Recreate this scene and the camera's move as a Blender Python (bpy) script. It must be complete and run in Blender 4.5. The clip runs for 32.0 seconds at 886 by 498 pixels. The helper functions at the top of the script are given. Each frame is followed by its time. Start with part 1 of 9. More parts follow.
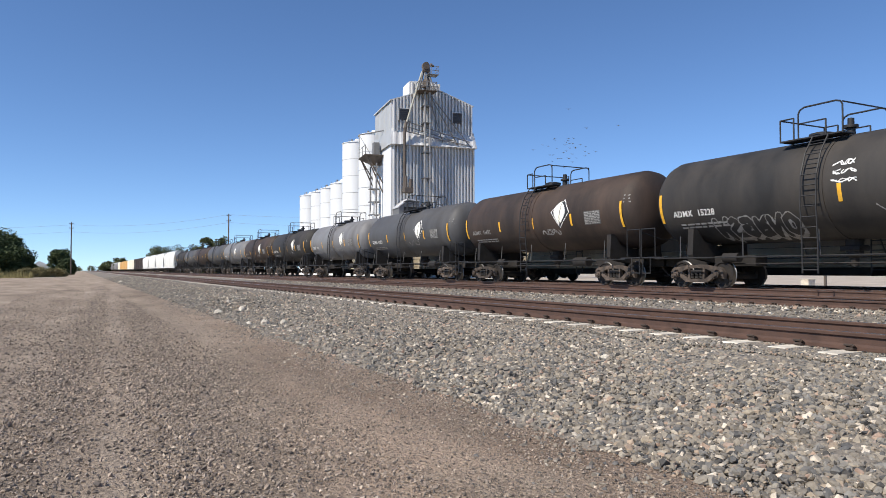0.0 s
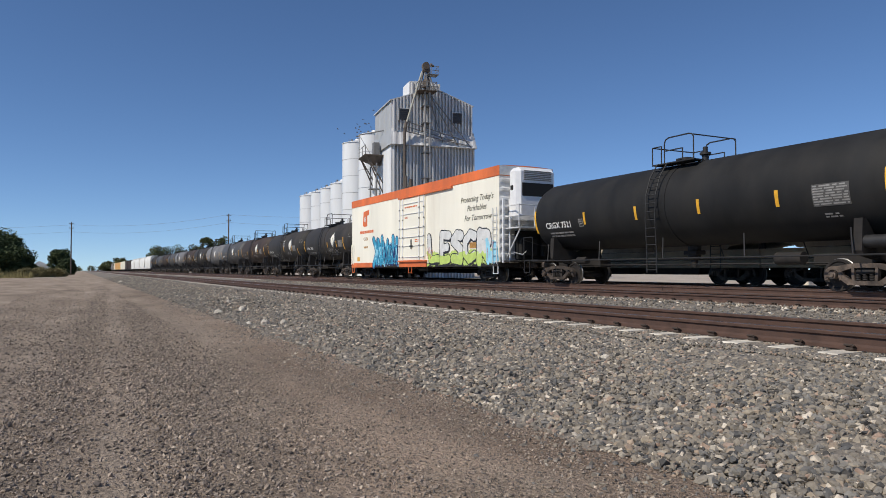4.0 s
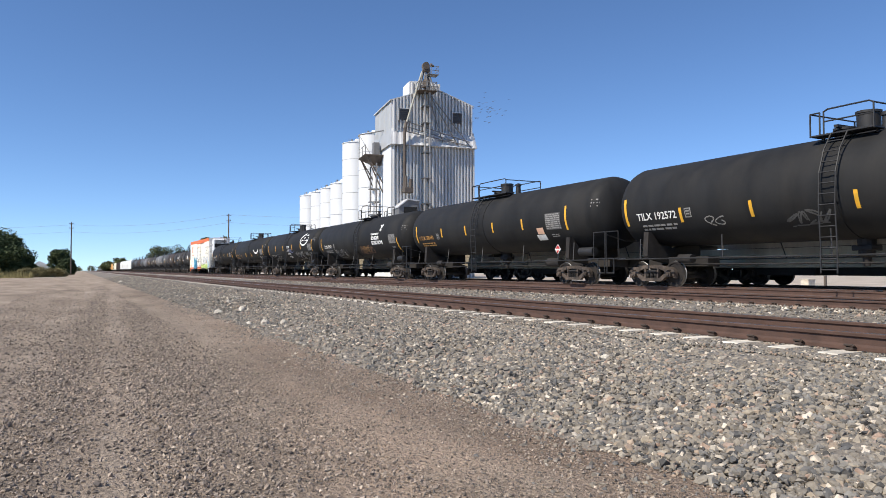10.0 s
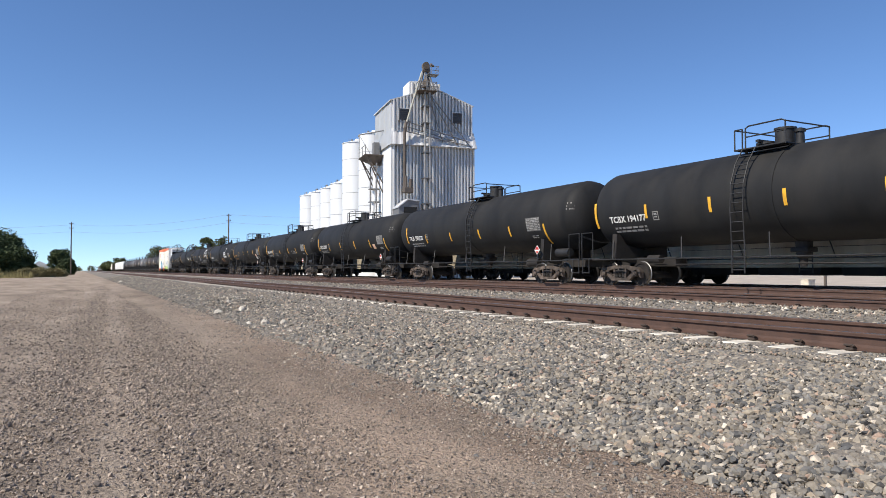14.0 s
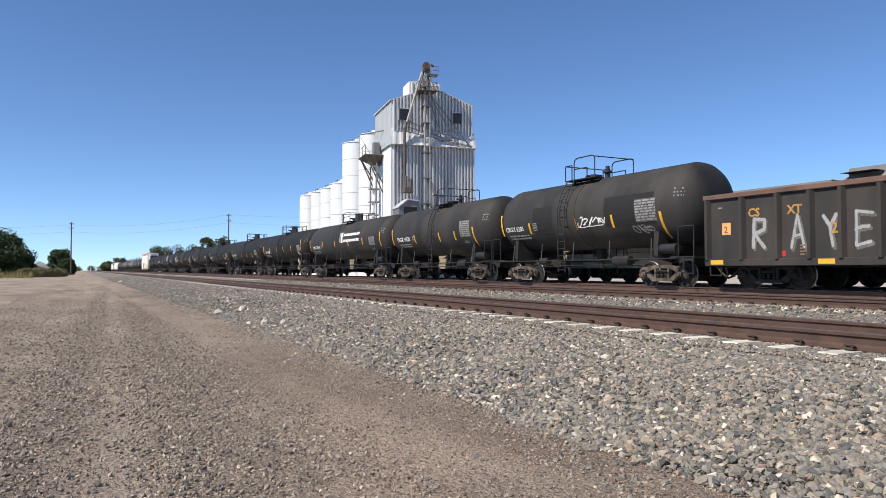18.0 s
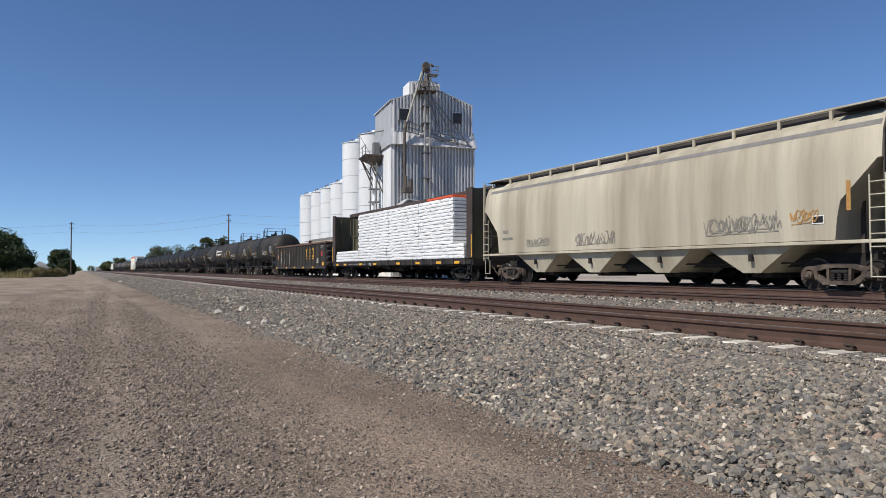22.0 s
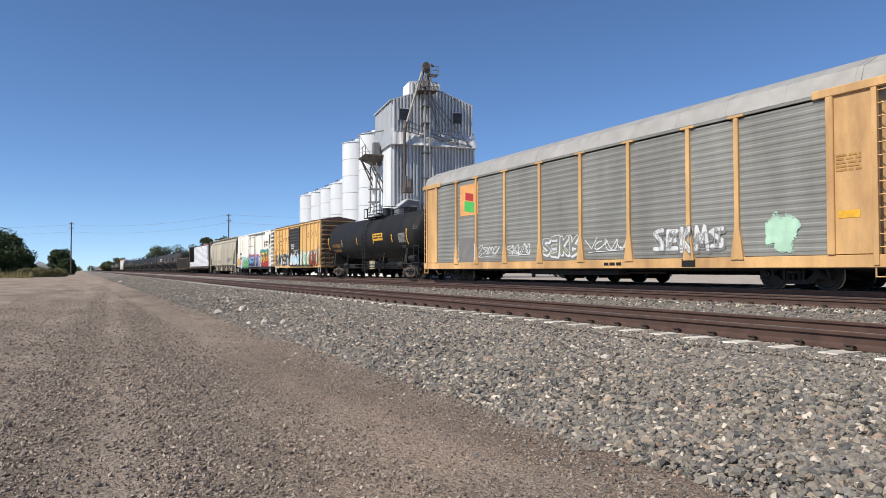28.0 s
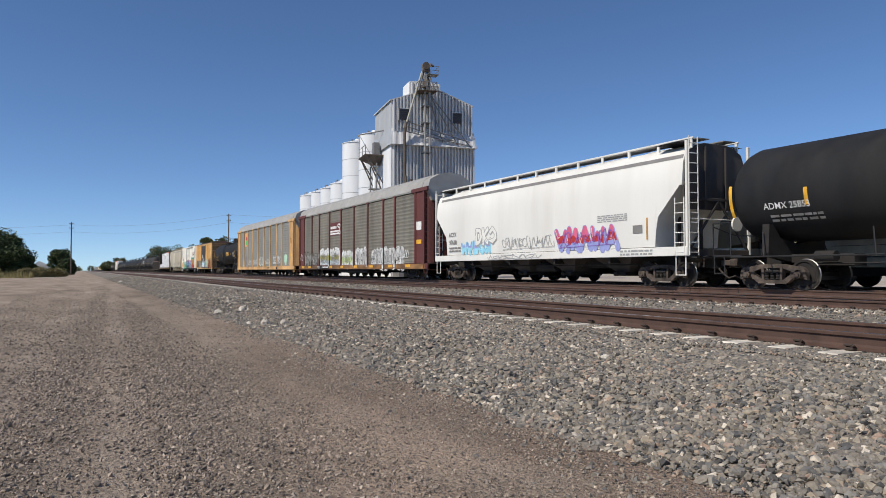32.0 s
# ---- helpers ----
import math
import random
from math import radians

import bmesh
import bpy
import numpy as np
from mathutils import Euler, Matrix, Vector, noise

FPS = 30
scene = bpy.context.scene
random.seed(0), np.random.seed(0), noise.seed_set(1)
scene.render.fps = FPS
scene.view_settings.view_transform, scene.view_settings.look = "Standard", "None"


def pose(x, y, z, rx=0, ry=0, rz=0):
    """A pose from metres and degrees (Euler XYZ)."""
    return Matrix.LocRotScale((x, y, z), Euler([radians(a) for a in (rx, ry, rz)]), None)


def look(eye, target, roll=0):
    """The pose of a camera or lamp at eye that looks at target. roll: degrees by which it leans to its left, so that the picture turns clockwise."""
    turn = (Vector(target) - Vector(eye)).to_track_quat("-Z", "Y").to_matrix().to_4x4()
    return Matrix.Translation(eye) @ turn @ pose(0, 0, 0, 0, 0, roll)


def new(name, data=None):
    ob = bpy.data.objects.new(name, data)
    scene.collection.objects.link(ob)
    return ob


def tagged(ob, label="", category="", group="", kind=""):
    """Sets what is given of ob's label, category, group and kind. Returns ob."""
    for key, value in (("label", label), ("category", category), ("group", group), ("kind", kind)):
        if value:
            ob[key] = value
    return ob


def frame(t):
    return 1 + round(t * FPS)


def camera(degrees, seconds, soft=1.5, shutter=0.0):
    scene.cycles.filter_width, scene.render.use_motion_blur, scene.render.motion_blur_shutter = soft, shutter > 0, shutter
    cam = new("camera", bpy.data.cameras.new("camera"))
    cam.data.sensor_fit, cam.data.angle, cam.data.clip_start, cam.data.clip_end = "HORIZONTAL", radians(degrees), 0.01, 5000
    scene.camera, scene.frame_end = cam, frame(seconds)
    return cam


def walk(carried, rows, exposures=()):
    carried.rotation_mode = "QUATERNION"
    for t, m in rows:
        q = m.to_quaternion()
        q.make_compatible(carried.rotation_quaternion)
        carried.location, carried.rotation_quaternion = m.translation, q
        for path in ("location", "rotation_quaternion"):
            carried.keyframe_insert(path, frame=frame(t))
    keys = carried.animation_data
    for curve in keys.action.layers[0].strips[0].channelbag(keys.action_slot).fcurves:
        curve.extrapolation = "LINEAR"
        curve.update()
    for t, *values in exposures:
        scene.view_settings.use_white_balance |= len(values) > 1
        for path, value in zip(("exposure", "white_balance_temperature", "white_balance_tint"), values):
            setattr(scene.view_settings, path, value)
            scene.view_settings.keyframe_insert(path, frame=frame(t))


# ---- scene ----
# Plan: x across the tracks, y along them (away from the camera), z up, road at z = 0.
# ---- camera ----
cam = camera(64.6, 32.0, soft=0.9)
HEAD, TILT, EYE = 27.37, 1.73, (0.0, 0.0, 1.25)
AIM = (math.sin(radians(HEAD)), math.cos(radians(HEAD)), EYE[2] + math.tan(radians(TILT)))
walk(cam, [(0, look(EYE, AIM)), (32, look(EYE, AIM))], exposures=[(0, 0.34), (1.2, 0.34), (2.0, 0.13), (2.5, -0.08), (3.5, -0.24), (5.5, 0.28), (9, 0.38), (13, 0.41), (19, 0.34), (20, 0.15), (24, -0.07), (25, -0.07), (26, 0.08), (28, 0.16), (29, 0.15), (31, 0.09), (32, -0.07)])

# ---- world and sun ----
SUN = Vector((-0.69, -0.09, 0.72)).normalized()
world = bpy.data.worlds.new("world")
scene.world = world
world.use_nodes = True
wn = world.node_tree
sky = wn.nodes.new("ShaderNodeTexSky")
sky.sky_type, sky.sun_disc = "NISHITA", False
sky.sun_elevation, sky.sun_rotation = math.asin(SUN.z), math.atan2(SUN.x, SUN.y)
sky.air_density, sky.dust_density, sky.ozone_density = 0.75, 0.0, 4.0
sky.altitude = 1400
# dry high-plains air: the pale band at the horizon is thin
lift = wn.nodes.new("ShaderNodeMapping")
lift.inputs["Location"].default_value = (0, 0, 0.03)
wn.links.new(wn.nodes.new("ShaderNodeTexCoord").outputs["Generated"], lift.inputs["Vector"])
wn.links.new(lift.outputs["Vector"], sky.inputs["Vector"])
tone = wn.nodes.new("ShaderNodeHueSaturation")
tone.inputs["Saturation"].default_value, tone.inputs["Hue"].default_value = 1.07, 0.501
wn.links.new(sky.outputs[0], tone.inputs["Color"])
wn.links.new(tone.outputs[0], wn.nodes["Background"].inputs[0])
wn.nodes["Background"].inputs[1].default_value = 0.132
sun = new("sun", bpy.data.lights.new("sun", "SUN"))
sun.data.energy, sun.data.angle, sun.data.color = 4.4, radians(0.53), (1.0, 0.93, 0.82)
sun.matrix_world = look(SUN * 100, (0, 0, 0))


# ---- mesh tools ----
class Mesh:
    """Collects vertices and faces of one part."""

    def __init__(self):
        self.v, self.f = [], []

    def add(self, verts, faces):
        n = len(self.v)
        self.v += [tuple(p) for p in verts]
        self.f += [tuple(i + n for i in q) for q in faces]
        return self

    def box(self, x0, x1, y0, y1, z0, z1, b=0.0):
        """A box, with its edges chamfered by b."""
        x0, x1, y0, y1, z0, z1 = min(x0, x1), max(x0, x1), min(y0, y1), max(y0, y1), min(z0, z1), max(z0, z1)
        if b <= 0:
            v = [(x, y, z) for x in (x0, x1) for y in (y0, y1) for z in (z0, z1)]
            return self.add(v, [(0, 1, 3, 2), (4, 6, 7, 5), (0, 4, 5, 1), (2, 3, 7, 6), (0, 2, 6, 4), (1, 5, 7, 3)])
        b = min(b, 0.45 * min(x1 - x0, y1 - y0, z1 - z0))
        v, at = [], {}
        for i, x in enumerate((x0, x1)):
            for j, y in enumerate((y0, y1)):
                for k, z in enumerate((z0, z1)):
                    c = (b if i == 0 else -b, b if j == 0 else -b, b if k == 0 else -b)
                    for a in range(3):
                        p = [x + c[0], y + c[1], z + c[2]]
                        p[a] = (x, y, z)[a]
                        at[i, j, k, a] = len(v)
                        v.append(p)
        f = []
        for a in range(3):
            for s in (0, 1):
                q = []
                for m, n in ((0, 0), (0, 1), (1, 1), (1, 0)):
                    key = [m, n]
                    key.insert(a, s)
                    q.append(at[(*key, a)])
                f.append(q if (s == 0) == (a != 1) else q[::-1])
            b1, b2 = (a + 1) % 3, (a + 2) % 3
            for m in (0, 1):
                for n in (0, 1):
                    e = []
                    for s in (0, 1):
                        key = [0, 0, 0]
                        key[a], key[b1], key[b2] = s, m, n
                        e.append((at[(*key, b1)], at[(*key, b2)]))
                    q = [e[0][0], e[1][0], e[1][1], e[0][1]]
                    f.append(q if m != n else q[::-1])
        for i in (0, 1):
            for j in (0, 1):
                for k in (0, 1):
                    q = [at[i, j, k, a] for a in range(3)]
                    f.append(q if (i + j + k) % 2 else q[::-1])
        return self.add(v, f)

    def rod(self, p, q, r, n=6, r2=None):
        """A round bar from p to q."""
        p, q = Vector(p), Vector(q)
        w = (q - p).normalized()
        u = w.orthogonal().normalized()
        t = w.cross(u)
        r2 = r if r2 is None else r2
        ring = [(math.cos(2 * math.pi * i / n), math.sin(2 * math.pi * i / n)) for i in range(n)]
        v = [p + r * (a * u + b * t) for a, b in ring] + [q + r2 * (a * u + b * t) for a, b in ring]
        f = [(i, (i + 1) % n, n + (i + 1) % n, n + i) for i in range(n)]
        return self.add(v, f + [tuple(range(n))[::-1], tuple(range(n, 2 * n))])

    def pipe(self, points, r, n=6):
        """A bent round bar through points, in one piece."""
        pts = [Vector(p) for p in points]
        k = len(pts)
        ways = [(b - a).normalized() for a, b in zip(pts, pts[1:])]
        v, u = [], ways[0].orthogonal().normalized()
        for i, p in enumerate(pts):
            a, b = ways[max(0, i - 1)], ways[min(k - 2, i)]
            w = (a + b).normalized() if (a + b).length > 1e-6 else b
            u = (u - w * u.dot(w)).normalized()
            t = w.cross(u)
            grow = min(1.6, 1 / max(0.5, w.dot(b)))
            v += [p + r * grow * (math.cos(2 * math.pi * j / n) * u + math.sin(2 * math.pi * j / n) * t) for j in range(n)]
        f = [(i * n + j, i * n + (j + 1) % n, (i + 1) * n + (j + 1) % n, (i + 1) * n + j) for i in range(k - 1) for j in range(n)]
        return self.add(v, f + [tuple(range(n))[::-1], tuple(range((k - 1) * n, k * n))])

    def turned(self, profile, axis="y", at=(0, 0, 0), n=24):
        """A turned body: profile of (place along the axis, radius)."""
        v, f = [], []
        for s, r in profile:
            for i in range(n):
                a = 2 * math.pi * i / n
                c, d = r * math.cos(a), r * math.sin(a)
                p = {"y": (c, s, d), "x": (s, c, d), "z": (c, d, s)}[axis]
                v.append((p[0] + at[0], p[1] + at[1], p[2] + at[2]))
        for j in range(len(profile) - 1):
            for i in range(n):
                k = (i + 1) % n
                q = (j * n + i, j * n + k, (j + 1) * n + k, (j + 1) * n + i)
                f.append(q if axis != "y" else q[::-1])
        m = len(profile) - 1
        f += [tuple(range(n)), tuple(range(m * n, m * n + n))[::-1]]
        return self.add(v, f)

    def prism(self, poly, axis, a, b):
        """An outline drawn across the axis, drawn out from a to b."""
        def put(p, s):
            return {"x": (s, p[0], p[1]), "y": (p[0], s, p[1]), "z": (p[0], p[1], s)}[axis]
        n = len(poly)
        v = [put(p, a) for p in poly] + [put(p, b) for p in poly]
        f = [(i, (i + 1) % n, n + (i + 1) % n, n + i) for i in range(n)]
        return self.add(v, f + [tuple(range(n))[::-1], tuple(range(n, 2 * n))])

    def sheet(self, rows):
        """A grid of points, rows of equal length."""
        n = len(rows[0])
        v = [p for r in rows for p in r]
        f = [(j * n + i, j * n + i + 1, (j + 1) * n + i + 1, (j + 1) * n + i) for j in range(len(rows) - 1) for i in range(n - 1)]
        return self.add(v, f)

    def data(self, name, material, smooth=None):
        me = bpy.data.meshes.new(name)
        me.from_pydata(self.v, [], self.f)
        me.materials.append(material)
        bm = bmesh.new()
        bm.from_mesh(me)
        bmesh.ops.recalc_face_normals(bm, faces=bm.faces)
        bm.to_mesh(me)
        bm.free()
        if smooth:
            me.shade_smooth()
            me.set_sharp_from_angle(angle=radians(smooth))
        return me


def part(name, m, material, parent=None, label="", smooth=None):
    """One mesh object, under a thing or a part."""
    data = m.data(name, material, smooth) if isinstance(m, Mesh) else m
    ob = new(name, data)
    ob.parent = parent
    return tagged(ob, label)


def thing(name, label, category, group="", kind="", at=None):
    """An empty at a thing's base, that carries its parts."""
    ob = new(name)
    ob.empty_display_size = 0.3
    if at is not None:
        ob.matrix_basis = at
    return tagged(ob, label, category, group, kind)


# ---- materials ----
def mat(name, color, rough=0.7, metal=0.0, var=0.25, scale=6.0, bump=0.1, grain=60.0, dirt=None, dirt_amount=0.0, stretch=(1, 1, 1), rand=0.0, spec=0.5, dirt_at=0.55):
    """A painted, worn or mineral surface: two sizes of variation, stains of a second colour, and fine relief."""
    m = bpy.data.materials.new(name)
    m.use_nodes = True
    t = m.node_tree
    N, L = t.nodes, t.links.new
    b = N["Principled BSDF"]
    co = N.new("ShaderNodeTexCoord")
    mp = N.new("ShaderNodeMapping")
    mp.inputs["Scale"].default_value = stretch
    L(co.outputs["Object"], mp.inputs[0])
    n1 = N.new("ShaderNodeTexNoise")
    n1.inputs["Scale"].default_value, n1.inputs["Detail"].default_value = scale, 6
    n2 = N.new("ShaderNodeTexNoise")
    n2.inputs["Scale"].default_value, n2.inputs["Detail"].default_value = grain, 3
    L(mp.outputs[0], n1.inputs[0])
    L(co.outputs["Object"], n2.inputs[0])
    hs = N.new("ShaderNodeHueSaturation")
    hs.inputs["Color"].default_value = (*color, 1)
    mr = N.new("ShaderNodeMapRange")
    mr.inputs[1].default_value, mr.inputs[2].default_value = 0.3, 0.7
    mr.inputs[3].default_value, mr.inputs[4].default_value = 1 - var, 1 + var
    mm = N.new("ShaderNodeMath")
    mm.operation = "MULTIPLY_ADD"
    mm.inputs[1].default_value, mm.inputs[2].default_value = 0.35, 0
    ad = N.new("ShaderNodeMath")
    L(n2.outputs[0], mm.inputs[0])
    L(n1.outputs[0], ad.inputs[0])
    L(mm.outputs[0], ad.inputs[1])
    sb = N.new("ShaderNodeMath")
    sb.operation = "SUBTRACT"
    sb.inputs[1].default_value = 0.175
    L(ad.outputs[0], sb.inputs[0])
    L(sb.outputs[0], mr.inputs[0])
    value = mr.outputs[0]
    if rand:
        oi = N.new("ShaderNodeObjectInfo")
        r2 = N.new("ShaderNodeMapRange")
        r2.inputs[3].default_value, r2.inputs[4].default_value = 1 - rand, 1 + rand
        L(oi.outputs["Random"], r2.inputs[0])
        mu = N.new("ShaderNodeMath")
        mu.operation = "MULTIPLY"
        L(value, mu.inputs[0])
        L(r2.outputs[0], mu.inputs[1])
        value = mu.outputs[0]
    L(value, hs.inputs["Value"])
    out = hs.outputs[0]
    if dirt:
        n3 = N.new("ShaderNodeTexNoise")
        n3.inputs["Scale"].default_value, n3.inputs["Detail"].default_value, n3.inputs["Roughness"].default_value = scale * 0.6, 8, 0.65
        m3 = N.new("ShaderNodeMapping")
        m3.inputs["Location"].default_value = (7, 3, 5)
        m3.inputs["Scale"].default_value = stretch
        L(co.outputs["Object"], m3.inputs[0])
        L(m3.outputs[0], n3.inputs[0])
        r3 = N.new("ShaderNodeMapRange")
        r3.inputs[1].default_value, r3.inputs[2].default_value = dirt_at - 0.12, dirt_at + 0.2
        r3.inputs[4].default_value = dirt_amount
        L(n3.outputs[0], r3.inputs[0])
        mx = N.new("ShaderNodeMix")
        mx.data_type = "RGBA"
        mx.inputs[7].default_value = (*dirt, 1)
        L(r3.outputs[0], mx.inputs[0])
        L(out, mx.inputs[6])
        out = mx.outputs[2]
    L(out, b.inputs["Base Color"])
    rr = N.new("ShaderNodeMapRange")
    rr.inputs[3].default_value, rr.inputs[4].default_value = max(0.05, rough - 0.12), min(1, rough + 0.12)
    L(n1.outputs[0], rr.inputs[0])
    L(rr.outputs[0], b.inputs["Roughness"])
    b.inputs["Metallic"].default_value = metal
    b.inputs["Specular IOR Level"].default_value = spec
    if bump:
        bp = N.new("ShaderNodeBump")
        bp.inputs["Strength"].default_value, bp.inputs["Distance"].default_value = bump, 0.02
        L(ad.outputs[0], bp.inputs["Height"])
        L(bp.outputs[0], b.inputs["Normal"])
    return m


M = {
    "ballast": mat("ballast", (0.19, 0.165, 0.135), 0.9, var=0.5, scale=14, grain=70, bump=0.9),
    "stone": None,
    "concrete": mat("concrete_tie", (0.62, 0.57, 0.48), 0.85, var=0.2, scale=5, grain=80, bump=0.2, dirt=(0.34, 0.26, 0.2), dirt_amount=0.5, rand=0.1),
    "rail": mat("rusted_rail", (0.092, 0.052, 0.038), 0.75, metal=0.2, var=0.25, scale=5, grain=50, bump=0.15, dirt=(0.09, 0.05, 0.035), dirt_amount=0.6),
    "rail_top": mat("polished_rail_head", (0.42, 0.41, 0.40), 0.3, metal=1.0, var=0.1, scale=3, grain=30, bump=0.02),
    "clip": mat("rail_clip_steel", (0.07, 0.05, 0.04), 0.7, metal=0.3, var=0.3),
    "black": mat("black_tank_paint", (0.017, 0.0172, 0.0178), 0.66, var=0.3, scale=1.2, grain=40, bump=0.03, dirt=(0.036, 0.033, 0.029), dirt_amount=0.7, stretch=(1, 1, 0.3), spec=0.2),
    "dark": mat("weathered_black_paint", (0.028, 0.0272, 0.027), 0.68, var=0.35, scale=1.0, grain=40, bump=0.05, dirt=(0.07, 0.06, 0.051), dirt_amount=0.8, stretch=(1, 1, 0.25), spec=0.25),
    "brown": mat("sooty_brown_paint", (0.033, 0.025, 0.021), 0.65, var=0.35, scale=1.0, grain=40, bump=0.05, dirt=(0.09, 0.06, 0.045), dirt_amount=0.8, stretch=(1, 1, 0.25), spec=0.3),
    "grey": mat("grey_tank_paint", (0.20, 0.20, 0.205), 0.6, var=0.22, scale=1.0, grain=40, bump=0.04, dirt=(0.10, 0.09, 0.08), dirt_amount=0.8, stretch=(1, 1, 0.25), spec=0.35),
    "darkgrey": mat("dark_grey_tank_paint", (0.085, 0.085, 0.088), 0.6, var=0.25, scale=1.0, grain=40, bump=0.04, dirt=(0.055, 0.05, 0.045), dirt_amount=0.8, stretch=(1, 1, 0.25), spec=0.35),
    "under": mat("underframe_grime", (0.016, 0.014, 0.013), 0.85, var=0.4, scale=3, grain=50, bump=0.2, dirt=(0.05, 0.038, 0.03), dirt_amount=0.5),
    "truck": mat("dusty_cast_steel", (0.092, 0.069, 0.054), 0.85, var=0.6, scale=4, grain=60, bump=0.25, dirt=(0.014, 0.012, 0.011), dirt_amount=0.9, rand=0.3),
    "wheel": mat("wheel_steel", (0.028, 0.023, 0.02), 0.75, metal=0.3, var=0.3, scale=5, grain=50, bump=0.1),
    "tread": mat("wheel_tread", (0.26, 0.25, 0.24), 0.5, metal=1.0, var=0.1, scale=5, bump=0),
    # truck steel under overhanging car sides, with their shade put into the colour
    "sooty": mat("shaded_cast_steel", (0.028, 0.024, 0.021), 0.85, var=0.5, scale=4, grain=60, bump=0.25, dirt=(0.012, 0.011, 0.010), dirt_amount=0.9, rand=0.3),
    "frame": mat("black_steel_fittings", (0.019, 0.0185, 0.019), 0.6, var=0.3, scale=4, grain=50, bump=0.08),
    "yellow": mat("yellow_reflector", (0.80, 0.42, 0.03), 0.5, var=0.15, scale=6, bump=0, dirt=(0.3, 0.18, 0.05), dirt_amount=0.4),
    "white": mat("white_lettering", (0.78, 0.77, 0.74), 0.6, var=0.12, scale=6, bump=0, dirt=(0.4, 0.38, 0.35), dirt_amount=0.4),
    "dull": mat("faded_white_lettering", (0.27, 0.26, 0.245), 0.7, var=0.3, scale=6, bump=0),
    "panelback": mat("grimy_data_block", (0.085, 0.082, 0.078), 0.7, var=0.3, scale=6, bump=0),
    "gold": mat("faded_orange_lettering", (0.42, 0.22, 0.06), 0.7, var=0.25, scale=6, bump=0),
}


def ballast_stone_material(stops):
    m = mat("crushed_stone", (0.33, 0.315, 0.30), 0.85, var=0.2, scale=30, grain=150, bump=0.3)
    t = m.node_tree
    N, L = t.nodes, t.links.new
    g = N.new("ShaderNodeNewGeometry")
    r = N.new("ShaderNodeValToRGB")
    e = r.color_ramp.elements
    e[0].position, e[0].color = 0.0, (*stops[0][1], 1)
    e[1].position, e[1].color = 1.0, (*stops[1][1], 1)
    for p, c in stops[2:]:
        e.new(p).color = (*c, 1)
    L(g.outputs["Random Per Island"], r.inputs[0])
    hs = [n for n in N if n.bl_idname == "ShaderNodeHueSaturation"][0]
    L(r.outputs[0], hs.inputs["Color"])
    return m


M["stone"] = ballast_stone_material(((0.0, (0.062, 0.056, 0.049)), (1.0, (0.645, 0.560, 0.451)), (0.12, (0.125, 0.122, 0.117)), (0.25, (0.177, 0.155, 0.127)), (0.5, (0.260, 0.222, 0.171)), (0.68, (0.208, 0.195, 0.174)), (0.78, (0.343, 0.285, 0.209)), (0.84, (0.364, 0.250, 0.183)), (0.88, (0.198, 0.190, 0.174)), (0.94, (0.437, 0.375, 0.291))))
M["pebble"] = ballast_stone_material(((0.0, (0.095, 0.075, 0.060)), (1.0, (0.60, 0.49, 0.385)), (0.35, (0.232, 0.190, 0.154)), (0.75, (0.370, 0.296, 0.230)), (0.97, (0.45, 0.36, 0.28))))


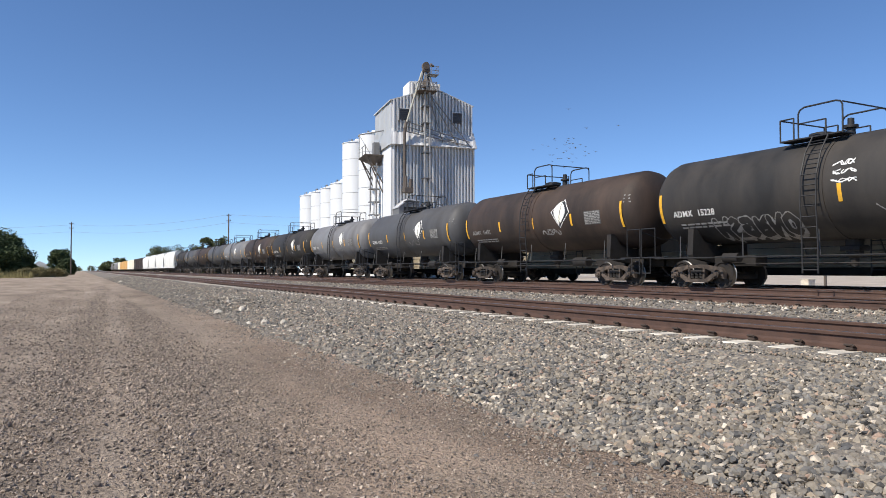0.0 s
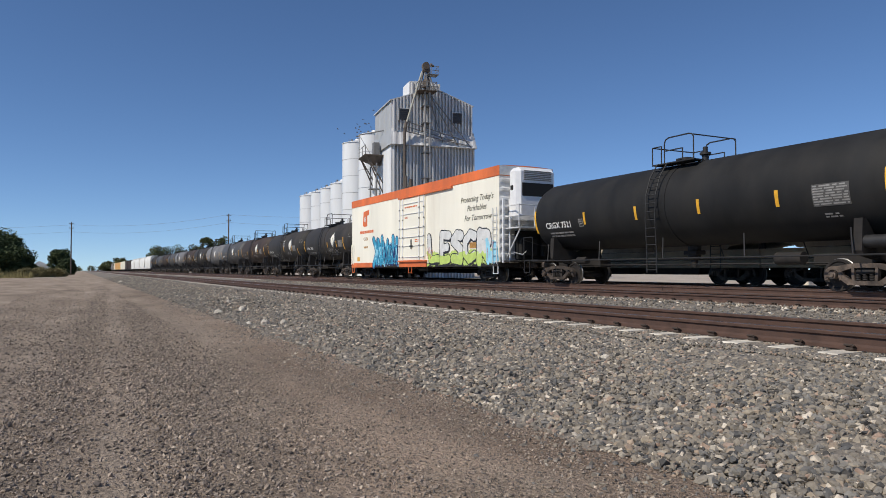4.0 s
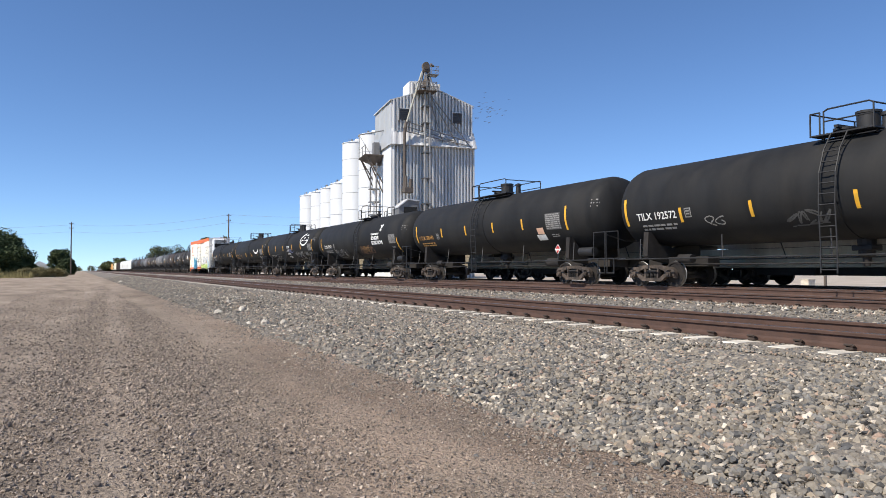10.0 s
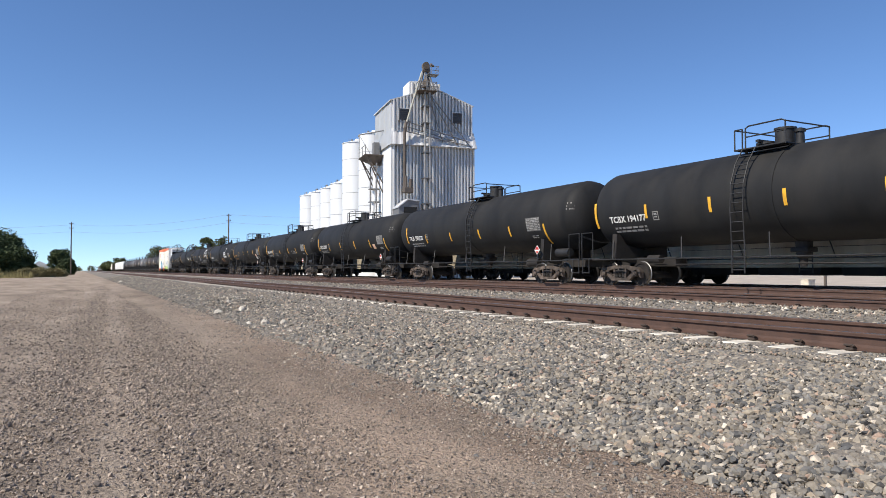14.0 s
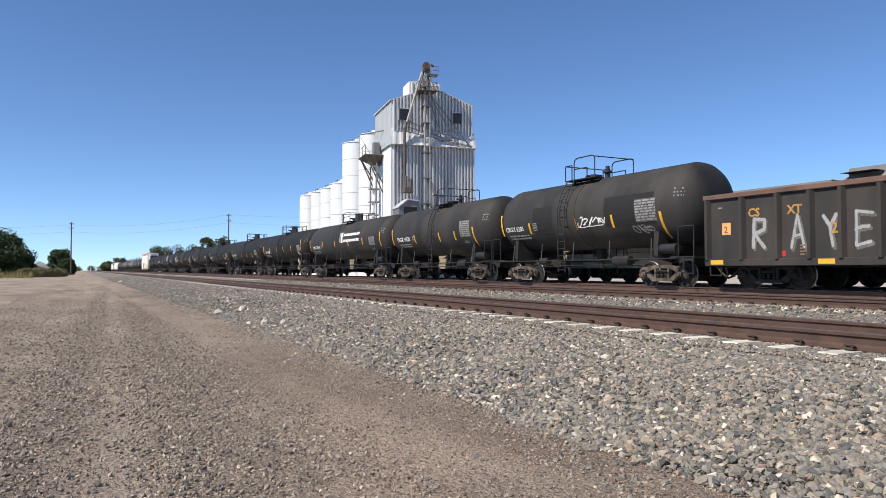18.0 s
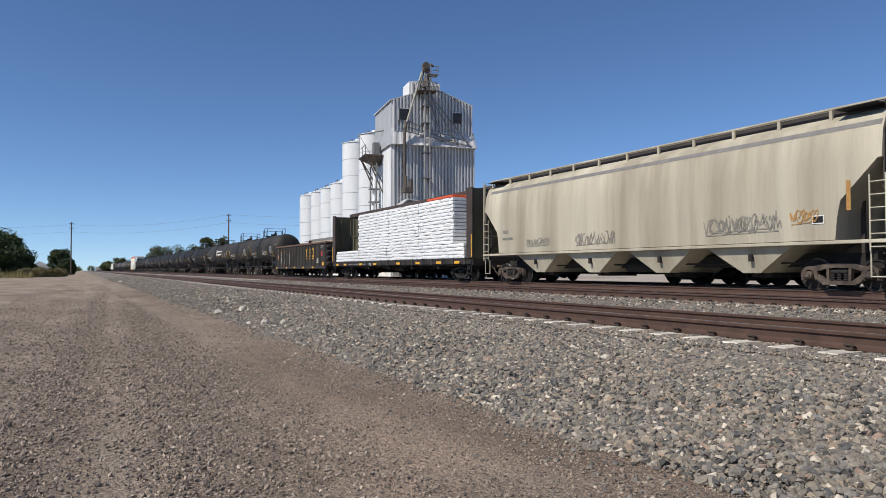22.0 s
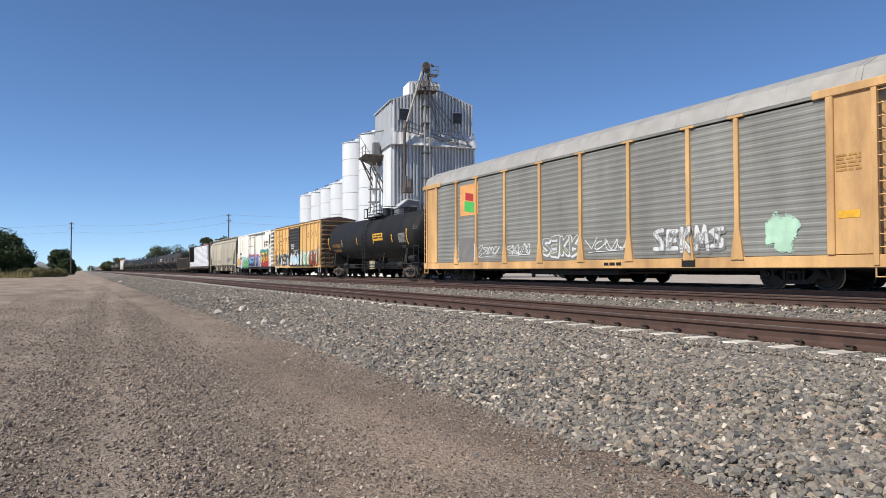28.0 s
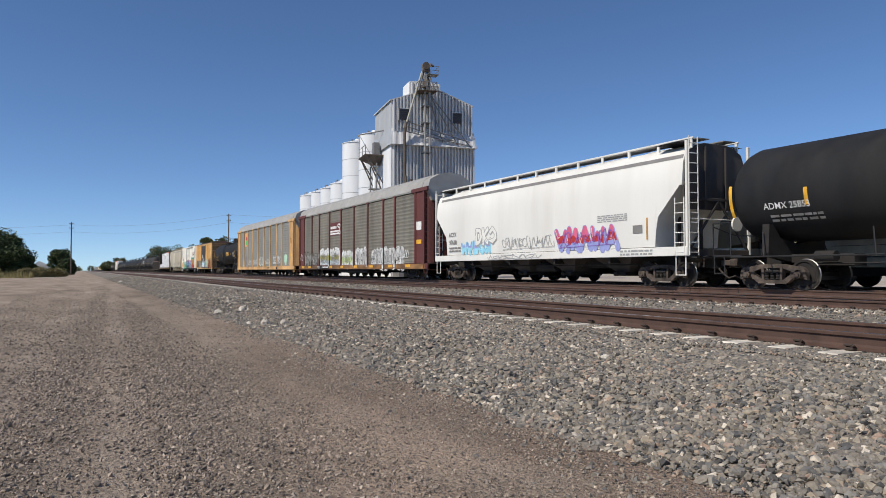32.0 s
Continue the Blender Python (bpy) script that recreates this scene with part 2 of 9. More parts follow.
def gravel_road_material():
    """Packed grey gravel with wheel tracks and a strip of brown dirt along the ballast."""
    m = bpy.data.materials.new("gravel_road")
    m.use_nodes = True
    N, L = m.node_tree.nodes, m.node_tree.links.new
    b = N["Principled BSDF"]
    co = N.new("ShaderNodeTexCoord")

    def noise_at(scale, detail=6, stretch=None, rough=0.6):
        n = N.new("ShaderNodeTexNoise")
        n.inputs["Scale"].default_value, n.inputs["Detail"].default_value, n.inputs["Roughness"].default_value = scale, detail, rough
        if stretch:
            mp = N.new("ShaderNodeMapping")
            mp.inputs["Scale"].default_value = stretch
            L(co.outputs["Object"], mp.inputs[0])
            L(mp.outputs[0], n.inputs[0])
        else:
            L(co.outputs["Object"], n.inputs[0])
        return n.outputs[0]

    def ramp(src, stops):
        r = N.new("ShaderNodeValToRGB")
        e = r.color_ramp.elements
        for i, (p, c) in enumerate(stops):
            if i < 2:
                e[i].position, e[i].color = p, (*c, 1)
            else:
                e.new(p).color = (*c, 1)
        L(src, r.inputs[0])
        return r.outputs[0]

    def math_(op, a, bb):
        n = N.new("ShaderNodeMath")
        n.operation = op
        for i, v in enumerate((a, bb)):
            if isinstance(v, (int, float)):
                n.inputs[i].default_value = v
            else:
                L(v, n.inputs[i])
        return n.outputs[0]

    def mix(f, a, bb):
        n = N.new("ShaderNodeMix")
        n.data_type = "RGBA"
        if isinstance(f, float):
            n.inputs[0].default_value = f
        else:
            L(f, n.inputs[0])
        L(a, n.inputs[6])
        L(bb, n.inputs[7])
        return n.outputs[2]

    def band(src, a, bb, c, d):
        up = N.new("ShaderNodeMapRange")
        up.interpolation_type = "SMOOTHSTEP"
        up.inputs[1].default_value, up.inputs[2].default_value = a, bb
        L(src, up.inputs[0])
        dn = N.new("ShaderNodeMapRange")
        dn.interpolation_type = "SMOOTHSTEP"
        dn.inputs[1].default_value, dn.inputs[2].default_value, dn.inputs[3].default_value, dn.inputs[4].default_value = c, d, 1, 0
        L(src, dn.inputs[0])
        return math_("MULTIPLY", up.outputs[0], dn.outputs[0])

    grit = noise_at(45, 8, rough=0.75)
    pebbles = N.new("ShaderNodeTexVoronoi")
    pebbles.inputs["Scale"].default_value = 34
    L(co.outputs["Object"], pebbles.inputs[0])
    gravel = ramp(grit, ((0.32, (0.142, 0.112, 0.085)), (0.66, (0.63, 0.50, 0.386)), (0.5, (0.375, 0.298, 0.228))))
    stone = ramp(pebbles.outputs["Color"], ((0.0, (0.123, 0.101, 0.081)), (1.0, (0.599, 0.487, 0.382))))
    base = mix(0.45, gravel, stone)
    dirt = ramp(grit, ((0.3, (0.265, 0.197, 0.145)), (0.7, (0.67, 0.515, 0.396))))
    sx = N.new("ShaderNodeSeparateXYZ")
    L(co.outputs["Object"], sx.inputs[0])
    wob = math_("MULTIPLY_ADD", noise_at(0.45, 5), 1.5)
    wob.node.inputs[2].default_value = -0.75
    x = math_("ADD", sx.outputs[0], wob)
    drift = math_("MULTIPLY_ADD", sx.outputs[1], -0.035)
    drift.node.inputs[2].default_value = 0.21
    sway = math_("MULTIPLY_ADD", noise_at(0.9, 4, (1, 0.3, 1)), 0.7)
    sway.node.inputs[2].default_value = -0.35
    lane = math_("ADD", math_("ADD", sx.outputs[0], drift), sway)
    near = math_("MULTIPLY_ADD", math_("MINIMUM", sx.outputs[1], 14.0), -0.15)
    near.node.inputs[2].default_value = 0.615
    strip = math_("MULTIPLY", band(math_("ADD", x, near), 0.75, 1.5, 4.6, 5.2), 0.9)
    fade = N.new("ShaderNodeMapRange")
    fade.interpolation_type = "SMOOTHSTEP"
    fade.inputs[1].default_value, fade.inputs[2].default_value, fade.inputs[3].default_value, fade.inputs[4].default_value = 11, 26, 1, 0.15
    L(sx.outputs[1], fade.inputs[0])
    breakup = ramp(noise_at(1.1, 7), ((0.36, (0.1, 0.1, 0.1)), (0.60, (1, 1, 1))))
    strip = math_("MULTIPLY", math_("MULTIPLY", strip, breakup), fade.outputs[0])
    col = mix(strip, base, dirt)
    toe = math_("MULTIPLY", math_("MULTIPLY", band(x, 2.1, 2.7, 3.4, 4.1), breakup), 0.5)
    col = mix(toe, col, ramp(grit, ((0.3, (0.125, 0.09, 0.066)), (0.7, (0.33, 0.247, 0.185)))))
    ridge = math_("MULTIPLY", math_("ADD", band(lane, -0.6, -0.3, -0.1, 0.12), band(lane, 0.5, 0.72, 1.0, 1.3)), 0.4)
    coarse = ramp(grit, ((0.32, (0.105, 0.087, 0.07)), (0.68, (0.42, 0.345, 0.27))))
    col = mix(ridge, col, coarse)
    ruts = math_("MULTIPLY", math_("ADD", band(lane, 0.1, 0.24, 0.38, 0.55), band(lane, -1.35, -1.0, -0.75, -0.5)), 0.5)
    fine = ramp(noise_at(90, 4), ((0.3, (0.36, 0.297, 0.24)), (0.7, (0.56, 0.462, 0.37))))
    col = mix(ruts, col, fine)
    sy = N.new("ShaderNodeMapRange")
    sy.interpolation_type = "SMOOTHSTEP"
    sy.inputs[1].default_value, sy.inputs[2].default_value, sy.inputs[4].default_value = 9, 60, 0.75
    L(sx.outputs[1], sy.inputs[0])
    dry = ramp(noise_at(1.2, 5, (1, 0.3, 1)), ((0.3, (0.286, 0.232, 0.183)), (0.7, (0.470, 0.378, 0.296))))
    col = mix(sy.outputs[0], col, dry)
    patch = ramp(noise_at(0.5, 5, (1, 0.35, 1)), ((0.32, (0.66, 0.65, 0.64)), (0.68, (1.2, 1.19, 1.18))))
    mu = N.new("ShaderNodeMix")
    mu.data_type, mu.blend_type = "RGBA", "MULTIPLY"
    mu.inputs[0].default_value = 1.0
    L(col, mu.inputs[6])
    L(patch, mu.inputs[7])
    L(mu.outputs[2], b.inputs["Base Color"])
    b.inputs["Roughness"].default_value = 0.95
    b.inputs["Specular IOR Level"].default_value = 0.2
    bp = N.new("ShaderNodeBump")
    bp.inputs["Strength"].default_value, bp.inputs["Distance"].default_value = 1.0, 0.034
    L(math_("ADD", grit, math_("MULTIPLY", pebbles.outputs["Distance"], -0.8)), bp.inputs["Height"])
    L(bp.outputs[0], b.inputs["Normal"])
    return m


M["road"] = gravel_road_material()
M["yard"] = mat("pale_packed_dirt", (0.42, 0.36, 0.295), 0.95, var=0.22, scale=0.6, grain=20, bump=0.4, spec=0.2)
M["field"] = mat("dry_grassland", (0.27, 0.235, 0.14), 0.95, var=0.35, scale=0.15, grain=6, bump=0.5, spec=0.2)

# ---- ground ----
TRACKS = ((8.17, 0.58), (14.94, 0.63), (19.87, 0.66), (24.40, 0.66))
GAUGE, TIE_STEP = 1.435, 0.61


def ground_height(x, y):
    """The road's slight unevenness near the camera."""
    if abs(y) > 60 or x > 3.2 or x < -14:
        return 0.0
    return 0.022 * noise.noise((x * 0.8, y * 0.5, 0)) + 0.012 * noise.noise((x * 3, y * 2.2, 4)) - 0.012 * math.exp(-((x + 1.1) / 0.25) ** 2)


def build_ground():
    xs = sorted({-2500, -900, -300, -100, -50, -25, 30, 60, 120, 300, 900, 2500, *[-14 + 0.25 * i for i in range(73)]})
    ys = sorted({-2500, -600, -150, -60, -20, 60, 80, 120, 200, 400, 900, 2500, *[-3 + 0.25 * i for i in range(110)], *[25 + i for i in range(35)]})
    m = Mesh().sheet([[(x, y, ground_height(x, y)) for x in xs] for y in ys])
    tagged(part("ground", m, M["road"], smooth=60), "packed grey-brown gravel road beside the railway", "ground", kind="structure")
    e = Mesh().prism([(28.5, 0.004), (29.5, 0.30), (60, 0.34), (200, 0.3), (202, 0.004)], "y", -540, 420)
    tagged(part("yard", e, M["yard"]), "pale dry dirt yard behind the railway tracks", "ground", kind="structure")
    e = Mesh().prism([(-200, -0.3), (-200, 0.06), (-30, 0.08), (-12.5, 0.004), (-12.5, -0.3)], "y", 26, 1500)
    tagged(part("field", e, M["field"]), "dry straw-coloured grass beside the gravel road", "ground", kind="structure")


def build_bed():
    """The ballast bed of the four tracks."""
    top = [(3.0, -0.05), (3.35, 0.01), (4.4, 0.14), (5.6, 0.28), (6.62, 0.36), (7.0, 0.375), (8.17, 0.36), (9.7, 0.36), (11.4, 0.27), (13.2, 0.40), (14.94, 0.42), (16.5, 0.41),
           (17.4, 0.40), (19.87, 0.45), (22, 0.42), (24.4, 0.45), (26.2, 0.42), (28.8, 0.0)]
    ys = [-540, -120, -30, -8] + [-4 + 0.5 * i for i in range(90)] + [42 + 3 * i for i in range(30)] + [140, 200, 300, 500, 900, 1600]
    rows = []
    for y in ys:
        row = []
        for x, z in top:
            dz = 0.03 * noise.noise((x * 1.5, y * 0.9, 2)) if -5 < y < 140 else 0
            row.append((x + 0.25 * noise.noise((x, y * 0.35, 9)) * (1 if x < 5 else 0), y, z + dz))
        rows.append(row)
    tagged(part("ballast_bed", Mesh().sheet(rows), M["ballast"], smooth=60), "grey crushed stone ballast under the tracks", "ballast", kind="structure")


RAIL = [(-0.075, 0), (0.075, 0), (0.075, 0.012), (0.018, 0.034), (0.009, 0.06), (0.009, 0.132), (0.034, 0.146), (0.036, 0.176), (0.026, 0.185),
        (-0.026, 0.185), (-0.036, 0.176), (-0.034, 0.146), (-0.009, 0.132), (-0.009, 0.06), (-0.018, 0.034), (-0.075, 0.012)]


def tie_mesh(name):
    b, h = 0.115, 0.2
    m = Mesh().prism([(-1.29, -h), (-1.29, -0.035), (-1.25, 0), (-0.48, 0), (-0.4, -0.03), (0.4, -0.03), (0.48, 0), (1.25, 0), (1.29, -0.035), (1.29, -h)], "y", -b, b)
    return m.data(name, M["concrete"])


def build_tracks():
    tie = tie_mesh("tie")
    clip = Mesh()
    for s in (-1, 1):
        clip.box(s * 0.085, s * 0.15, -0.05, 0.05, 0, 0.035, 0.01)
        clip.rod((s * 0.07, -0.03, 0.03), (s * 0.145, -0.045, 0.06), 0.013, 6)
        clip.rod((s * 0.07, 0.03, 0.03), (s * 0.145, 0.045, 0.06), 0.013, 6)
        clip.rod((s * 0.145, -0.045, 0.06), (s * 0.145, 0.045, 0.06), 0.013, 6)
    clip = clip.data("rail_clip", M["clip"])
    for i, (cx, top) in enumerate(TRACKS):
        base = top - 0.185
        track = thing(f"track_{i + 1}", "railway track of rusted steel rails on pale concrete ties", "track", kind="structure")
        for s in (-1, 1):
            x = cx + s * (GAUGE / 2 + 0.036)
            r = part("rail", Mesh().prism([(x + a, base + z) for a, z in RAIL], "y", -530, 1500), M["rail"], track, "rust-brown steel rail")
            part("rail_head", Mesh().box(x - 0.022, x + 0.022, -530, 1500, top - 0.001, top + 0.002), M["rail_top"], r, "polished running surface")
        lo, hi = (-4, 96) if i == 0 else (6, 70)
        n = 0
        y = lo
        rest = Mesh()
        y = -60.0
        while y < 420:
            if lo <= y <= hi and i < 2:
                t = part("tie", tie, M["concrete"], track)
                t.location = (cx, y + random.uniform(-0.012, 0.012), base - 0.004)
                for s in (-1, 1) if y < 48 else ():
                    c = part("rail_clip", clip, M["clip"], t, "dark steel clip")
                    c.location = (s * (GAUGE / 2 + 0.036), 0, 0.004)
            else:
                rest.box(cx - 1.29, cx + 1.29, y - 0.11, y + 0.11, base - 0.2, base - 0.004)
            y += TIE_STEP
        tagged(part("tie_row", rest, M["concrete"], track), kind="stuff")


def dirt_edge(y):
    """Where the brown dirt beside the ballast begins: it widens towards the camera."""
    return 1.1 + 0.15 * (min(y, 14.0) - 4.1)


def gravel_cover(x, y):
    """How thickly loose gravel lies on the road: windrows beside the wheel tracks, little on the tracks and on the dirt."""
    u = x - 0.035 * (y - 6) + 0.25 * noise.noise((x * 0.9, y * 0.27, 6))
    c = 0.42 + 0.5 * math.exp(-((u + 0.22) / 0.33) ** 2) + 0.4 * math.exp(-((u - 0.75) / 0.36) ** 2) - 0.16 * math.exp(-((u - 0.27) / 0.14) ** 2)
    v = x - dirt_edge(y) + 0.35 * noise.noise((x * 1.2, y * 0.5, 12))
    if v > -0.4:
        k = min(1, (v + 0.4) / 0.9)
        c = c * (1 - k) + k * (0.4 + 0.3 * max(0, x - 2.5))
    return c + 0.4 * noise.noise((x * 0.9 - 0.07 * y, y * 0.22, 3)) + 0.25 * noise.noise((x * 2.6, y * 1.3, 8))


def stone_field(name, area, seed, label, small=False, thin=False):
    """Loose stones on a strip: area is a list of (x0, x1, y0, y1, count, least size, largest size, height at x)."""
    rng = np.random.default_rng(seed)
    g = (1 + 5 ** 0.5) / 2
    ico = np.array([(-1, g, 0), (1, g, 0), (-1, -g, 0), (1, -g, 0), (0, -1, g), (0, 1, g), (0, -1, -g), (0, 1, -g), (g, 0, -1), (g, 0, 1), (-g, 0, -1), (-g, 0, 1)]) / 1.9
    tri = np.array([(0, 11, 5), (0, 5, 1), (0, 1, 7), (0, 7, 10), (0, 10, 11), (1, 5, 9), (5, 11, 4), (11, 10, 2), (10, 7, 6), (7, 1, 8),
                    (3, 9, 4), (3, 4, 2), (3, 2, 6), (3, 6, 8), (3, 8, 9), (4, 9, 5), (2, 4, 11), (6, 2, 10), (8, 6, 7), (9, 8, 1)])
    if small:
        ico = np.array([(1, 0, 0), (-1, 0, 0), (0, 1, 0), (0, -1, 0), (0, 0, 1), (0, 0, -1)]) * 1.0
        tri = np.array([(0, 2, 4), (2, 1, 4), (1, 3, 4), (3, 0, 4), (2, 0, 5), (1, 2, 5), (3, 1, 5), (0, 3, 5)])
    corners = len(ico)
    vs, fs, n = [], [], 0
    for x0, x1, y0, y1, count, a, b, height in area:
        x, y = rng.uniform(x0, x1, count), rng.uniform(y0, y1, count)
        if thin:
            y = y0 * (y1 / y0) ** ((y - y0) / (y1 - y0)) if y0 > 5 else y
            thick = np.array([gravel_cover(a, b) for a, b in zip(x, y)])
            keep = rng.random(count) < np.clip(thick, 0.06, 1) * np.clip(1.25 - y / 55, 0.03, 1)
            x, y = x[keep], y[keep]
            count = len(x)
        size = a + (b - a) * rng.random(count) ** 2
        v = ico[None] * rng.uniform(0.5, 1.3, (count, corners, 1)) * (size[:, None] * rng.uniform(0.45, 1.3, (count, 3)))[:, None, :] * 0.5
        q = rng.normal(size=(count, 4))
        q /= np.linalg.norm(q, axis=1)[:, None]
        w, i, j, k = q.T
        R = np.stack([1 - 2 * (j * j + k * k), 2 * (i * j - k * w), 2 * (i * k + j * w), 2 * (i * j + k * w), 1 - 2 * (i * i + k * k), 2 * (j * k - i * w),
                      2 * (i * k - j * w), 2 * (j * k + i * w), 1 - 2 * (i * i + j * j)], 1).reshape(-1, 3, 3)
        v = np.einsum("nij,nkj->nki", R, v)
        v[:, :, 2] *= 0.85
        v += np.stack([x, y, np.array([height(p, s) for p, s in zip(x, y)]) + size * (0.2 if thin else 0.12)], 1)[:, None, :]
        vs.append(v.reshape(-1, 3))
        fs.append((tri[None] + (np.arange(count) * corners)[:, None, None]).reshape(-1, 3) + n)
        n += count * corners
    vs, fs = np.concatenate(vs), np.concatenate(fs)
    me = bpy.data.meshes.new(name)
    me.vertices.add(len(vs))
    me.vertices.foreach_set("co", vs.astype(np.float32).ravel())
    me.loops.add(len(fs) * 3)
    me.loops.foreach_set("vertex_index", fs.astype(np.int32).ravel())
    me.polygons.add(len(fs))
    me.polygons.foreach_set("loop_start", np.arange(0, len(fs) * 3, 3, dtype=np.int32))
    me.update(calc_edges=True)
    me.shade_flat()
    me.materials.append(M["pebble" if thin else "stone"])
    tagged(new(name, me), label, "gravel", kind="stuff")


def crib(level, sunk):
    """Stones between the ties, none on top of them."""
    return lambda x, y: sunk if abs((y + 60.305) % TIE_STEP - 0.305) < 0.14 else level


def slope_height(x, y):
    return float(np.interp(x, [3.0, 3.35, 4.4, 5.6, 6.55, 9.7, 11.4, 13.2, 16.5, 18.2], [-0.01, 0.01, 0.14, 0.28, 0.335, 0.35, 0.27, 0.40, 0.41, 0.43]))


build_ground()
build_bed()
build_tracks()
stone_field("ballast_stones", [
    (6.45, 6.9, 0.6, 16.0, 7500, 0.026, 0.058, lambda x, y: 0.365), (6.88, 7.42, 0.6, 16.0, 9000, 0.026, 0.055, crib(0.375, 0.2)), (6.88, 7.42, 16.0, 34.0, 5000, 0.035, 0.07, crib(0.375, 0.2)),
    (3.25, 6.8, 1.2, 8.0, 33000, 0.026, 0.08, slope_height), (3.25, 6.8, 8.0, 20.0, 24000, 0.036, 0.088, slope_height), (5.2, 6.9, 0.6, 12.0, 9000, 0.026, 0.07, slope_height),
    (2.7, 3.5, 1.0, 30.0, 3600, 0.016, 0.055, slope_height), (2.3, 3.3, 1.0, 16.0, 1600, 0.014, 0.05, slope_height)], 3, "loose grey and pinkish crushed stones on the track shoulder")
stone_field("ballast_stones", [
    (5.3, 6.9, 8.0, 34.0, 11000, 0.04, 0.09, slope_height), (3.2, 6.8, 20.0, 60.0, 19000, 0.055, 0.13, slope_height), (3.2, 6.9, 60.0, 120.0, 9000, 0.10, 0.2, slope_height),
    (9.4, 13.7, 6.0, 60.0, 15000, 0.05, 0.11, slope_height), (13.55, 14.15, 6.0, 60.0, 9000, 0.05, 0.09, lambda x, y: 0.435), (6.9, 9.4, 2.0, 40.0, 5000, 0.05, 0.10, slope_height)], 4, "grey crushed stones between the tracks and farther along", True)
stone_field("road_gravel", [
    (-1.4, 1.9, 1.5, 10.0, 64000, 0.008, 0.036, ground_height), (-1.4, 1.5, 1.5, 10.0, 9000, 0.022, 0.052, ground_height), (1.2, 3.3, 1.2, 10.0, 60000, 0.006, 0.028, ground_height),
    (-2.4, 1.8, 9.0, 95.0, 92000, 0.014, 0.05, ground_height), (1.6, 3.3, 9.0, 95.0, 32000, 0.010, 0.036, ground_height), (-7, 2.6, 13.0, 90.0, 16000, 0.018, 0.05, ground_height)], 5, "small loose pebbles strewn over the gravel road", True, True)


# ---- railway cars: local x across, y along (front towards +y), z up from the rail head ----
CARS = []
FAR = False


def wheel_data():
    prof = [(0.075, 0.07), (0.075, 0.14), (0.035, 0.17), (0.03, 0.35), (0.065, 0.385), (0.067, 0.452), (-0.045, 0.457), (-0.06, 0.482), (-0.072, 0.482), (-0.075, 0.38), (-0.02, 0.35), (-0.02, 0.16), (-0.08, 0.13), (-0.08, 0.07)]
    me = Mesh().turned(prof, "x", n=22).data("wheel", M["wheel"], 30)
    me.materials.append(M["tread"])
    for p in me.polygons:
        if abs(p.center.x) < 0.07 and min((me.vertices[v].co.y ** 2 + me.vertices[v].co.z ** 2) ** 0.5 for v in p.vertices) > 0.44:
            p.material_index = 1
    return me


WHEEL = wheel_data()


def sideframe_data(material):
    """A cast side frame: arched pedestals over the bearings, sloping members and a spring opening."""
    m = Mesh()
    for s in (-1, 1):
        c = s * 0.889
        ring = [(c + 0.26 * math.cos(radians(a)), 0.457 + 0.25 * math.sin(radians(a))) for a in range(-20, 201, 20)]
        ring += [(c + 0.155 * math.cos(radians(a)), 0.457 + 0.15 * math.sin(radians(a))) for a in range(200, -21, -20)]
        for a in range(len(ring) // 2 - 1):
            b = len(ring) - 1 - a
            m.prism([ring[a], ring[a + 1], ring[b - 1], ring[b]], "x", -0.085, 0.075)
        m.prism([(s * 0.80, 0.70), (s * 0.64, 0.56), (s * 0.36, 0.645), (0, 0.66), (0, 0.79), (s * 0.36, 0.775), (s * 0.62, 0.73)], "x", -0.07, 0.07)
        m.prism([(s * 0.72, 0.50), (s * 0.60, 0.45), (s * 0.36, 0.28), (s * 0.44, 0.19), (s * 0.56, 0.23), (s * 0.74, 0.38)], "x", -0.075, 0.07)
        m.prism([(s * 0.27, 0.28), (s * 0.35, 0.28), (s * 0.37, 0.68), (s * 0.29, 0.68)], "x", -0.085, 0.06)
        m.rod((-0.15, c, 0.457), (0.05, c, 0.457), 0.115, 14)
        m.rod((-0.185, c, 0.457), (-0.15, c, 0.457), 0.075, 12)
        for a in (30, 150, 270):
            m.rod((-0.20, c + 0.045 * math.cos(radians(a)), 0.457 + 0.045 * math.sin(radians(a))), (-0.18, c + 0.045 * math.cos(radians(a)), 0.457 + 0.045 * math.sin(radians(a))), 0.016, 6)
        m.prism([(s * 1.16, 0.44), (s * 1.16, 0.30), (s * 1.05, 0.33), (s * 1.05, 0.46)], "x", -0.06, 0.06)
        m.prism([(s * 0.73, 0.44), (s * 0.73, 0.30), (s * 0.64, 0.34), (s * 0.64, 0.46)], "x", -0.06, 0.06)
    m.prism([(-0.5, 0.18), (0.5, 0.18), (0.43, 0.3), (-0.43, 0.3)], "x", -0.09, 0.09)
    return m.data("sideframe", M[material], 40)


SIDEFRAME = sideframe_data("truck")
SHADED_FRAME = sideframe_data("sooty")


def springs_data():
    m = Mesh()
    for y in (-0.19, 0, 0.19):
        for x in (-0.05, 0.07):
            m.turned([(0.30 + 0.024 * i, 0.075 if i % 2 else 0.055) for i in range(9)], "z", (x, y, 0), 7)
    m.box(-0.1, 0.12, -0.24, 0.24, 0.49, 0.6, 0.02)
    # springs and bolster are near-black: the shade behind the frame is in their colour
    return m.data("spring_group", M["under"], 50)


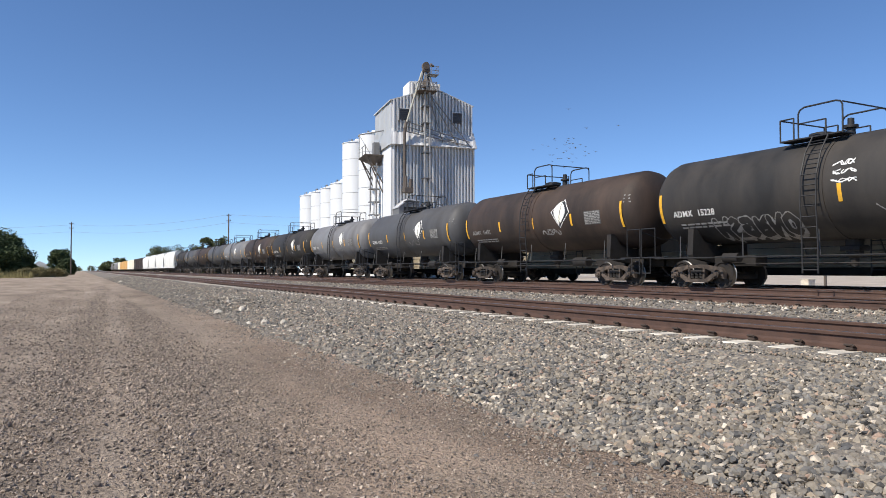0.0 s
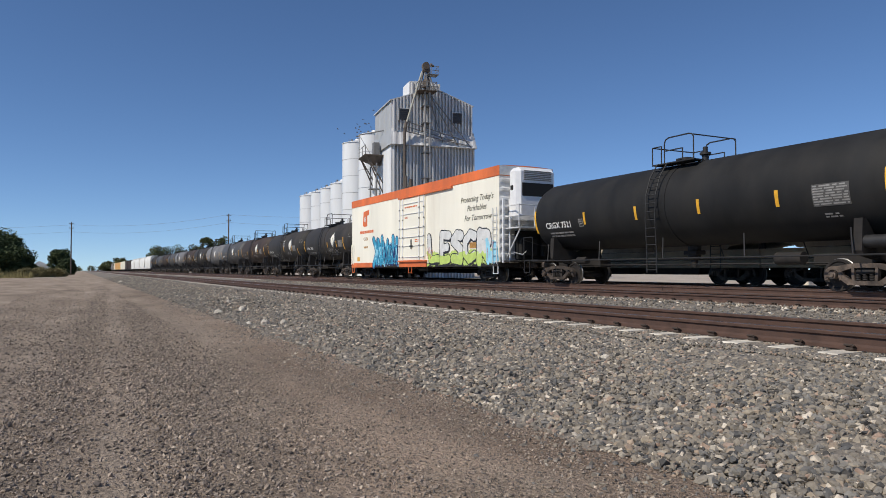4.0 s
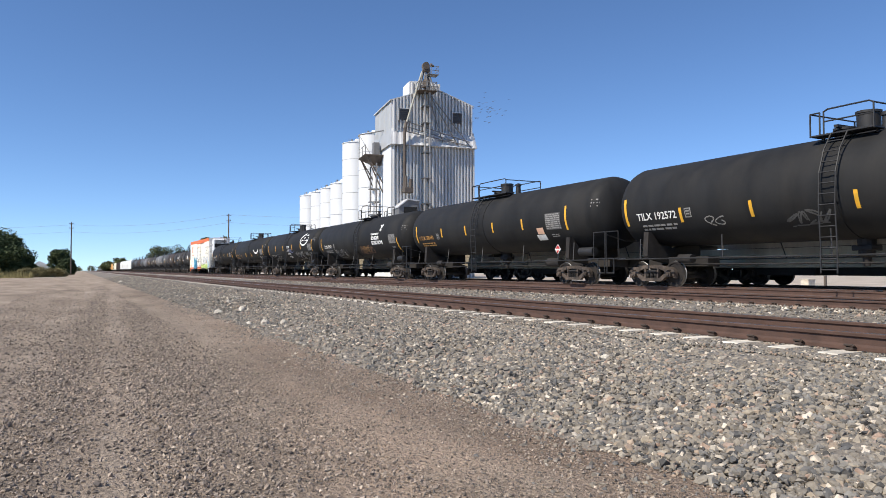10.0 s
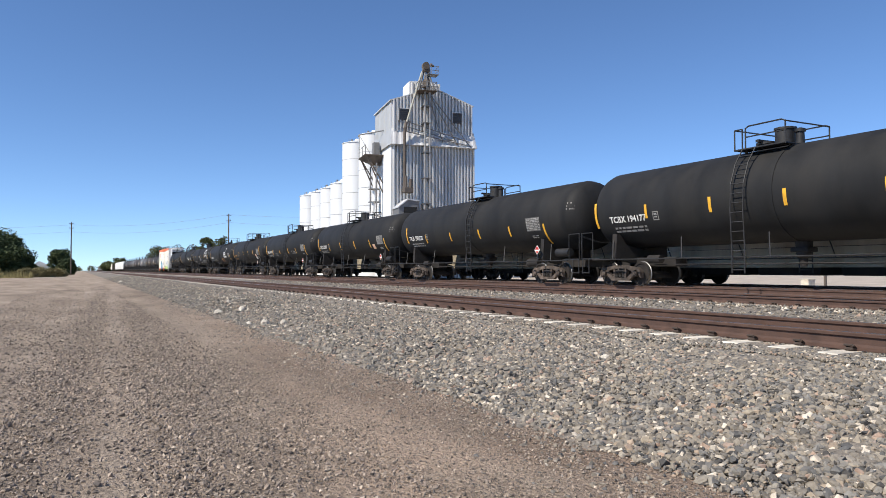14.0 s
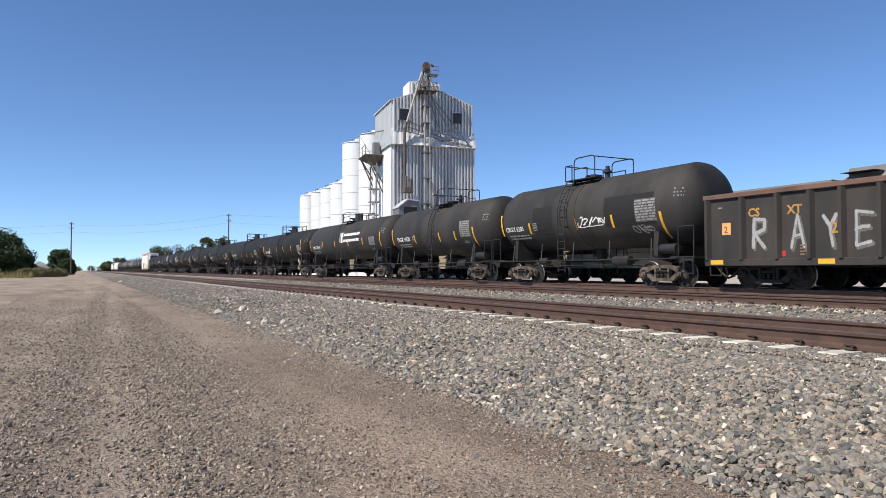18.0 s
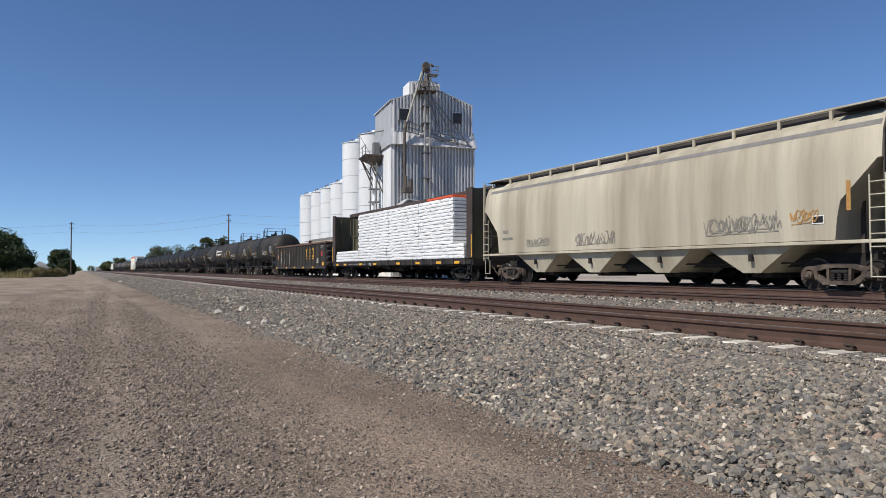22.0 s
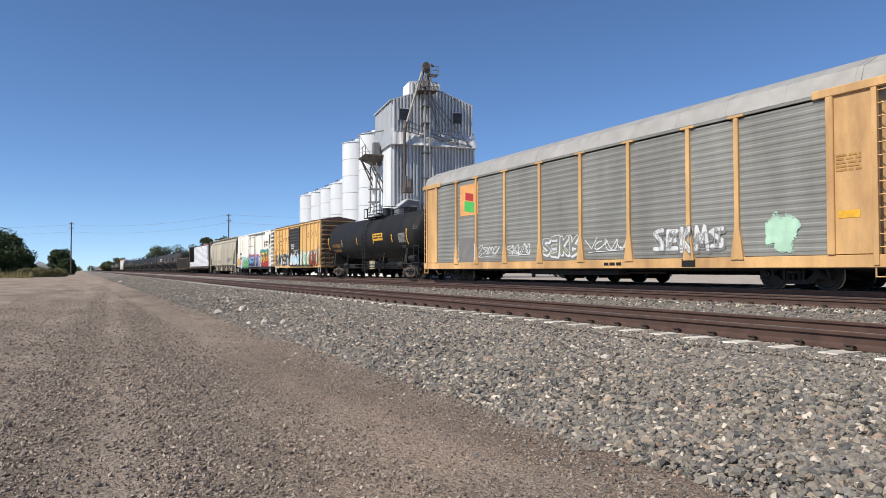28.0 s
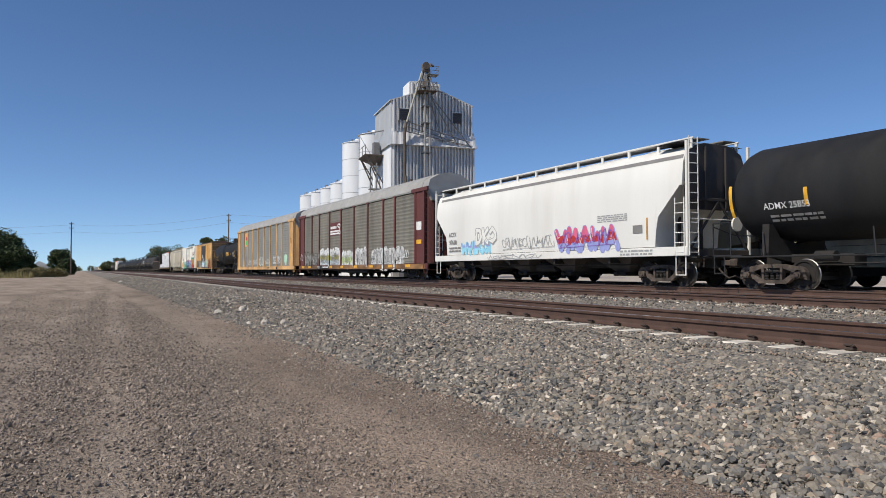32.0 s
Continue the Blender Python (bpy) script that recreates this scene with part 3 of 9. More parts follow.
SPRINGS = springs_data()
BOLSTER = Mesh().box(-0.95, 0.95, -0.2, 0.2, 0.5, 0.72, 0.03).box(-0.3, 0.3, -0.25, 0.25, 0.7, 0.86, 0.03).box(-0.7, 0.7, -1.05, -0.97, 0.3, 0.42).box(-0.7, 0.7, 0.97, 1.05, 0.3, 0.42).data("truck", M["under"])
AXLE = Mesh().rod((-0.95, 0, 0.457), (0.95, 0, 0.457), 0.08, 10).data("axle", M["wheel"])


def add_truck(car, y):
    # tanks and hoppers keep lit truck steel; the others get the shade-dark copy
    clean = not car.name.startswith(("refrigerator", "box", "gondola", "autorack", "lumber", "flat"))
    t = part("truck", BOLSTER, M["under"], car, "grimy cast-steel wheel truck")
    t.location.y = y
    for s in (-1, 1):
        f = part("sideframe", SIDEFRAME if clean else SHADED_FRAME, M["truck"], t)
        f.matrix_basis = pose(s * 0.99, 0, 0, 0, 0, 0 if s < 0 else 180)
        g = tagged(part("spring_nest", SPRINGS, M["under"], t), kind="stuff")
        g.location.x = s * 0.99
        a = part("axle", AXLE, M["wheel"], t)
        a.location.y = s * 0.889
        for u in (-1, 1):
            w = part("wheel", WHEEL, M["wheel"], t, "steel wheel with a bright worn tread")
            w.matrix_basis = pose(s * 0.755, u * 0.889, 0.457, 0, 0, 180 if s < 0 else 0)
    return t


def coupler_data():
    m = Mesh().box(-0.1, 0.1, 0, 0.5, 0.74, 0.94, 0.03).box(-0.16, 0.14, 0.42, 0.68, 0.70, 0.98, 0.05)
    m.pipe([(0.3, 0.0, 0.75), (0.3, 0.25, 0.5), (0.28, 0.5, 0.32), (0.24, 0.75, 0.4)], 0.03, 6)
    return m.data("coupler", M["truck"])


COUPLER = coupler_data()


def add_couplers(car, half):
    for s in (-1, 1):
        c = part("coupler", COUPLER, M["truck"], car, "rusty knuckle coupler with air hose")
        c.matrix_basis = pose(0, s * half, 0, 0, 0, 0 if s > 0 else 180)


def car_thing(name, label, category, front, rear, group="cars of the freight train", train=0):
    car = thing(name, label, category, group)
    CARS.append((car, (front + rear) / 2, train))
    return car


# marks on a car's side: u runs towards the rear, v upwards, off is the height above the skin
def flat_skin(x):
    return lambda y, z, off: (x - off, y, z)


def posted_skin(x, posts, half, depth):
    """A side whose posts stand proud by depth."""
    return lambda y, z, off: (x - off - (depth if any(abs(y - p) < half + 0.03 for p in posts) else 0), y, z)


def tank_skin(r, zc):
    return lambda y, z, off: (-math.sqrt(max(0.01, (r + off) ** 2 - (z - zc) ** 2)), y, z)


def patch(m, skin, y0, y1, z0, z1, off=0.006, n=5):
    """A painted rectangle that follows the skin."""
    rows = [[skin(y, z0 + (z1 - z0) * i / n, off) for y in (y0, y1)] for i in range(n + 1)]
    return m.sheet(rows)


TEXT = {}


def letters(text, size, bold=0.0, wide=1.0):
    """Flat letters with the built-in font: vertices (u, v) and faces, and the width."""
    key = text, size, bold, wide
    if key not in TEXT:
        cu = bpy.data.curves.new("lettering", "FONT")
        cu.body, cu.size, cu.offset, cu.resolution_u = text, size, bold * size, 2
        ob = bpy.data.objects.new("lettering", cu)
        me = bpy.data.meshes.new_from_object(ob)
        v = [(p.co.x * wide, p.co.y) for p in me.vertices]
        f = [tuple(p.vertices) for p in me.polygons]
        bpy.data.objects.remove(ob)
        bpy.data.curves.remove(cu)
        bpy.data.meshes.remove(me)
        TEXT[key] = v, f, max([p[0] for p in v], default=0)
    return TEXT[key]


def write(car, skin, text, y, z, size, material, bold=0.012, wide=1.0, name="lettering", slant=0.0):
    """Letters on a car's side, that start at y and run towards the rear."""
    v, f, _ = letters(text, size, bold, wide)
    m = Mesh().add([skin(y - p[0] - slant * p[1], z + p[1], 0.012) for p in v], f)
    return part(name, m, material, car)


def bars(car, skin, y0, y1, z0, z1, rows, material, rng, name="stencil"):
    """Lines of small writing too fine to read."""
    m = Mesh()
    h = (z1 - z0) / rows
    for i in range(rows):
        z = z1 - (i + 1) * h
        y = y0
        while y > y1 + 0.05:
            w = min(rng.uniform(0.1, 0.35), y - y1)
            patch(m, skin, y, y - w, z + 0.25 * h, z + 0.8 * h, 0.009, 1)
            y -= w + rng.uniform(0.03, 0.08)
    return tagged(part(name, m, material, car), kind="stuff")


def stroke(m, skin, pts, w, off):
    """A painted line of width w."""
    rows = []
    for i, p in enumerate(pts):
        a, b = pts[max(0, i - 1)], pts[min(len(pts) - 1, i + 1)]
        t = Vector((b[0] - a[0], b[1] - a[1]))
        t = t.normalized() if t.length else Vector((1, 0))
        rows.append([skin(p[0] - t.y * w / 2, p[1] + t.x * w / 2, off), skin(p[0] + t.y * w / 2, p[1] - t.x * w / 2, off)])
    m.sheet(rows)


def curl(rng, y, z, w, h, turns=9):
    """A looping line inside a box."""
    pts, a = [], rng.uniform(0, 6.28)
    k1, k2 = rng.choice((1, 1.5, 2)), rng.choice((1, 2, 3))
    for i in range(turns + 1):
        s = i / turns * 5.2 + a
        pts.append((y + 0.5 * w * math.sin(k1 * s), z + 0.45 * h * math.cos(k2 * s + a)))
    return pts


def soft_noise(rs, shape, step):
    """Smooth values between 0 and 1 over a grid."""
    c = rs.random((shape[0] // step + 3, shape[1] // step + 3))
    a, b = np.arange(shape[0]) / step, np.arange(shape[1]) / step
    i, j = a.astype(int), b.astype(int)
    u, v = (a - i)[:, None], (b - j)[None]
    u, v = u * u * (3 - 2 * u), v * v * (3 - 2 * v)
    return (c[i][:, j] * (1 - u) + c[i + 1][:, j] * u) * (1 - v) + (c[i][:, j + 1] * (1 - u) + c[i + 1][:, j + 1] * u) * v


def line_distance(Y, Z, pts):
    d = np.full(Y.shape, 9.0)
    for (ay, az), (by, bz) in zip(pts, pts[1:]):
        l = (by - ay) ** 2 + (bz - az) ** 2 + 1e-9
        t = np.clip(((Y - ay) * (by - ay) + (Z - az) * (bz - az)) / l, 0, 1)
        d = np.minimum(d, np.hypot(Y - ay - t * (by - ay), Z - az - t * (bz - az)))
    return d


PAINTED = {}


def paint_wall(car, skin, y0, z0, cell, index, materials, label):
    """Lays thin coats of paint: index says which material covers each small spot, -1 none; y falls along a row."""
    k = PAINTED[car.name] = PAINTED.get(car.name, -1) + 1
    off = 0.003 + 0.0016 * k
    first = None
    for n, material in enumerate(materials):
        m = Mesh()
        for r in range(index.shape[0]):
            row = np.concatenate(([False], index[r] == n, [False])).astype(np.int8)
            d = np.diff(row)
            for a, b in zip(np.where(d == 1)[0], np.where(d == -1)[0]):
                while a < b:
                    e = min(b, a + 3)
                    p, q, lo, hi = y0 - a * cell, y0 - e * cell, z0 + r * cell, z0 + (r + 1) * cell
                    quad = [skin(p, lo, off), skin(q, lo, off), skin(q, hi, off), skin(p, hi, off)]
                    if abs(quad[0][0] - quad[1][0]) > 0.02:
                        e = a + 1
                        q = y0 - e * cell
                        x = skin((p + q) / 2, lo, off)[0]
                        quad = [(x, p, lo), (x, q, lo), (x, q, hi), (x, p, hi)]
                    m.add(quad, [(0, 1, 2, 3)])
                    a = e
        if m.f:
            if first is None:
                first = tagged(part("graffiti", m, material, car, label), kind="stuff")
            else:
                tagged(part("paint_coat", m, material, first), kind="stuff")
    return first


# letter strokes in a box from -0.5 to 0.5: u towards the rear, v upwards
GLYPHS = {
    "A": (((-0.5, -0.5), (0.0, 0.5), (0.45, -0.5)), ((-0.25, -0.12), (0.28, -0.12))),
    "B": (((-0.4, -0.5), (-0.4, 0.5), (0.3, 0.4), (0.25, 0.1), (-0.3, 0.0), (0.4, -0.15), (0.35, -0.45), (-0.4, -0.5)),),
    "C": (((0.45, 0.35), (0.0, 0.5), (-0.45, 0.2), (-0.45, -0.25), (0.0, -0.5), (0.45, -0.35)),),
    "D": (((-0.4, -0.5), (-0.4, 0.5), (0.2, 0.4), (0.45, 0.0), (0.2, -0.4), (-0.4, -0.5)),),
    "E": (((0.45, 0.45), (-0.4, 0.5), (-0.4, -0.5), (0.45, -0.45)), ((-0.4, 0.0), (0.3, 0.0))),
    "G": (((0.4, 0.4), (-0.1, 0.5), (-0.45, 0.1), (-0.4, -0.4), (0.1, -0.5), (0.42, -0.3), (0.42, 0.0), (0.1, 0.0)),),
    "I": (((0.0, 0.5), (0.0, -0.5)),),
    "K": (((-0.4, 0.5), (-0.4, -0.5)), ((0.4, 0.5), (-0.35, 0.0), (0.45, -0.5))),
    "L": (((-0.4, 0.5), (-0.35, -0.45), (0.45, -0.45)),),
    "M": (((-0.5, -0.5), (-0.35, 0.5), (0.0, -0.2), (0.35, 0.5), (0.5, -0.5)),),
    "N": (((-0.45, -0.5), (-0.4, 0.5), (0.4, -0.5), (0.45, 0.5)),),
    "O": (((0.0, 0.5), (-0.45, 0.2), (-0.4, -0.35), (0.0, -0.5), (0.42, -0.25), (0.4, 0.3), (0.0, 0.5)),),
    "R": (((-0.4, -0.5), (-0.4, 0.5), (0.35, 0.4), (0.35, 0.1), (-0.3, 0.0), (0.45, -0.5)),),
    "S": (((0.42, 0.4), (0.0, 0.5), (-0.42, 0.28), (0.35, -0.15), (0.3, -0.42), (-0.45, -0.42)),),
    "T": (((-0.5, 0.42), (0.5, 0.48)), ((0.0, 0.45), (0.0, -0.5))),
    "U": (((-0.45, 0.5), (-0.4, -0.35), (0.0, -0.5), (0.4, -0.35), (0.45, 0.5)),),
    "V": (((-0.5, 0.5), (0.0, -0.5), (0.5, 0.5)),),
    "W": (((-0.5, 0.5), (-0.3, -0.5), (0.0, 0.3), (0.3, -0.5), (0.5, 0.5)),),
    "X": (((-0.45, 0.5), (0.45, -0.5)), ((0.45, 0.5), (-0.45, -0.5))),
    "Y": (((-0.45, 0.5), (0.0, 0.05), (0.45, 0.5)), ((0.0, 0.05), (0.0, -0.5))),
    "Z": (((-0.45, 0.45), (0.45, 0.45), (-0.45, -0.45), (0.45, -0.45)),),
}


def spray(car, skin, y0, y1, z0, z1, count, fills, outline, seed, line=0.05, detail=None, wobble=0.2, label="spray-painted graffiti", heavy=1.0, word="", plain=False):
    """Wild interlocking painted forms, with outline, drop edge, blended fills and highlights; word sets their strokes, turned over at random unless plain."""
    count = len(word) or count
    rng, rs = random.Random(seed), np.random.default_rng(seed)
    cell, pad = 0.022, 0.22
    ny, nz = int((y0 - y1 + 2 * pad) / cell), int((z1 - z0 + 2 * pad) / cell)
    Y = np.tile((y0 + pad) - (np.arange(ny) + 0.5) * cell, (nz, 1))
    Z = np.tile(((z0 - pad) + (np.arange(nz) + 0.5) * cell)[:, None], (1, ny))
    warp, blend = soft_noise(rs, Y.shape, 7) - 0.5, soft_noise(rs, Y.shape, 11)
    index = np.full(Y.shape, -1)
    step, h = (y0 - y1) / count, z1 - z0
    fat = heavy * min(0.30 * step, 0.22 * h) * (0.85 if word else 1)
    nf = len(fills)
    for i in range(count):
        cy, lean = y0 - (i + 0.5) * step, rng.uniform(-0.25, 0.25) * (0.35 if word else 1)

        def at(u, v):
            return cy - u * step * 0.6 + lean * v * h, z0 + h * (0.5 + v)

        D = np.full(Y.shape, 9.0)
        D2 = D.copy()
        H = D.copy()
        forms = []
        for k in range(0 if word else 2):
            v, f = rng.choice((-0.42, 0.42)), []
            for q in range(rng.choice((3, 4, 4, 5))):
                f.append(at(-0.6 + 0.38 * q + rng.uniform(-0.35, 0.3), max(-0.46, min(0.46, v * rng.uniform(0.5, 1.15)))))
                v = -v if rng.random() < 0.75 else v * 0.3
            forms.append(f)
        if word:
            tall = rng.uniform(0.78, 1.0)
            fu, fv = (1, 1) if plain else rng.choice(((-1, 1), (1, -1), (-1, -1)))
            forms = [[at(1.35 * fu * u + rng.uniform(-0.09, 0.09), 0.86 * tall * fv * v + rng.uniform(-0.05, 0.05)) for u, v in f] for f in GLYPHS[word[i]]]
        for f in forms:
            D = np.minimum(D, line_distance(Y, Z, f) * rng.uniform(0.85, 1.15))
            D2 = np.minimum(D2, line_distance(Y + 0.05, Z + 0.06, f))
            H = np.minimum(H, line_distance(Y, Z, [(p[0] + 0.24 * fat, p[1] + 0.2 * fat) for p in (f[0], (0.5 * (f[0][0] + f[1][0]), 0.5 * (f[0][1] + f[1][1])))]))
        D += 0.06 * wobble * warp
        index[D2 < fat / 2 + line] = nf
        index[D < fat / 2 + line] = nf
        tone = np.clip(((Z - z0) / h * 1.1 + 0.9 * (blend - 0.5) + 0.37 * (i % 2)) * nf, 0, 99).astype(int) % nf
        if word:
            tone = np.clip(((Z - z0) / h + 0.22 * (blend - 0.5)) * nf, 0, nf - 1).astype(int)
        index = np.where(D < fat / 2, tone, index)
        index[(H < 0.014) & (D < fat / 2)] = nf + 1
    return paint_wall(car, skin, y0 + pad, z0 - pad, cell, index, [*fills, outline, detail or M["g_white"]], label)


def cloud(car, skin, y0, y1, z0, z1, material, seed, label):
    """A soft-edged patch of sprayed background that breaks up into specks."""
    rs = np.random.default_rng(seed)
    cell = 0.03
    ny, nz = int((y0 - y1) / cell), int((z1 - z0) / cell)
    u, v = np.abs(np.linspace(-1, 1, ny))[None], np.abs(np.linspace(-1, 1, nz))[:, None]
    edge = 1 - np.maximum(u ** 6, v ** 2.5) if y0 - y1 > 1.6 else 1.15 - 0.85 * (u ** 2 + v ** 2)
    f = edge + 0.9 * (soft_noise(rs, (nz, ny), 9) - 0.5) + 0.35 * (rs.random((nz, ny)) - 0.5)
    return paint_wall(car, skin, y0, z0, cell, np.where(f > 0.36, 0, -1), [material], label)


def scrawl(car, skin, y0, y1, z0, z1, count, material, seed, line=0.05, label="thin spray-painted tag"):
    """Thin looping paint lines."""
    rng = random.Random(seed)
    cell, pad = 0.018, 0.1
    ny, nz = int((y0 - y1 + 2 * pad) / cell), int((z1 - z0 + 2 * pad) / cell)
    Y = np.tile((y0 + pad) - (np.arange(ny) + 0.5) * cell, (nz, 1))
    Z = np.tile(((z0 - pad) + (np.arange(nz) + 0.5) * cell)[:, None], (1, ny))
    step = (y0 - y1) / count
    D = np.full(Y.shape, 9.0)
    for i in range(count):
        cy = y0 - (i + 0.5) * step
        if rng.random() < 0.85:
            D = np.minimum(D, line_distance(Y, Z, curl(rng, cy, (z0 + z1) / 2, step * rng.uniform(0.8, 1.3), (z1 - z0) * rng.uniform(0.5, 1), 14)))
        else:
            zs = [z0 if (q + i) % 2 else z1 for q in range(rng.choice((3, 4, 5)))]
            D = np.minimum(D, line_distance(Y, Z, [(cy + (0.5 - q / (len(zs) - 1)) * step * 1.3 + rng.uniform(-0.1, 0.1) * step, z + (z0 + z1 - 2 * z) * rng.uniform(0, 0.45)) for q, z in enumerate(zs)]))
    if count > 3:
        zz = z0 + rng.uniform(-0.02, 0.1) * (z1 - z0)
        D = np.minimum(D, line_distance(Y, Z, [(y0 - 0.2 * step, zz), (y1 + 0.4 * step, zz + 0.05)]) * 1.4)
    return paint_wall(car, skin, y0 + pad, z0 - pad, cell, np.where(D < max(0.3 * line, 0.014), 0, -1), [material], label)


TANKS = {}


RUNG = Mesh().rod((0, -0.24, 0), (0, 0.24, 0), 0.018, 5).data("rung", M["frame"])


def tank_car(front, rear, paint, label, rail_kind=0, r=1.52, zc=2.99, top=0.0, ladder=None, trucks=None):
    """A tank car with its top fittings about y = top; returns it, its skin and half the tank's length."""
    L = front - rear - 0.15
    h = L / 2
    car = car_thing("tank_car", label, "tank car", front, rear)
    prof = [(-h, 0.02), (-h + 0.015, 0.35), (-h + 0.07, 0.75), (-h + 0.17, 1.05), (-h + 0.33, 1.31), (-h + 0.52, 1.45), (-h + 0.75, r), (-0.06, r), (-0.06, r + 0.02), (0.06, r + 0.02), (0.06, r)]
    prof = prof + [(-a, b) for a, b in prof[:7][::-1]]
    part("tank", Mesh().turned(prof, "y", (0, 0, zc), 48), M[paint], car, smooth=40)
    for s, ty in zip((1, -1), trucks or (h - 1.6, 1.6 - h)):
        part("draft_sill", Mesh().box(-0.3, 0.3, s * (h + 0.45), s * (h - 3.6), 0.72, 1.08, 0.02), M["under"], car)
        add_truck(car, ty)
        m = Mesh().prism([(-1.3, 1.02), (-1.36, 1.12), (-1.3, 2.0), (-1.12, 2.0), (-0.8, 1.58), (0, 1.42), (0.8, 1.58), (1.12, 2.0), (1.3, 2.0), (1.36, 1.12), (1.3, 1.02), (0.4, 0.86), (-0.4, 0.86)], "y", ty - 0.12, ty + 0.12)
        part("saddle", m, M["under"], car, smooth=30)
        m = Mesh().box(-1.5, 1.5, s * (h + 0.38), s * (h - 0.75), 1.02, 1.07, 0.01)
        part("end_platform", m, M["frame"], car)
        for x in (-1.5, 1.5):
            m = Mesh()
            m.pipe([(x, s * (h + 0.34), 1.05), (x, s * (h + 0.34), 2.1), (x, s * (h - 0.35), 2.1)], 0.02)
            m.pipe([(x, s * (h - 0.35), 2.1), (x, s * (h - 0.35), 1.05)], 0.02)
            part("corner_handrail", m, M["frame"], car)
            m = Mesh()
            m.pipe([(x, s * (h + 0.30), 0.45), (x, s * (h + 0.30), 1.05)], 0.022)
            m.pipe([(x, s * (h - 0.10), 0.45), (x, s * (h - 0.10), 1.05)], 0.022)
            m.rod((x, s * (h + 0.30), 0.48), (x, s * (h - 0.10), 0.48), 0.022)
            part("stirrup_step", m, M["frame"], car)
        m = Mesh()
        m.pipe([(-1.5, s * (h + 0.34), 2.0), (-0.5, s * (h + 0.36), 1.75), (0.5, s * (h + 0.36), 1.75), (1.5, s * (h + 0.34), 2.0)], 0.018)
        part("end_handrail", m, M["frame"], car)
    add_couplers(car, h + 0.2)
    for s in (-1, 1):
        m = Mesh().rod((s * 1.56, -h + 0.4, 1.0), (s * 1.56, h - 0.4, 1.0), 0.024, 6)
        k = 5
        for i in range(k):
            y = -h + 1.6 + i * (2 * h - 3.2) / (k - 1)
            m.pipe([(s * 1.56, y, 1.0), (s * 1.38, y + 0.16, 1.75)], 0.022, 5)
        part("running_rail", m, M["frame"], car, "long pipe handrail along the tank")
    # ladder, walkway and fittings at the middle
    half = (0.98, 0.92, 1.68)[rail_kind]
    y1, y0 = top + half, top - half
    ly = y1 - 0.5 if ladder is None else ladder
    for s in (-1, 1):
        rungs = []
        pts = [(s * 1.62, 0.5), (s * 1.62, 1.3), (s * 1.68, 2.4), (s * 1.64, 3.3), (s * 1.42, 3.95), (s * 1.08, 4.45)]
        for j in range(13):
            z = 0.6 + j * 0.3
            a = float(np.interp(z, [p[1] for p in pts], [p[0] for p in pts]))
            rungs.append((a, ly, z))
        lad = part("ladder", Mesh().pipe([(a, ly - 0.24, z) for a, z in pts], 0.024), M["frame"], car, "steel side ladder to the top walkway")
        part("upright", Mesh().pipe([(a, ly + 0.24, z) for a, z in pts], 0.024), M["frame"], lad)
        for p in rungs:
            part("rung", RUNG, M["frame"], lad).location = p
    z = zc + r
    for s in (-1, 1):
        m = Mesh().box(s * 0.55, s * 1.08, y0, y1, z - 0.08, z - 0.03, 0.01)
        m.box(s * 0.62, s * 0.68, y0 + 0.1, y0 + 0.16, z - 0.5, z - 0.05).box(s * 0.62, s * 0.68, y1 - 0.16, y1 - 0.1, z - 0.5, z - 0.05)
        part("top_walkway", m, M["frame"], car, "steel grating walkway")
    for s in (-1, 1):
        a = s * 1.05
        if rail_kind == 0:
            c = y1 - 0.6
            loop = Mesh().pipe([(a, c, z + 0.68), (a, c - 0.06, z + 0.8), (a, c - 0.2, z + 0.86), (a, y0 + 0.2, z + 0.86), (a, y0 + 0.06, z + 0.82), (a, y0, z + 0.72)], 0.026)
            posts = ((y0, 0.74), (c, 0.70), (y1, 0.6), (c + 0.15, 0.6), (y0 + 0.5, 0.4))
            rails = (((y1, 0.6), (c + 0.15, 0.6)), ((c, 0.4), (y0 + 0.5, 0.4)))
        else:
            c = y1 - 0.45 * half
            loop = Mesh().pipe([(a, y0, z + 0.6), (a, y0 + 0.12, z + 0.66), (a, c - 0.12, z + 0.66), (a, c, z + 0.6)], 0.024)
            posts = ((y0, 0.62), (c, 0.62), (y1, 0.6), (c + 0.12, 0.6))
            rails = (((y1, 0.6), (c + 0.12, 0.6)), ((c, 0.32), (y0, 0.32)))
        railing = part("side_railing", loop, M["frame"], car, "black pipe railing beside the top fittings")
        for y, k in posts:
            part("railing_post", Mesh().rod((a, y, z - 0.08), (a, y, z + k), 0.025, 6), M["frame"], railing)
        for (ya, ka), (yb, kb) in rails:
            part("railing_bar", Mesh().rod((a, ya, z + ka), (a, yb, z + kb), 0.022, 6), M["frame"], railing)
    for y in (y0, y1):
        part("end_railing", Mesh().rod((-1.05, y, z + (0.8 if rail_kind == 0 and y == y0 else 0.6)), (1.05, y, z + (0.8 if rail_kind == 0 and y == y0 else 0.6)), 0.022), M["frame"], car)
    m = Mesh()
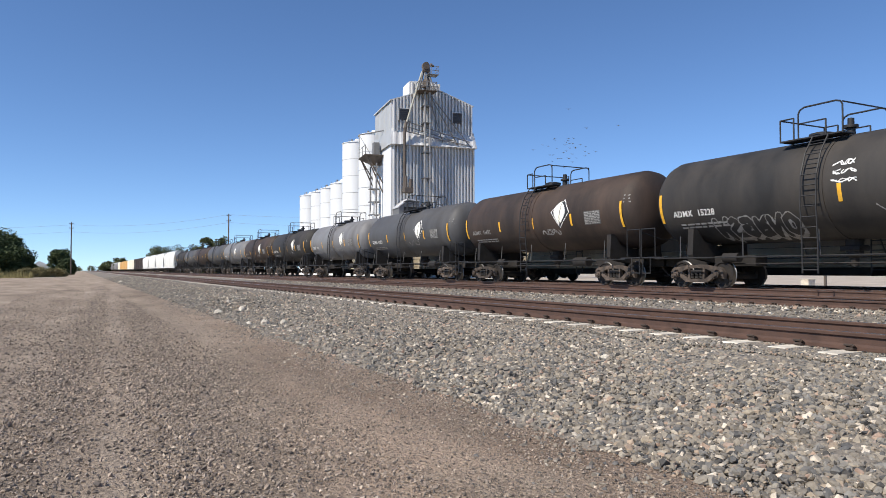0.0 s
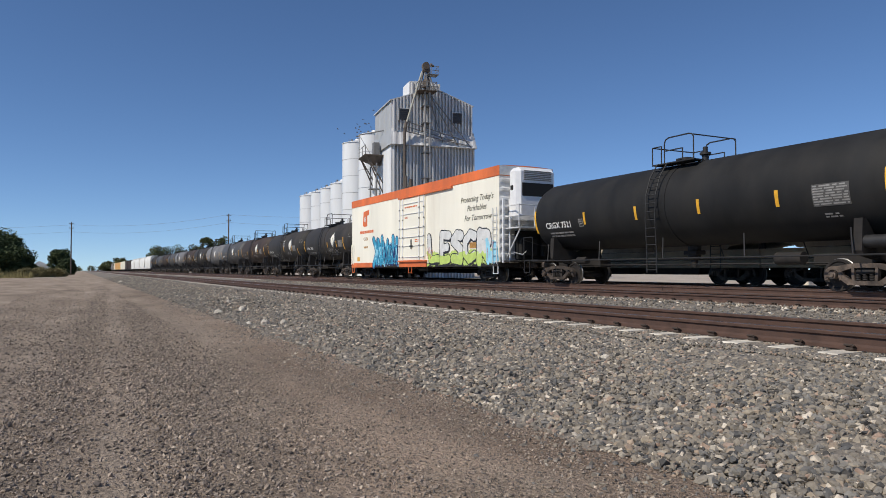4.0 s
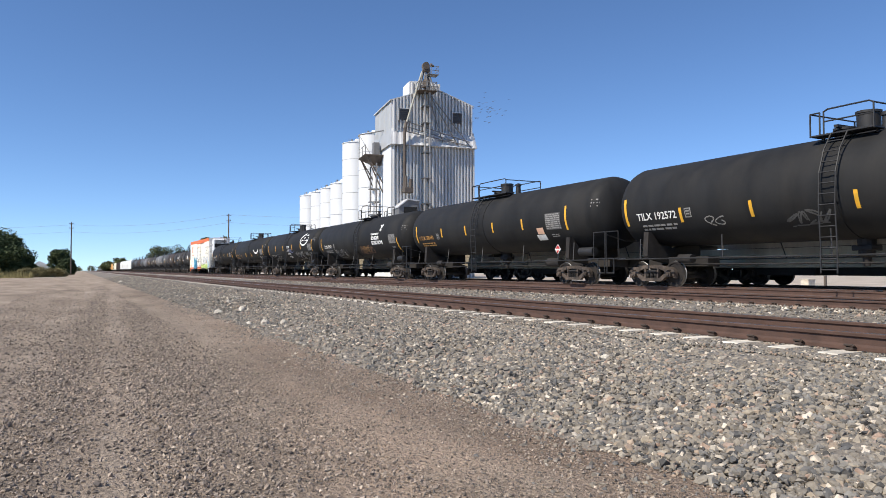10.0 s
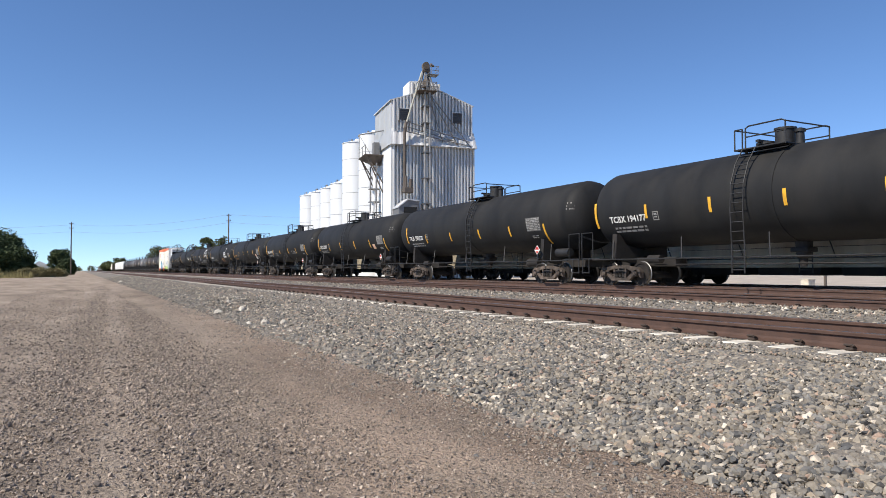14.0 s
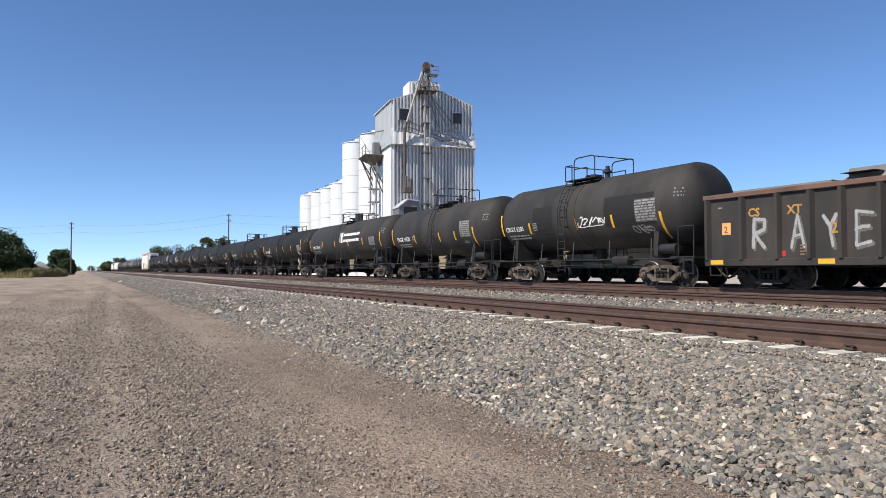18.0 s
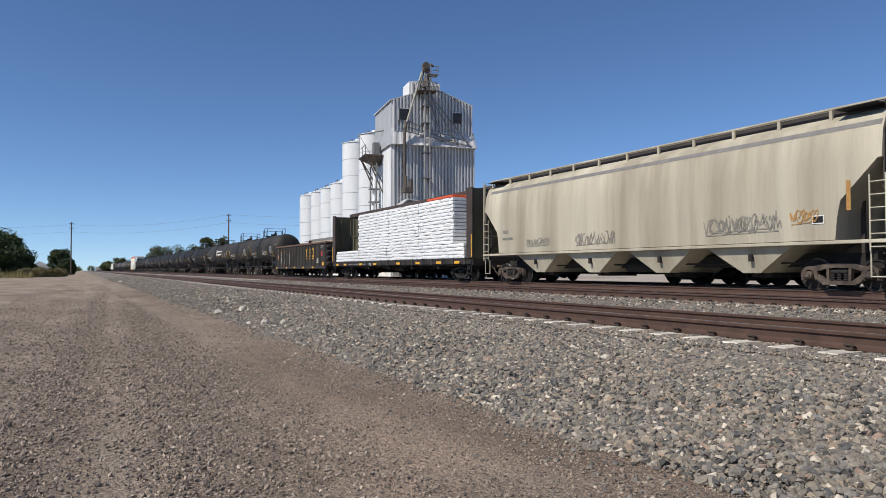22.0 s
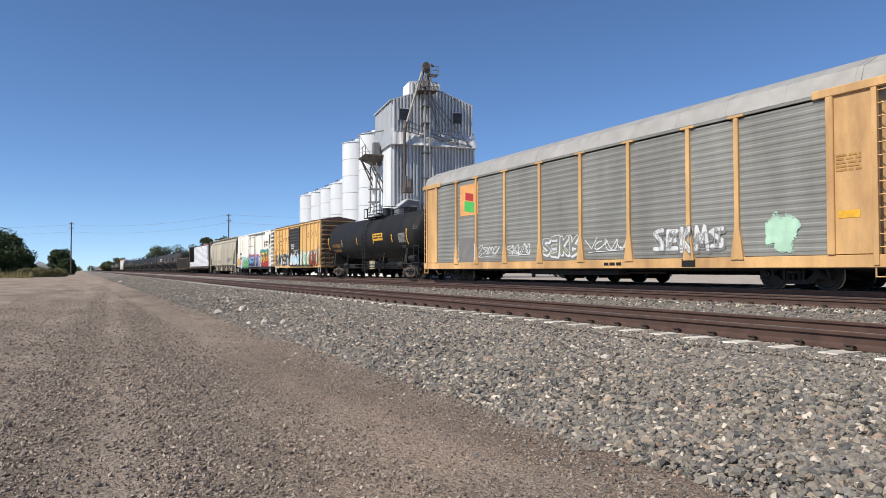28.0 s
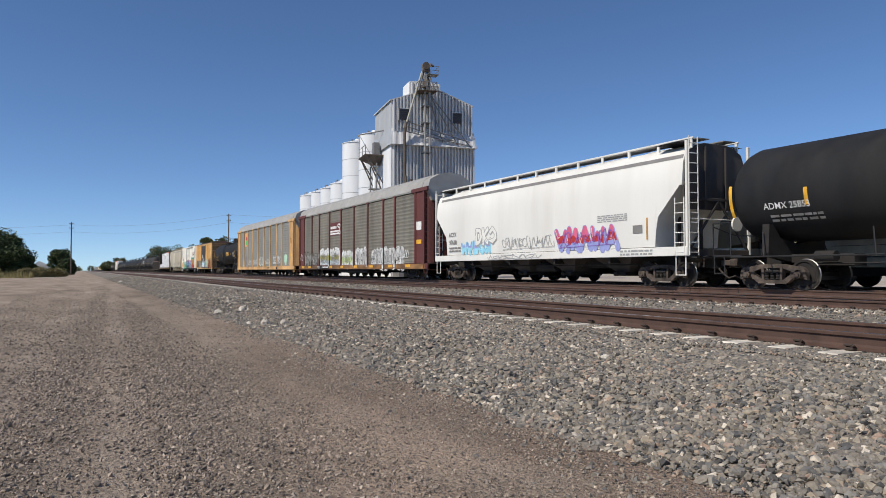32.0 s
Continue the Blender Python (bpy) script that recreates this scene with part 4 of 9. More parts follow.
    if rail_kind == 0:
        m.turned([(z - 0.1, 0.3), (z + 0.12, 0.3), (z + 0.13, 0.36), (z + 0.2, 0.36), (z + 0.24, 0.2), (z + 0.25, 0.02)], "z", (0, top + 0.35, 0), 18)
        part("manway", m, M["frame"], car, smooth=40)
        part("valve", Mesh().turned([(z - 0.1, 0.12), (z + 0.2, 0.12), (z + 0.22, 0.2), (z + 0.3, 0.2), (z + 0.32, 0.09), (z + 0.5, 0.09), (z + 0.52, 0.02)], "z", (0, top - 0.55, 0), 12), M["frame"], car, smooth=40)
    else:
        m.turned([(z - 0.1, 0.31), (z + 0.52, 0.31), (z + 0.53, 0.34), (z + 0.60, 0.34), (z + 0.63, 0.05)], "z", (0, top - 0.15, 0), 20)
        part("valve_dome", m, M["frame"], car, "black cylindrical valve housing", smooth=40)
        part("manway", Mesh().turned([(z - 0.1, 0.27), (z + 0.16, 0.27), (z + 0.17, 0.32), (z + 0.24, 0.32), (z + 0.25, 0.02)], "z", (0, top + 0.55, 0), 16).box(-0.5, 0.5, top + 0.45, top + 0.57, z + 0.22, z + 0.3), M["frame"], car, smooth=40)
        part("valve", Mesh().turned([(z - 0.1, 0.14), (z + 0.38, 0.12), (z + 0.39, 0.16), (z + 0.48, 0.16), (z + 0.52, 0.05)], "z", (0, top - 0.72 * half, 0), 12), M["frame"], car, smooth=40)
    part("bottom_outlet", Mesh().turned([(0.7, 0.09), (0.95, 0.12), (1.0, 0.22), (1.55, 0.25)], "z", (0, 0, 0), 12).box(-0.25, 0.25, -0.3, 0.3, 1.15, 1.3, 0.02), M["under"], car)
    m = Mesh().rod((-0.6, -h + 3.7, 0.95), (-0.6, -h + 4.6, 0.95), 0.2, 14).rod((-0.8, h - 3.4, 1.0), (-0.8, h - 2.8, 1.0), 0.16, 12).rod((-0.5, -h + 2.4, 0.8), (-0.5, h - 2.4, 0.8), 0.025, 5)
    part("brake_gear", m, M["under"], car, smooth=40)
    return car, tank_skin(r, zc), h


def stripes(car, skin, h, at=(), mid=(2.47, 2.97), tail=(2.25, 3.25)):
    """Upright reflector strips along a tank, longer at both ends; at lists them from front to rear."""
    n = round((2 * h - 2) / 2.95)
    at = at or (h - 0.55, *(h - 1 - i * (2 * h - 2) / n for i in range(1, n)), -h + 0.75)
    for y in at:
        z0, z1 = (2.25, 3.25) if y == at[0] else tail if y == at[-1] else mid
        part("reflector", patch(Mesh(), skin, y, y - 0.12, z0, z1, 0.007), M["yellow"], car, "yellow reflective strip")


def data_panel(car, skin, y, z, w, h, rng):
    back = part("data_panel", patch(Mesh(), skin, y, y - w, z, z + h, 0.006), M["panelback"], car, "grey stencilled data block")
    bars(back, skin, y - 0.03, y - w + 0.03, z + 0.02, z + h - 0.02, 8, M["dull"], rng)


def end_number(car, h, rng, z=3.15, r=1.52, zc=2.99):
    """Small writing on the rounded rear end of a tank."""
    ys, rs = (0.07, 0.17, 0.33, 0.52, 0.75), (0.75, 1.05, 1.31, 1.45, r)

    def skin(y, zz, off):
        q = float(np.interp(y + h, ys, rs)) + off
        return -math.sqrt(max(0.01, q * q - (zz - zc) ** 2)), y, zz

    for k in range(3):
        bars(car, skin, -h + 0.6, -h + 0.3, z + 0.13 * k, z + 0.13 * k + 0.1, 1, M["stripe"], rng, "end_stencil")


M.update({
    "cream": mat("cream_white_paint", (0.89, 0.85, 0.72), 0.55, var=0.07, scale=0.8, grain=30, bump=0.03, dirt=(0.50, 0.42, 0.32), dirt_amount=0.5, stretch=(1, 1, 0.15), dirt_at=0.62),
    "armn": mat("weathered_white_paint", (0.90, 0.875, 0.78), 0.6, var=0.1, scale=1.0, grain=30, bump=0.04, dirt=(0.58, 0.45, 0.29), dirt_amount=0.65, stretch=(1, 1, 0.10), dirt_at=0.6),
    "orange": mat("orange_red_paint", (0.74, 0.17, 0.045), 0.55, var=0.2, scale=1, grain=30, bump=0.03, dirt=(0.35, 0.10, 0.04), dirt_amount=0.4, stretch=(1, 1, 0.2)),
    "end_grime_shade": mat("grimy_shaded_end_paint", (0.21, 0.128, 0.062), 0.75, var=0.3, scale=1.2, grain=30, bump=0.08, dirt=(0.09, 0.058, 0.04), dirt_amount=0.7, stretch=(1, 1, 0.3)),
    "fadedviolet": mat("faded_violet_ink", (0.21, 0.12, 0.16), 0.7, var=0.3, scale=5),
    "seamrust": mat("rusty_seam", (0.36, 0.27, 0.18), 0.8, var=0.4, scale=3, stretch=(1, 1, 0.3)),
    "fadedink": mat("faded_brown_ink", (0.33, 0.19, 0.07), 0.7, var=0.3, scale=5),
    "plate": mat("faded_orange_plate", (0.74, 0.36, 0.12), 0.6, var=0.1, scale=2),
    "boxyellow": mat("faded_yellow_paint", (0.78, 0.49, 0.185), 0.6, var=0.10, scale=0.8, grain=30, bump=0.05, dirt=(0.33, 0.17, 0.06), dirt_amount=0.55, stretch=(1, 1, 0.12), dirt_at=0.58),
    "boxdoor": mat("black_door_paint", (0.038, 0.034, 0.032), 0.6, var=0.3, scale=1.5, grain=30, bump=0.05, dirt=(0.10, 0.075, 0.06), dirt_amount=0.6, stretch=(1, 1, 0.3)),
    "gondola": mat("rusty_black_gondola", (0.026, 0.0225, 0.02), 0.75, var=0.35, scale=1.2, grain=40, bump=0.1, dirt=(0.066, 0.05, 0.04), dirt_amount=0.8, stretch=(1, 1, 0.3)),
    "gonghost": mat("faded_overspray", (0.12, 0.112, 0.102), 0.8, var=0.4, scale=6, grain=40, bump=0.05),
    "rust_ink": mat("rusty_stencil", (0.22, 0.12, 0.08), 0.8, var=0.3, scale=4),
    "gonrust": mat("rusty_top_chord", (0.13, 0.075, 0.055), 0.85, var=0.3, scale=1.5, grain=40, bump=0.15),
    "olive": mat("olive_bulkhead_paint", (0.075, 0.072, 0.044), 0.7, var=0.25, scale=1.2, grain=40, bump=0.06, dirt=(0.055, 0.04, 0.03), dirt_amount=0.7, stretch=(1, 1, 0.3)),
    "darkbrown": mat("dark_brown_frame_paint", (0.055, 0.038, 0.03), 0.7, var=0.3, scale=1.5, grain=40, bump=0.06),
    "wrap": mat("white_lumber_wrap", (0.86, 0.86, 0.86), 0.45, var=0.07, scale=2.5, grain=25, bump=0.2, dirt=(0.68, 0.68, 0.69), dirt_amount=0.4, stretch=(1, 0.12, 1)),
    "wraped": mat("red_lumber_wrap", (0.70, 0.10, 0.03), 0.5, var=0.15, scale=2, bump=0.2),
    "seam": mat("grey_wrap_seam", (0.16, 0.16, 0.17), 0.7, var=0.3),
    "hopgrey": mat("dusty_grey_hopper_paint", (0.53, 0.485, 0.375), 0.7, var=0.16, scale=1.1, grain=30, bump=0.05, dirt=(0.23, 0.185, 0.125), dirt_amount=0.75, stretch=(1, 1, 0.07), dirt_at=0.52),
    "hopink": mat("thin_grey_spray", (0.23, 0.215, 0.185), 0.7, var=0.3, scale=6),
    "hopwhite": mat("white_hopper_paint", (0.75, 0.735, 0.68), 0.55, var=0.06, scale=0.7, grain=30, bump=0.03, dirt=(0.52, 0.45, 0.36), dirt_amount=0.4, stretch=(1, 1, 0.15), dirt_at=0.62),
    "hoptan": mat("dusty_tan_hopper_paint", (0.33, 0.28, 0.20), 0.8, var=0.2, scale=0.8, grain=30, bump=0.05, dirt=(0.10, 0.085, 0.065), dirt_amount=0.7, stretch=(1, 1, 0.2)),
    "stripe": mat("dull_grey_stripe", (0.20, 0.19, 0.18), 0.7, var=0.15, scale=2),
    "galv": mat("weathered_galvanised_panel", (0.28, 0.278, 0.25), 0.7, metal=0.25, var=0.12, scale=1.0, grain=25, bump=0.06, dirt=(0.17, 0.155, 0.13), dirt_amount=0.5, stretch=(1, 1, 0.3), rand=0.06),
    "galvpale": mat("beige_galvanised_panel", (0.212, 0.2, 0.163), 0.7, metal=0.2, var=0.22, scale=1.0, grain=25, bump=0.06, dirt=(0.13, 0.105, 0.08), dirt_amount=0.65, stretch=(1, 1, 0.15), rand=0.08),
    "soot_shade": mat("soot_and_shade_steel", (0.045, 0.038, 0.036), 0.8, var=0.3, scale=1.5, grain=30, bump=0.08, dirt=(0.09, 0.075, 0.065), dirt_amount=0.5, stretch=(1, 1, 0.2)),
    "rackyellow": mat("autorack_yellow_paint", (0.73, 0.44, 0.18), 0.6, var=0.14, scale=1, grain=30, bump=0.04, dirt=(0.24, 0.12, 0.055), dirt_amount=0.75, stretch=(1, 1, 0.3), dirt_at=0.54),
    "maroon": mat("autorack_maroon_paint", (0.125, 0.033, 0.028), 0.65, var=0.2, scale=1, grain=30, bump=0.04, dirt=(0.07, 0.03, 0.025), dirt_amount=0.6, stretch=(1, 1, 0.2)),
    "sillrust": mat("dirty_orange_sill", (0.30, 0.15, 0.05), 0.75, var=0.45, scale=1.5, grain=30, bump=0.06, dirt=(0.05, 0.035, 0.028), dirt_amount=0.85, stretch=(1, 0.5, 1), dirt_at=0.5),
    "roofgalv": mat("galvanised_roof", (0.40, 0.385, 0.355), 0.6, metal=0.2, var=0.12, scale=1.5, grain=30, bump=0.05, dirt=(0.30, 0.27, 0.22), dirt_amount=0.5),
    "unit": mat("white_cooling_unit", (0.78, 0.78, 0.78), 0.4, var=0.06, scale=3, bump=0.02),
    "shadowy": mat("matt_black_and_shade", (0.012, 0.012, 0.012), 0.9, var=0.2),
    "lightsteel": mat("pale_grey_steel", (0.62, 0.62, 0.61), 0.55, var=0.15, scale=4, bump=0.03),
})
for key, c in (("g_blue", (0.04, 0.33, 0.52)), ("g_sky", (0.30, 0.62, 0.76)), ("g_navy", (0.014, 0.03, 0.12)), ("g_green", (0.07, 0.46, 0.09)), ("g_lime", (0.50, 0.64, 0.16)), ("g_white", (0.66, 0.66, 0.64)), ("g_black", (0.02, 0.02, 0.025)),
               ("g_red", (0.46, 0.035, 0.03)), ("g_pink", (0.62, 0.12, 0.22)), ("g_purple", (0.24, 0.11, 0.40)), ("g_gold", (0.80, 0.48, 0.05)), ("g_teal", (0.05, 0.26, 0.22)), ("g_grey", (0.34, 0.34, 0.33)), ("g_mint", (0.45, 0.68, 0.50)), ("g_peach", (0.72, 0.44, 0.30)), ("g_violet", (0.30, 0.33, 0.62)), ("g_magenta", (0.42, 0.075, 0.2)), ("g_olive", (0.36, 0.34, 0.06)), ("g_pale", (0.52, 0.60, 0.64))):
    M[key] = mat("spray_paint_" + key[2:], c, 0.6, var=0.12, scale=3, grain=30, bump=0.02)


def loft(m, ys, outline):
    """Skin a body from closed outlines (x, z) at places along it."""
    rings = [[(x, y, z) for x, z in outline(y)] for y in ys]
    n = len(rings[0])
    v = [p for r in rings for p in r]
    f = [(j * n + i, j * n + (i + 1) % n, (j + 1) * n + (i + 1) % n, (j + 1) * n + i) for j in range(len(rings) - 1) for i in range(n)]
    f += [tuple(range(n)), tuple(range((len(rings) - 1) * n, len(rings) * n))]
    return m.add(v, f)


def steps(car, y, x=1.55, top=1.0, material="frame"):
    """A stirrup step under a corner."""
    m = Mesh().pipe([(x, y - 0.22, top), (x, y - 0.22, 0.42), (x, y + 0.22, 0.42), (x, y + 0.22, top)], 0.022, 6)
    return part("stirrup_step", m, M[material], car)


def side_ladder(car, y, z0, z1, material, x=1.66, along="y", name="ladder"):
    """Two uprights with rungs of their own."""
    d = Vector((0, 0.21, 0)) if along == "y" else Vector((0.21, 0, 0))
    c = Vector((x, y, 0))
    lad = part(name, Mesh().rod(c - d + Vector((0, 0, z0)), c - d + Vector((0, 0, z1)), 0.022, 6), M[material], car)
    part("upright", Mesh().rod(c + d + Vector((0, 0, z0)), c + d + Vector((0, 0, z1)), 0.022, 6), M[material], lad)
    key = "side_rung", material, along
    if key not in TANKS:
        TANKS[key] = Mesh().rod(-d, d, 0.018, 5).data("rung", M[material])
    z = z0 + 0.1
    while z < z1:
        part("rung", TANKS[key], M[material], lad).location = (x, y, z)
        z += 0.34
    return lad


def undercarriage(car, L, inset, z=1.0):
    for s in (-1, 1):
        add_truck(car, s * (L - inset))
    add_couplers(car, L + 0.1)
    part("center_sill", Mesh().box(-0.35, 0.35, -L - 0.1, L + 0.1, 0.68, z, 0.02), M["under"], car)
    m = Mesh()
    n = max(3, int(2 * L / 3))
    for i in range(n):
        y = -L + 0.5 + i * (2 * L - 1.0) / (n - 1)
        m.box(-1.45, 1.45, y - 0.06, y + 0.06, z - 0.22, z)
    m.rod((-0.6, -0.9, 0.72), (-0.6, 0.5, 0.72), 0.2, 12).rod((0.5, 1.2, 0.75), (0.5, 2.2, 0.75), 0.18, 12).rod((-0.85, -L + 3, 0.8), (-0.85, L - 3, 0.8), 0.03, 6)
    part("underframe", m, M["under"], car)


def ribbed_end(car, y, s, w, z0, z1, material, n=8, rib=0.07, name="end_wall"):
    """An end wall with rolled horizontal ribs."""
    rows, h = [], (z1 - z0) / n
    prof = []
    for i in range(n):
        z = z0 + i * h
        prof += [(z, 0), (z + 0.22 * h, 0), (z + 0.42 * h, rib), (z + 0.62 * h, rib), (z + 0.80 * h, 0)]
    prof.append((z1, 0))
    for z, d in prof:
        rows.append([(x, y + s * d, z) for x in (-w, -w + 0.15, w - 0.15, w)])
        rows[-1][0] = (-w, y, z)
        rows[-1][-1] = (w, y, z)
    return part(name, Mesh().sheet(rows), M[material], car, smooth=None)


def cooled_boxcar():
    """The white and orange insulated car with a cooling unit at its rear end."""
    car = car_thing("refrigerator_car", "cream and orange refrigerator car with graffiti and a cooling unit", "refrigerator car", -8.5, -29.5)
    L, x, z0, z1 = 10.5, 1.6, 0.98, 5.27
    mid = -19.0
    part("body", Mesh().box(-x, x, -L, L, z0, z1, 0.03), M["cream"], car)
    part("roof", loft(Mesh(), [-L - 0.03, L + 0.03], lambda y: [(-x - 0.02, z1 + 0.002), (-x - 0.02, z1 + 0.5), (-0.9, z1 + 0.54), (0, z1 + 0.56), (0.9, z1 + 0.54), (x + 0.02, z1 + 0.5), (x + 0.02, z1 + 0.002)]), M["orange"], car, "orange roof edge band")
    part("side_sill", Mesh().box(-x - 0.02, -x + 0.1, 6.3, L, 0.78, 1.12, 0.01), M["orange"], car, "orange side sill")
    part("side_sill", Mesh().box(-x - 0.03, -x + 0.1, -2.4, 1.6, 0.78, 1.1, 0.01), M["orange"], car, "orange side sill")
    part("lower_sill", Mesh().box(-x, x, -L + 0.05, L - 0.05, 0.78, z0 - 0.002), M["under"], car)
    door = part("door", Mesh().box(-x - 0.07, -x - 0.004, -2.25, 1.4, 1.2, 5.05, 0.02), M["cream"], car, "cream plug door")
    m = Mesh()
    for y in (-2.2, -1.55, 0.85, 1.35):
        bar = part("door_locking_bar", Mesh().rod((-x - 0.11, y, 1.15), (-x - 0.11, y, 5.1), 0.028, 8), M["unit"], door)
        for z in (1.4, 2.1, 2.65, 3.2, 3.75, 4.4):
            m.box(-x - 0.15, -x - 0.08, y - 0.05, y + 0.05, z - 0.04, z + 0.04, 0.01)
    tagged(part("bar_bracket", m, M["stripe"], door), kind="stuff")
    for z in (1.4, 2.1, 2.65, 3.2, 4.1, 4.75):
        part("door_rail", Mesh().rod((-x - 0.1, -2.2, z), (-x - 0.1, 1.35, z), 0.02, 6), M["unit"], door)
    rr = random.Random(2)
    bars(car, flat_skin(-x - 0.072), -0.9, -1.5, 2.3, 2.5, 2, M["orange"], rr)
    bars(car, flat_skin(-x - 0.072), 0.6, -1.2, 4.45, 4.6, 1, M["orange"], rr)
    bars(car, flat_skin(-x - 0.072), 0.6, 0.1, 3.8, 3.95, 2, M["orange"], rr)
    part("door_handle", Mesh().box(-x - 0.14, -x - 0.09, -0.45, -0.38, 1.9, 2.5, 0.01).box(-x - 0.14, -x - 0.09, -0.65, -0.2, 2.05, 2.12, 0.01), M["frame"], door)
    part("door_track", Mesh().box(-x - 0.12, -x, -5.7, 1.6, 5.12, 5.28, 0.01), M["orange"], car, "orange door rail")
    part("door_track", Mesh().box(-x - 0.14, -x, -2.5, 1.6, 1.1, 1.2, 0.01), M["orange"], car, "orange door rail")
    ribbed_end(car, -L - 0.005, -1, x - 0.02, 1.1, z1 + 0.02, "lightsteel", 9)
    part("roof_end", Mesh().box(-x + 0.02, x - 0.02, -L - 0.05, -L - 0.034, z1 + 0.03, z1 + 0.5), M["lightsteel"], car, "pale grey end of the roof")
    for px in (-1.5, -1.12):
        part("end_post", Mesh().box(px - 0.05, px + 0.05, -L - 0.3, -L - 0.2, 0.95, 4.1, 0.01), M["unit"], car, "white end post")
    part("brake_rod", Mesh().pipe([(-1.3, -L - 0.5, 1.5), (-0.6, -L - 0.6, 1.35), (-0.2, -L - 0.55, 1.7)], 0.03), M["unit"], car)
    part("end_machinery", Mesh().box(-0.75, x - 0.1, -L - 0.35, -L - 0.08, 1.1, 2.55, 0.04).box(-0.7, 0.3, -L - 0.6, -L - 0.34, 1.3, 2.2, 0.05).rod((0.7, -L - 0.5, 1.3), (0.7, -L - 0.5, 2.3), 0.16, 10), M["shadowy"], car, "black machinery under the platform")
    ribbed_end(car, L + 0.005, 1, x - 0.02, 1.1, z1, "cream", 9)
    unit = part("cooling_unit", Mesh().box(-1.15, 1.15, -L - 1.0, -L - 0.1, 3.05, 5.62, 0.2), M["unit"], car, "white cooling unit with louvred grille", smooth=30)
    part("grille", Mesh().box(-0.9, 0.95, -L - 1.03, -L - 0.95, 4.2, 4.85, 0.02), M["shadowy"], unit)
    for i in range(6):
        part("louvre", Mesh().box(-0.8, 0.8, -L - 1.05, -L - 0.99, 4.98 + i * 0.085, 5.02 + i * 0.085), M["stripe"], unit)
    part("side_vent", Mesh().box(-1.17, -1.1, -L - 0.6, -L - 0.35, 4.5, 4.75, 0.02), M["shadowy"], unit)
    m = Mesh().box(-1.4, 1.4, -L - 1.5, -L - 0.1, 2.6, 2.66, 0.01)
    part("service_platform", m, M["lightsteel"], car, "steel service platform")
    m = Mesh()
    for px in (-1.4, -0.5, 0.5, 1.4):
        m.rod((px, -L - 1.48, 2.64), (px, -L - 1.48, 3.75), 0.025)
    for z in (3.2, 3.72):
        m.pipe([(-1.4, -L - 0.2, z), (-1.4, -L - 1.48, z), (1.4, -L - 1.48, z), (1.4, -L - 0.2, z)], 0.024)
    m.rod((-1.3, -L - 1.45, 2.6), (-1.3, -L - 0.15, 1.1), 0.04).rod((1.3, -L - 1.45, 2.6), (1.3, -L - 0.15, 1.1), 0.04)
    part("platform_railing", m, M["lightsteel"], car, "pale steel railing and braces")
    side_ladder(car, L - 0.35, 1.0, 2.5, "cream", -x - 0.08)
    side_ladder(car, -L + 0.3, 0.9, 3.7, "lightsteel", -x - 0.08)
    side_ladder(car, -L - 0.15, 1.0, 3.9, "lightsteel", -x + 0.4, "x")
    for y in (L - 0.35, -L + 0.35, 0):
        steps(car, y, -x + 0.02, 1.0, "unit" if y < -1 else "orange")
    part("end_step", Mesh().box(-1.5, 1.5, -L - 0.8, -L - 0.05, 1.0, 1.06, 0.01), M["frame"], car)
    undercarriage(car, L, 1.9, 0.95)
    skin = flat_skin(-x)
    rng = random.Random(4)
    m = Mesh().add([skin(*p, 0.006) for p in ((8.2, 3.85), (8.05, 4.8), (6.95, 4.9), (6.95, 4.55), (7.3, 4.5), (7.3, 3.75), (7.9, 3.7))], [tuple(range(7))])
    emblem = part("emblem", m, M["orange"], car, "orange company emblem")
    m = Mesh()
    for a in range(0, 180, 45):
        c, s = 0.22 * math.cos(radians(a)), 0.22 * math.sin(radians(a))
        stroke(m, skin, [(7.75 - c, 4.25 - s), (7.75 + c, 4.25 + s)], 0.05, 0.012 + a * 1e-5)
    part("emblem_star", m, M["white"], emblem)
    bars(car, skin, 8.75, 6.1, 3.15, 3.5, 1, M["orange"], rng, "name_bar")
    write(car, skin, "CRYX", 8.05, 2.72, 0.34, M["gold"])
    bars(car, skin, 7.95, 7.2, 2.1, 2.35, 1, M["gold"], rng)
    part("sticker", patch(Mesh(), skin, 9.3, 8.8, 1.25, 1.55), M["yellow"], car, "small yellow notice")
    for text, y, z in (("Protecting Today's", -6.6, 4.2), ("Perishables", -7.3, 3.72), ("For Tomorrow", -7.0, 3.2)):
        write(car, skin, text, y, z, 0.43, M["olive"], 0.003, 1.04, slant=0.3)
    cloud(car, skin, 6.0, 1.7, 0.82, 2.5, M["g_sky"], 20, "pale blue spray background")
    spray(car, skin, 6.2, 1.6, 0.82, 2.85, 5, (M["g_blue"], M["g_sky"], M["g_blue"]), M["g_navy"], 21, 0.06, M["g_sky"], wobble=0.5, word="KAVLI", heavy=1.4)
    scrawl(car, flat_skin(-x - 0.012), 4.2, 1.9, 0.95, 2.4, 6, M["g_navy"], 121, 0.14)
    scrawl(car, flat_skin(-x - 0.014), 5.6, 2.2, 1.0, 2.5, 7, M["g_blue"], 122, 0.12)
    cloud(car, skin, -2.3, -10.0, 0.8, 1.75, M["g_lime"], 8, "lime-green spray background")
    spray(car, skin, -2.6, -9.75, 0.95, 2.7, 5, (M["g_lime"], M["g_white"], M["g_white"]), M["g_black"], 22, 0.055, heavy=1.45, wobble=0.9, word="LESCR", plain=True)
    scrawl(car, skin, -2.5, -3.2, 1.1, 2.0, 2, M["g_red"], 23)
